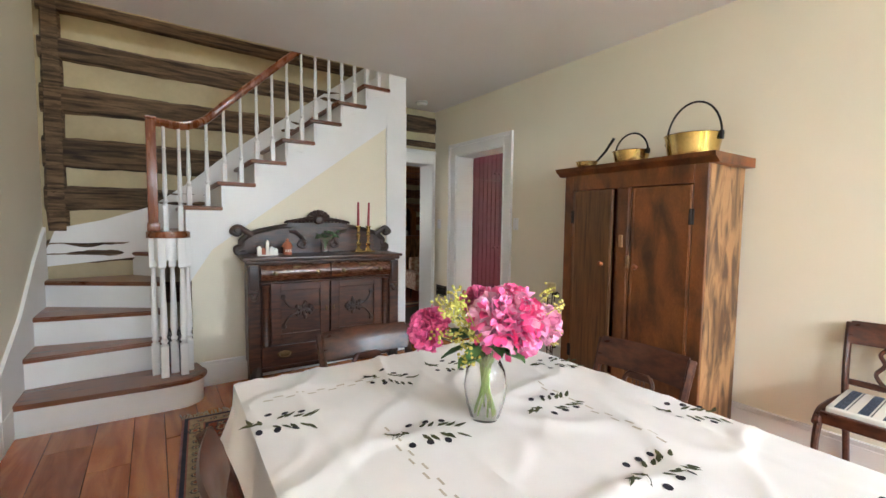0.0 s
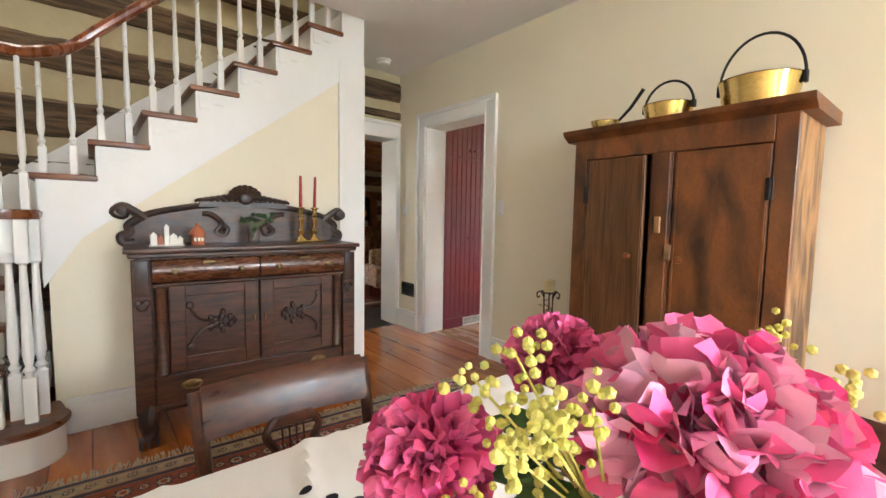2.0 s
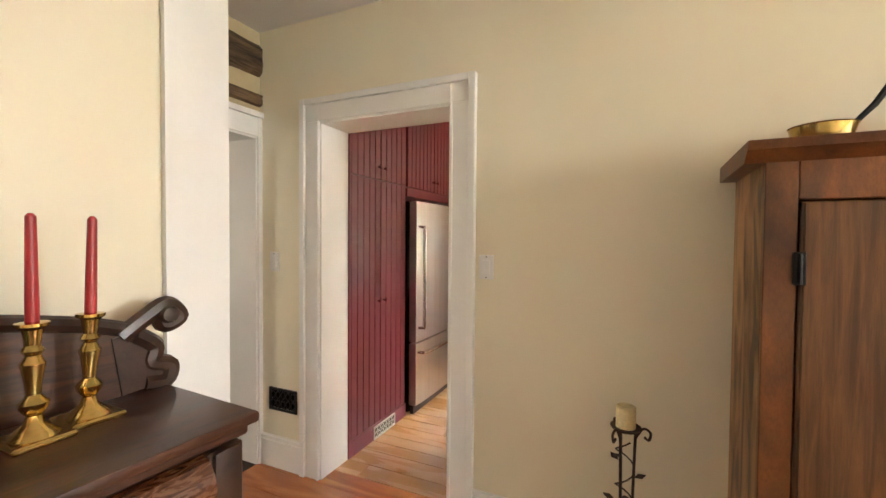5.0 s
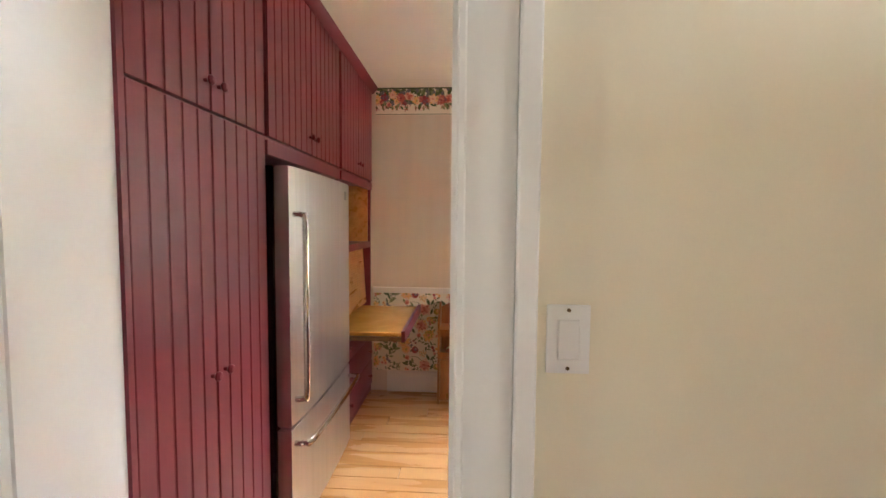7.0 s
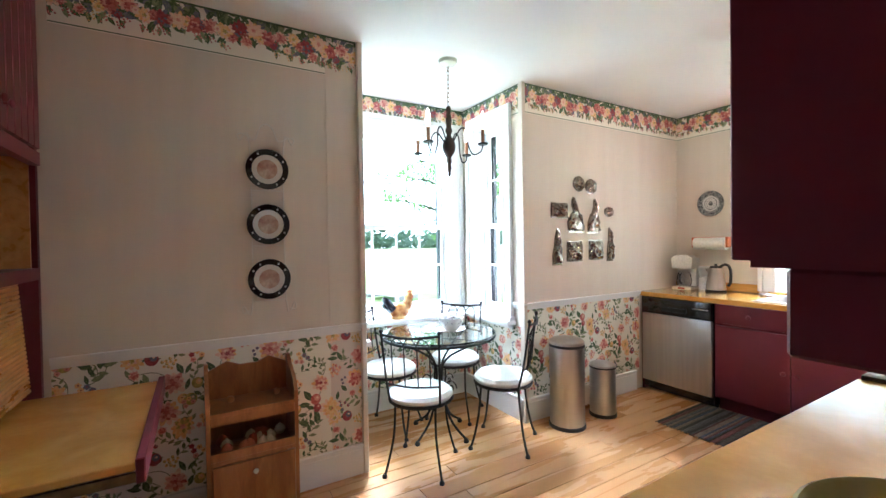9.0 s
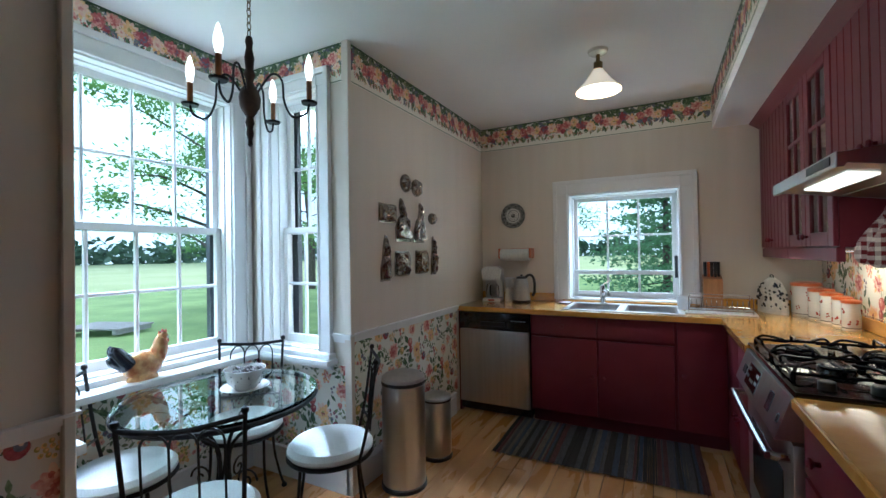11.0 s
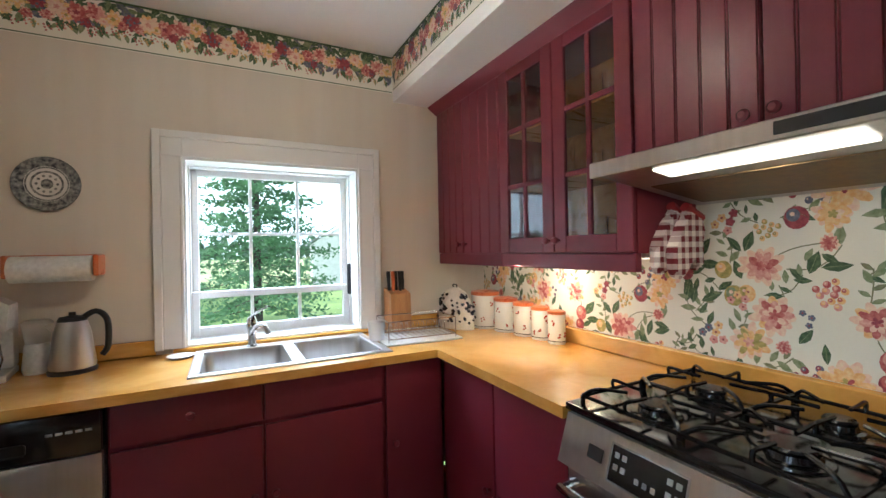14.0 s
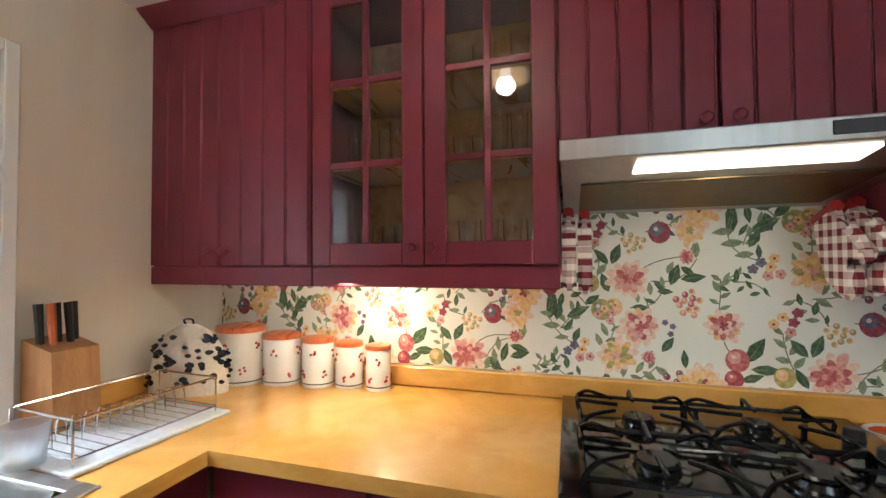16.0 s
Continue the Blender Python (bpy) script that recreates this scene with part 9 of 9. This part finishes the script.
        while u < u1 + 0.03:
            r, high = g.uniform(0.036, 0.048), g.uniform(0.50, 0.74)
            kinds = ((["blush", "peach", "blush"], ["peach"], ["olive"]), (["pink", "blush"], ["rose", "pink"], ["rose"]), (["pink", "rose"], ["rose"], ["plum"]), (["blush", "peach"], ["blush"], ["pink"]), (["dusk", "plum"], ["plum"], ["plum"]))
            self.bloom(u, v0 + h * high, r, *kinds[i % 5])
            self.bloom(u + 0.035, v0 + h * (1.12 - high), r * 0.62, *kinds[(i + 3) % 5])
            u += 0.068
            i += 1
        return self

    def make(self, name, label):
        me = bpy.data.meshes.new(name)
        me.from_pydata(self.vs, [], self.fs)
        for n in PRINTS:
            me.materials.append(M["print_" + n])
        me.polygons.foreach_set("material_index", self.ms)
        return tagged(new(name, me), label, "", "", "structure")


def sheet_on(name, x0, x1, y0, y1, z0, z1, m):
    return structure(name, box(B(), x0, x1, y0, y1, z0, z1), M[m], "printed paper ground")


E_, N_ = 0.0015, 0.002
# range wall
sheet_on("wallpaper_range_wall", 0.2401, 0.2425, -0.628, 3.2, 0.98, 2.35, "paper_floral")
Paper(lambda u, v, d: (0.2425 + d, u, v), 21).chintz(-0.627, 3.195, 0.985, 1.72).make("wallpaper_print_range", "rambling rose and berry wallpaper print")
# dado
for nm, y0, y1, sd in (("moulds", 0.005, 1.408, 22), ("plates", 2.702, 4.12, 23)):
    sheet_on("dado_" + nm, 2.8575, 2.8599, y0, y1, 0.18, 0.866, "paper_floral")
    Paper(lambda u, v, d: (2.8575 - d, u, v), sd).chintz(y0, y1, 0.185, 0.864, 0.85).make("dado_print_" + nm, "rambling rose wallpaper print on the dado")
sheet_on("dado_bay_south", 2.86, BX, 1.4101, 1.4125, 0.18, 0.735, "paper_floral")
Paper(lambda u, v, d: (u, 1.4125 + d, v), 24).chintz(2.865, BX, 0.185, 0.73, 0.85).make("dado_print_bay_south", "rambling rose wallpaper print on the dado")
sheet_on("dado_bay_north", 2.86, BX, 2.6975, 2.6999, 0.18, 0.735, "paper_floral")
Paper(lambda u, v, d: (u, 2.6975 - d, v), 25).chintz(2.865, BX, 0.185, 0.73, 0.85).make("dado_print_bay_north", "rambling rose wallpaper print on the dado")
sheet_on("dado_bay_east", BX - 0.0025, BX - 0.0001, 1.413, 2.697, 0.18, 0.735, "paper_floral")
Paper(lambda u, v, d: (BX - 0.0025 - d, u, v), 26).chintz(1.42, 2.69, 0.185, 0.73, 0.85).make("dado_print_bay_east", "rambling rose wallpaper print on the dado")
# border under the ceiling
BZ = 2.375
sheet_on("border_sink_wall", 0.8926, 2.8575, -0.6299, -0.6275, BZ, KCEIL, "paper_floral")
Paper(lambda u, v, d: (u, -0.6275 + d, v), 31).border(0.896, 2.855, BZ, KCEIL).make("border_print_sink", "dense floral wallpaper border")
for nm, y0, y1, sd in (("moulds", -0.627, 1.409, 32), ("plates", 2.701, 4.10, 33)):
    sheet_on("border_" + nm, 2.8575, 2.8599, y0, y1, BZ, KCEIL, "paper_floral")
    Paper(lambda u, v, d: (2.8575 - d, u, v), sd).border(y0, y1, BZ, KCEIL).make("border_print_" + nm, "dense floral wallpaper border")
sheet_on("border_soffit", 0.8901, 0.8925, -0.627, 3.2, 2.39, KCEIL, "paper_floral")
Paper(lambda u, v, d: (0.8925 + d, u, v), 34).border(-0.625, 3.2, 2.39, KCEIL).make("border_print_soffit", "dense floral wallpaper border")
sheet_on("border_bay_south", 2.8601, BX, 1.4101, 1.4125, BZ, KCEIL, "paper_floral")
Paper(lambda u, v, d: (u, 1.4125 + d, v), 35).border(2.862, BX, BZ, KCEIL).make("border_print_bay_south", "dense floral wallpaper border")
sheet_on("border_bay_north", 2.8601, BX, 2.6975, 2.6999, BZ, KCEIL, "paper_floral")
Paper(lambda u, v, d: (u, 2.6975 - d, v), 36).border(2.862, BX, BZ, KCEIL).make("border_print_bay_north", "dense floral wallpaper border")
sheet_on("border_bay_east", BX - 0.0025, BX - 0.0001, 1.413, 2.697, BZ, KCEIL, "paper_floral")
Paper(lambda u, v, d: (BX - 0.0025 - d, u, v), 37).border(1.415, 2.695, BZ + 0.06, KCEIL).make("border_print_bay_east", "dense floral wallpaper border")

# ---- outdoors ----
GZ = -0.6
bm = B()
rings = []
for r in (0.5, 6, 14, 22, 30, 60, 150, 500, 3000):
    rings.append([bm.verts.new((2 + r * math.cos(a), 2 + r * math.sin(a), GZ + (0.12 * noise.noise(Vector((r * math.cos(a) * 0.1, r * math.sin(a) * 0.1, 0))) if 6 < r < 200 else 0))) for a in (k * math.pi / 24 for k in range(48))])
for k, (lo, hi) in enumerate(zip(rings, rings[1:])):
    for i in range(48):
        f = bm.faces.new((lo[i], lo[(i + 1) % 48], hi[(i + 1) % 48], hi[i]))
        f.material_index = 1 if k > 3 else 0
bm.faces.new(rings[0])
structure("ground", bm, [M["grass"], M["field"]], "mown lawn with a pale hay field beyond")


def leaf_cloud(g, clumps, per, size, flat=0.6):
    vs, fs = [], []
    for c, r in clumps:
        for _ in range(per):
            o = Vector((g.gauss(0, 1), g.gauss(0, 1), g.gauss(0, flat)))
            p = c + o * r * 0.5
            a, b = g.uniform(0, 6.28), g.uniform(-0.9, 0.9)
            d = Vector((math.cos(a) * math.cos(b), math.sin(a) * math.cos(b), math.sin(b)))
            s = d.cross(Vector((g.uniform(-1, 1), g.uniform(-1, 1), 1))).normalized()
            l = size * g.uniform(0.6, 1.3)
            n = len(vs)
            vs += [p, p + d * l * 0.5 + s * l * 0.28, p + d * l, p + d * l * 0.5 - s * l * 0.28]
            fs.append((n, n + 1, n + 2, n + 3))
    return vs, fs


def crown(parent, name, vs, fs, m):
    me = bpy.data.meshes.new(name)
    me.from_pydata([tuple(v) for v in vs], [], fs)
    me.materials.append(M[m])
    ob = new(name, me)
    ob.parent = parent
    return ob


def broad_tree(at, h, spread, r, seed, low, label):
    g = random.Random(seed)
    ob = thing("tree", at, label, "tree", "lawn trees")
    bm, clumps = B(), []
    top = Vector((g.uniform(-0.3, 0.3), g.uniform(-0.3, 0.3), h * 0.75))
    trunk = curve([(0, 0, -0.1), (g.uniform(-0.1, 0.1), 0.05, h * 0.25), (top.x * 0.6, top.y * 0.6, h * 0.5), top], 5)
    tube(bm, trunk, r, 10, r * 0.25)
    for i in range(20):
        t = low + (0.95 - low) * i / 19
        base = Vector((top.x * t, top.y * t, h * 0.75 * t / 0.95))
        a = i * 2.4 + g.uniform(-0.4, 0.4)
        ln = spread * (1.0 - 0.5 * max(0, t - 0.4)) * g.uniform(0.7, 1.1)
        end = base + Vector((math.cos(a) * ln, math.sin(a) * ln, ln * g.uniform(0.0, 0.45)))
        limb = curve([base, base + (end - base) * 0.4 + Vector((0, 0, 0.25)), base + (end - base) * 0.75 + Vector((0, 0, 0.3)), end], 3)
        tube(bm, limb, r * 0.32 * (1.2 - t), 6, 0.012)
        for k in range(6):
            q = limb[min(len(limb) - 1, 3 + k)]
            tw = q + Vector((g.uniform(-1, 1), g.uniform(-1, 1), g.uniform(-0.3, 0.6))) * 0.9
            tube(bm, [q, (q + tw) / 2 + Vector((0, 0, 0.1)), tw], 0.016, 4, 0.005)
            clumps.append((tw, g.uniform(0.5, 0.95)))
            clumps.append(((q + tw) / 2, g.uniform(0.4, 0.7)))
    part("trunk", bm, M["bark"], ob)
    vs, fs = leaf_cloud(g, clumps, 62, 0.15)
    crown(ob, "crown", vs, fs, "leafage")


def spruce_tree(at, h, spread, seed, label):
    g = random.Random(seed)
    ob = thing("conifer", at, label, "tree", "lawn trees")
    bm = tube(B(), [(0, 0, -0.1), (0, 0, h * 0.5), (0, 0, h)], 0.12, 8, 0.02)
    part("trunk", bm, M["bark"], ob)
    clumps = []
    bm = B()
    for i in range(int(h * 9)):
        t = i / (h * 9)
        z = 0.5 + (h - 0.6) * t
        ln = spread * (1 - t) ** 0.8 * g.uniform(0.75, 1.1)
        a = i * 2.399
        end = Vector((math.cos(a) * ln, math.sin(a) * ln, z - 0.18 * ln + 0.08 * ln))
        tube(bm, [(0, 0, z), tuple(end * 0.55 + Vector((0, 0, z * 0.45 - 0.05))), tuple(end)], 0.022, 4, 0.005)
        for k in range(4):
            clumps.append((Vector((0, 0, z)).lerp(end, 0.3 + 0.23 * k) - Vector((0, 0, 0.06)), 0.42 * (1 - t) + 0.16))
    part("bough", bm, M["bark"], ob)
    vs, fs = leaf_cloud(g, clumps, 58, 0.15, 0.35)
    crown(ob, "crown", vs, fs, "spruce")


broad_tree((15.9, -6.9, GZ), 11, 5.2, 0.27, 1, 0.22, "large leafy maple on the lawn")
broad_tree((19.5, -15.0, GZ), 11, 4.8, 0.24, 2, 0.2, "leafy maple on the lawn")
broad_tree((22.0, 3.5, GZ), 12, 5.0, 0.25, 3, 0.25, "leafy maple at the edge of the field")
spruce_tree((1.1, -10.6, GZ), 7.5, 2.3, 4, "dense spruce tree behind the house")
broad_tree((7.5, -17.5, GZ), 9, 4.0, 0.2, 5, 0.15, "leafy tree behind the house")
spruce_tree((-13.5, -24.0, GZ), 10, 2.8, 7, "spruce tree near the shed")
pf = thing("wooden_platform", (14.6, -2.6, GZ), "low weathered wooden platform on the lawn", "platform", "", 20)
for i in range(6):
    part("plank", box(B(), -0.9, 0.9, -0.55 + i * 0.185, -0.55 + i * 0.185 + 0.17, 0.12, 0.16, 0.005), M["grey_board"], pf)
for s in (-1, 1):
    part("bearer", box(B(), s * 0.75 - 0.06, s * 0.75 + 0.06, -0.55, 0.55, 0, 0.12), M["grey_board"], pf)
sh = thing("shed", (-5.2, -26.0, GZ), "small pale shed with a grey gable roof", "shed", "", -8)
part("wall", plate(B(), [(-2.2, 0), (2.2, 0), (2.2, 2.5), (0, 3.9), (-2.2, 2.5)], -2.5, 2.5, "y"), M["plastic"], sh)
for s in (-1, 1):
    part("roof", plate(B(), [(0, 4.0), (s * 2.5, 2.42), (s * 2.5, 2.52), (0, 4.12)], -2.7, 2.7, "y"), M["grey_board"], sh)
part("door", box(B(), -0.5, 0.5, 2.5, 2.54, 0, 2.0), M["grey_board"], sh)
g = random.Random(9)
clumps = []
for i in range(420):
    a = radians(-175 + 260 * i / 419 + g.uniform(-0.4, 0.4))
    r = 165 + g.uniform(-12, 25)
    hh = g.uniform(3.5, 9)
    for k in range(3):
        clumps.append((Vector((r * math.cos(a) + g.uniform(-3, 3), r * math.sin(a) + g.uniform(-3, 3), GZ + hh * (0.2 + 0.3 * k))), 4.5 - k))
vs, fs = leaf_cloud(g, clumps, 16, 3.2)
wood = crown(None, "far_wood", vs, fs, "far_wood")
tagged(wood, "distant wood along the edge of the field", "wood", "", "stuff")


# added glowing cylinder all round the horizon: whitens the sky and lights the windows
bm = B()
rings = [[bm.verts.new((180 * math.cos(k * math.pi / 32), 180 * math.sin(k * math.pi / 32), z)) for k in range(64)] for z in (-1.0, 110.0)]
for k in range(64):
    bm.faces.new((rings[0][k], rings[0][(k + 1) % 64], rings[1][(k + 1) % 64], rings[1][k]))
structure("backdrop_haze", bm, glow("pale_sky_glow", (0.92, 0.97, 1.0), 1.9), "glowing cylinder standing in for the pale overcast sky")

# ---- floor boards ----


def boards(parent, x0, x1, y0, y1, width, lengths, material, seed, skip=None):
    g = random.Random(seed)
    x = x0
    meshes = {}
    while x < x1 - 0.01:
        w = min(round(width * g.choice((0.85, 1.0, 1.15)), 3), x1 - x)
        y = y0 - g.uniform(0, 1.2)
        while y < y1:
            l = g.choice(lengths)
            a, b = max(y, y0), min(y + l, y1)
            if b - a > 0.05 and not (skip and skip(x + w / 2, a, b)):
                key = (round(w, 3), round(b - a, 2))
                if key not in meshes:
                    bm = B()
                    box(bm, 0, key[0] - 0.003, 0, key[1] - 0.003, -0.022, 0.0, 0.0018)
                    meshes[key] = mesh_of("floor_board", bm, material)
                ob = new("floor_board", meshes[key])
                ob.location = (x, a, g.uniform(-0.0008, 0.0))
                ob.parent = parent
            y += l
        x += w


floor = tagged(new("floor"), "glossy red-brown wide pine floorboards", "", "", "structure")
boards(floor, XL, 0.12, YS, 4.62, 0.185, (1.8, 2.4, 3.1), M["pine"], 11)
kfloor = tagged(new("floor_kitchen"), "pale honey oak floorboards", "", "", "structure")
boards(kfloor, 0.12, BX, -0.60, 4.62, 0.135, (1.1, 1.6, 2.2), M["oak_floor"], 12)
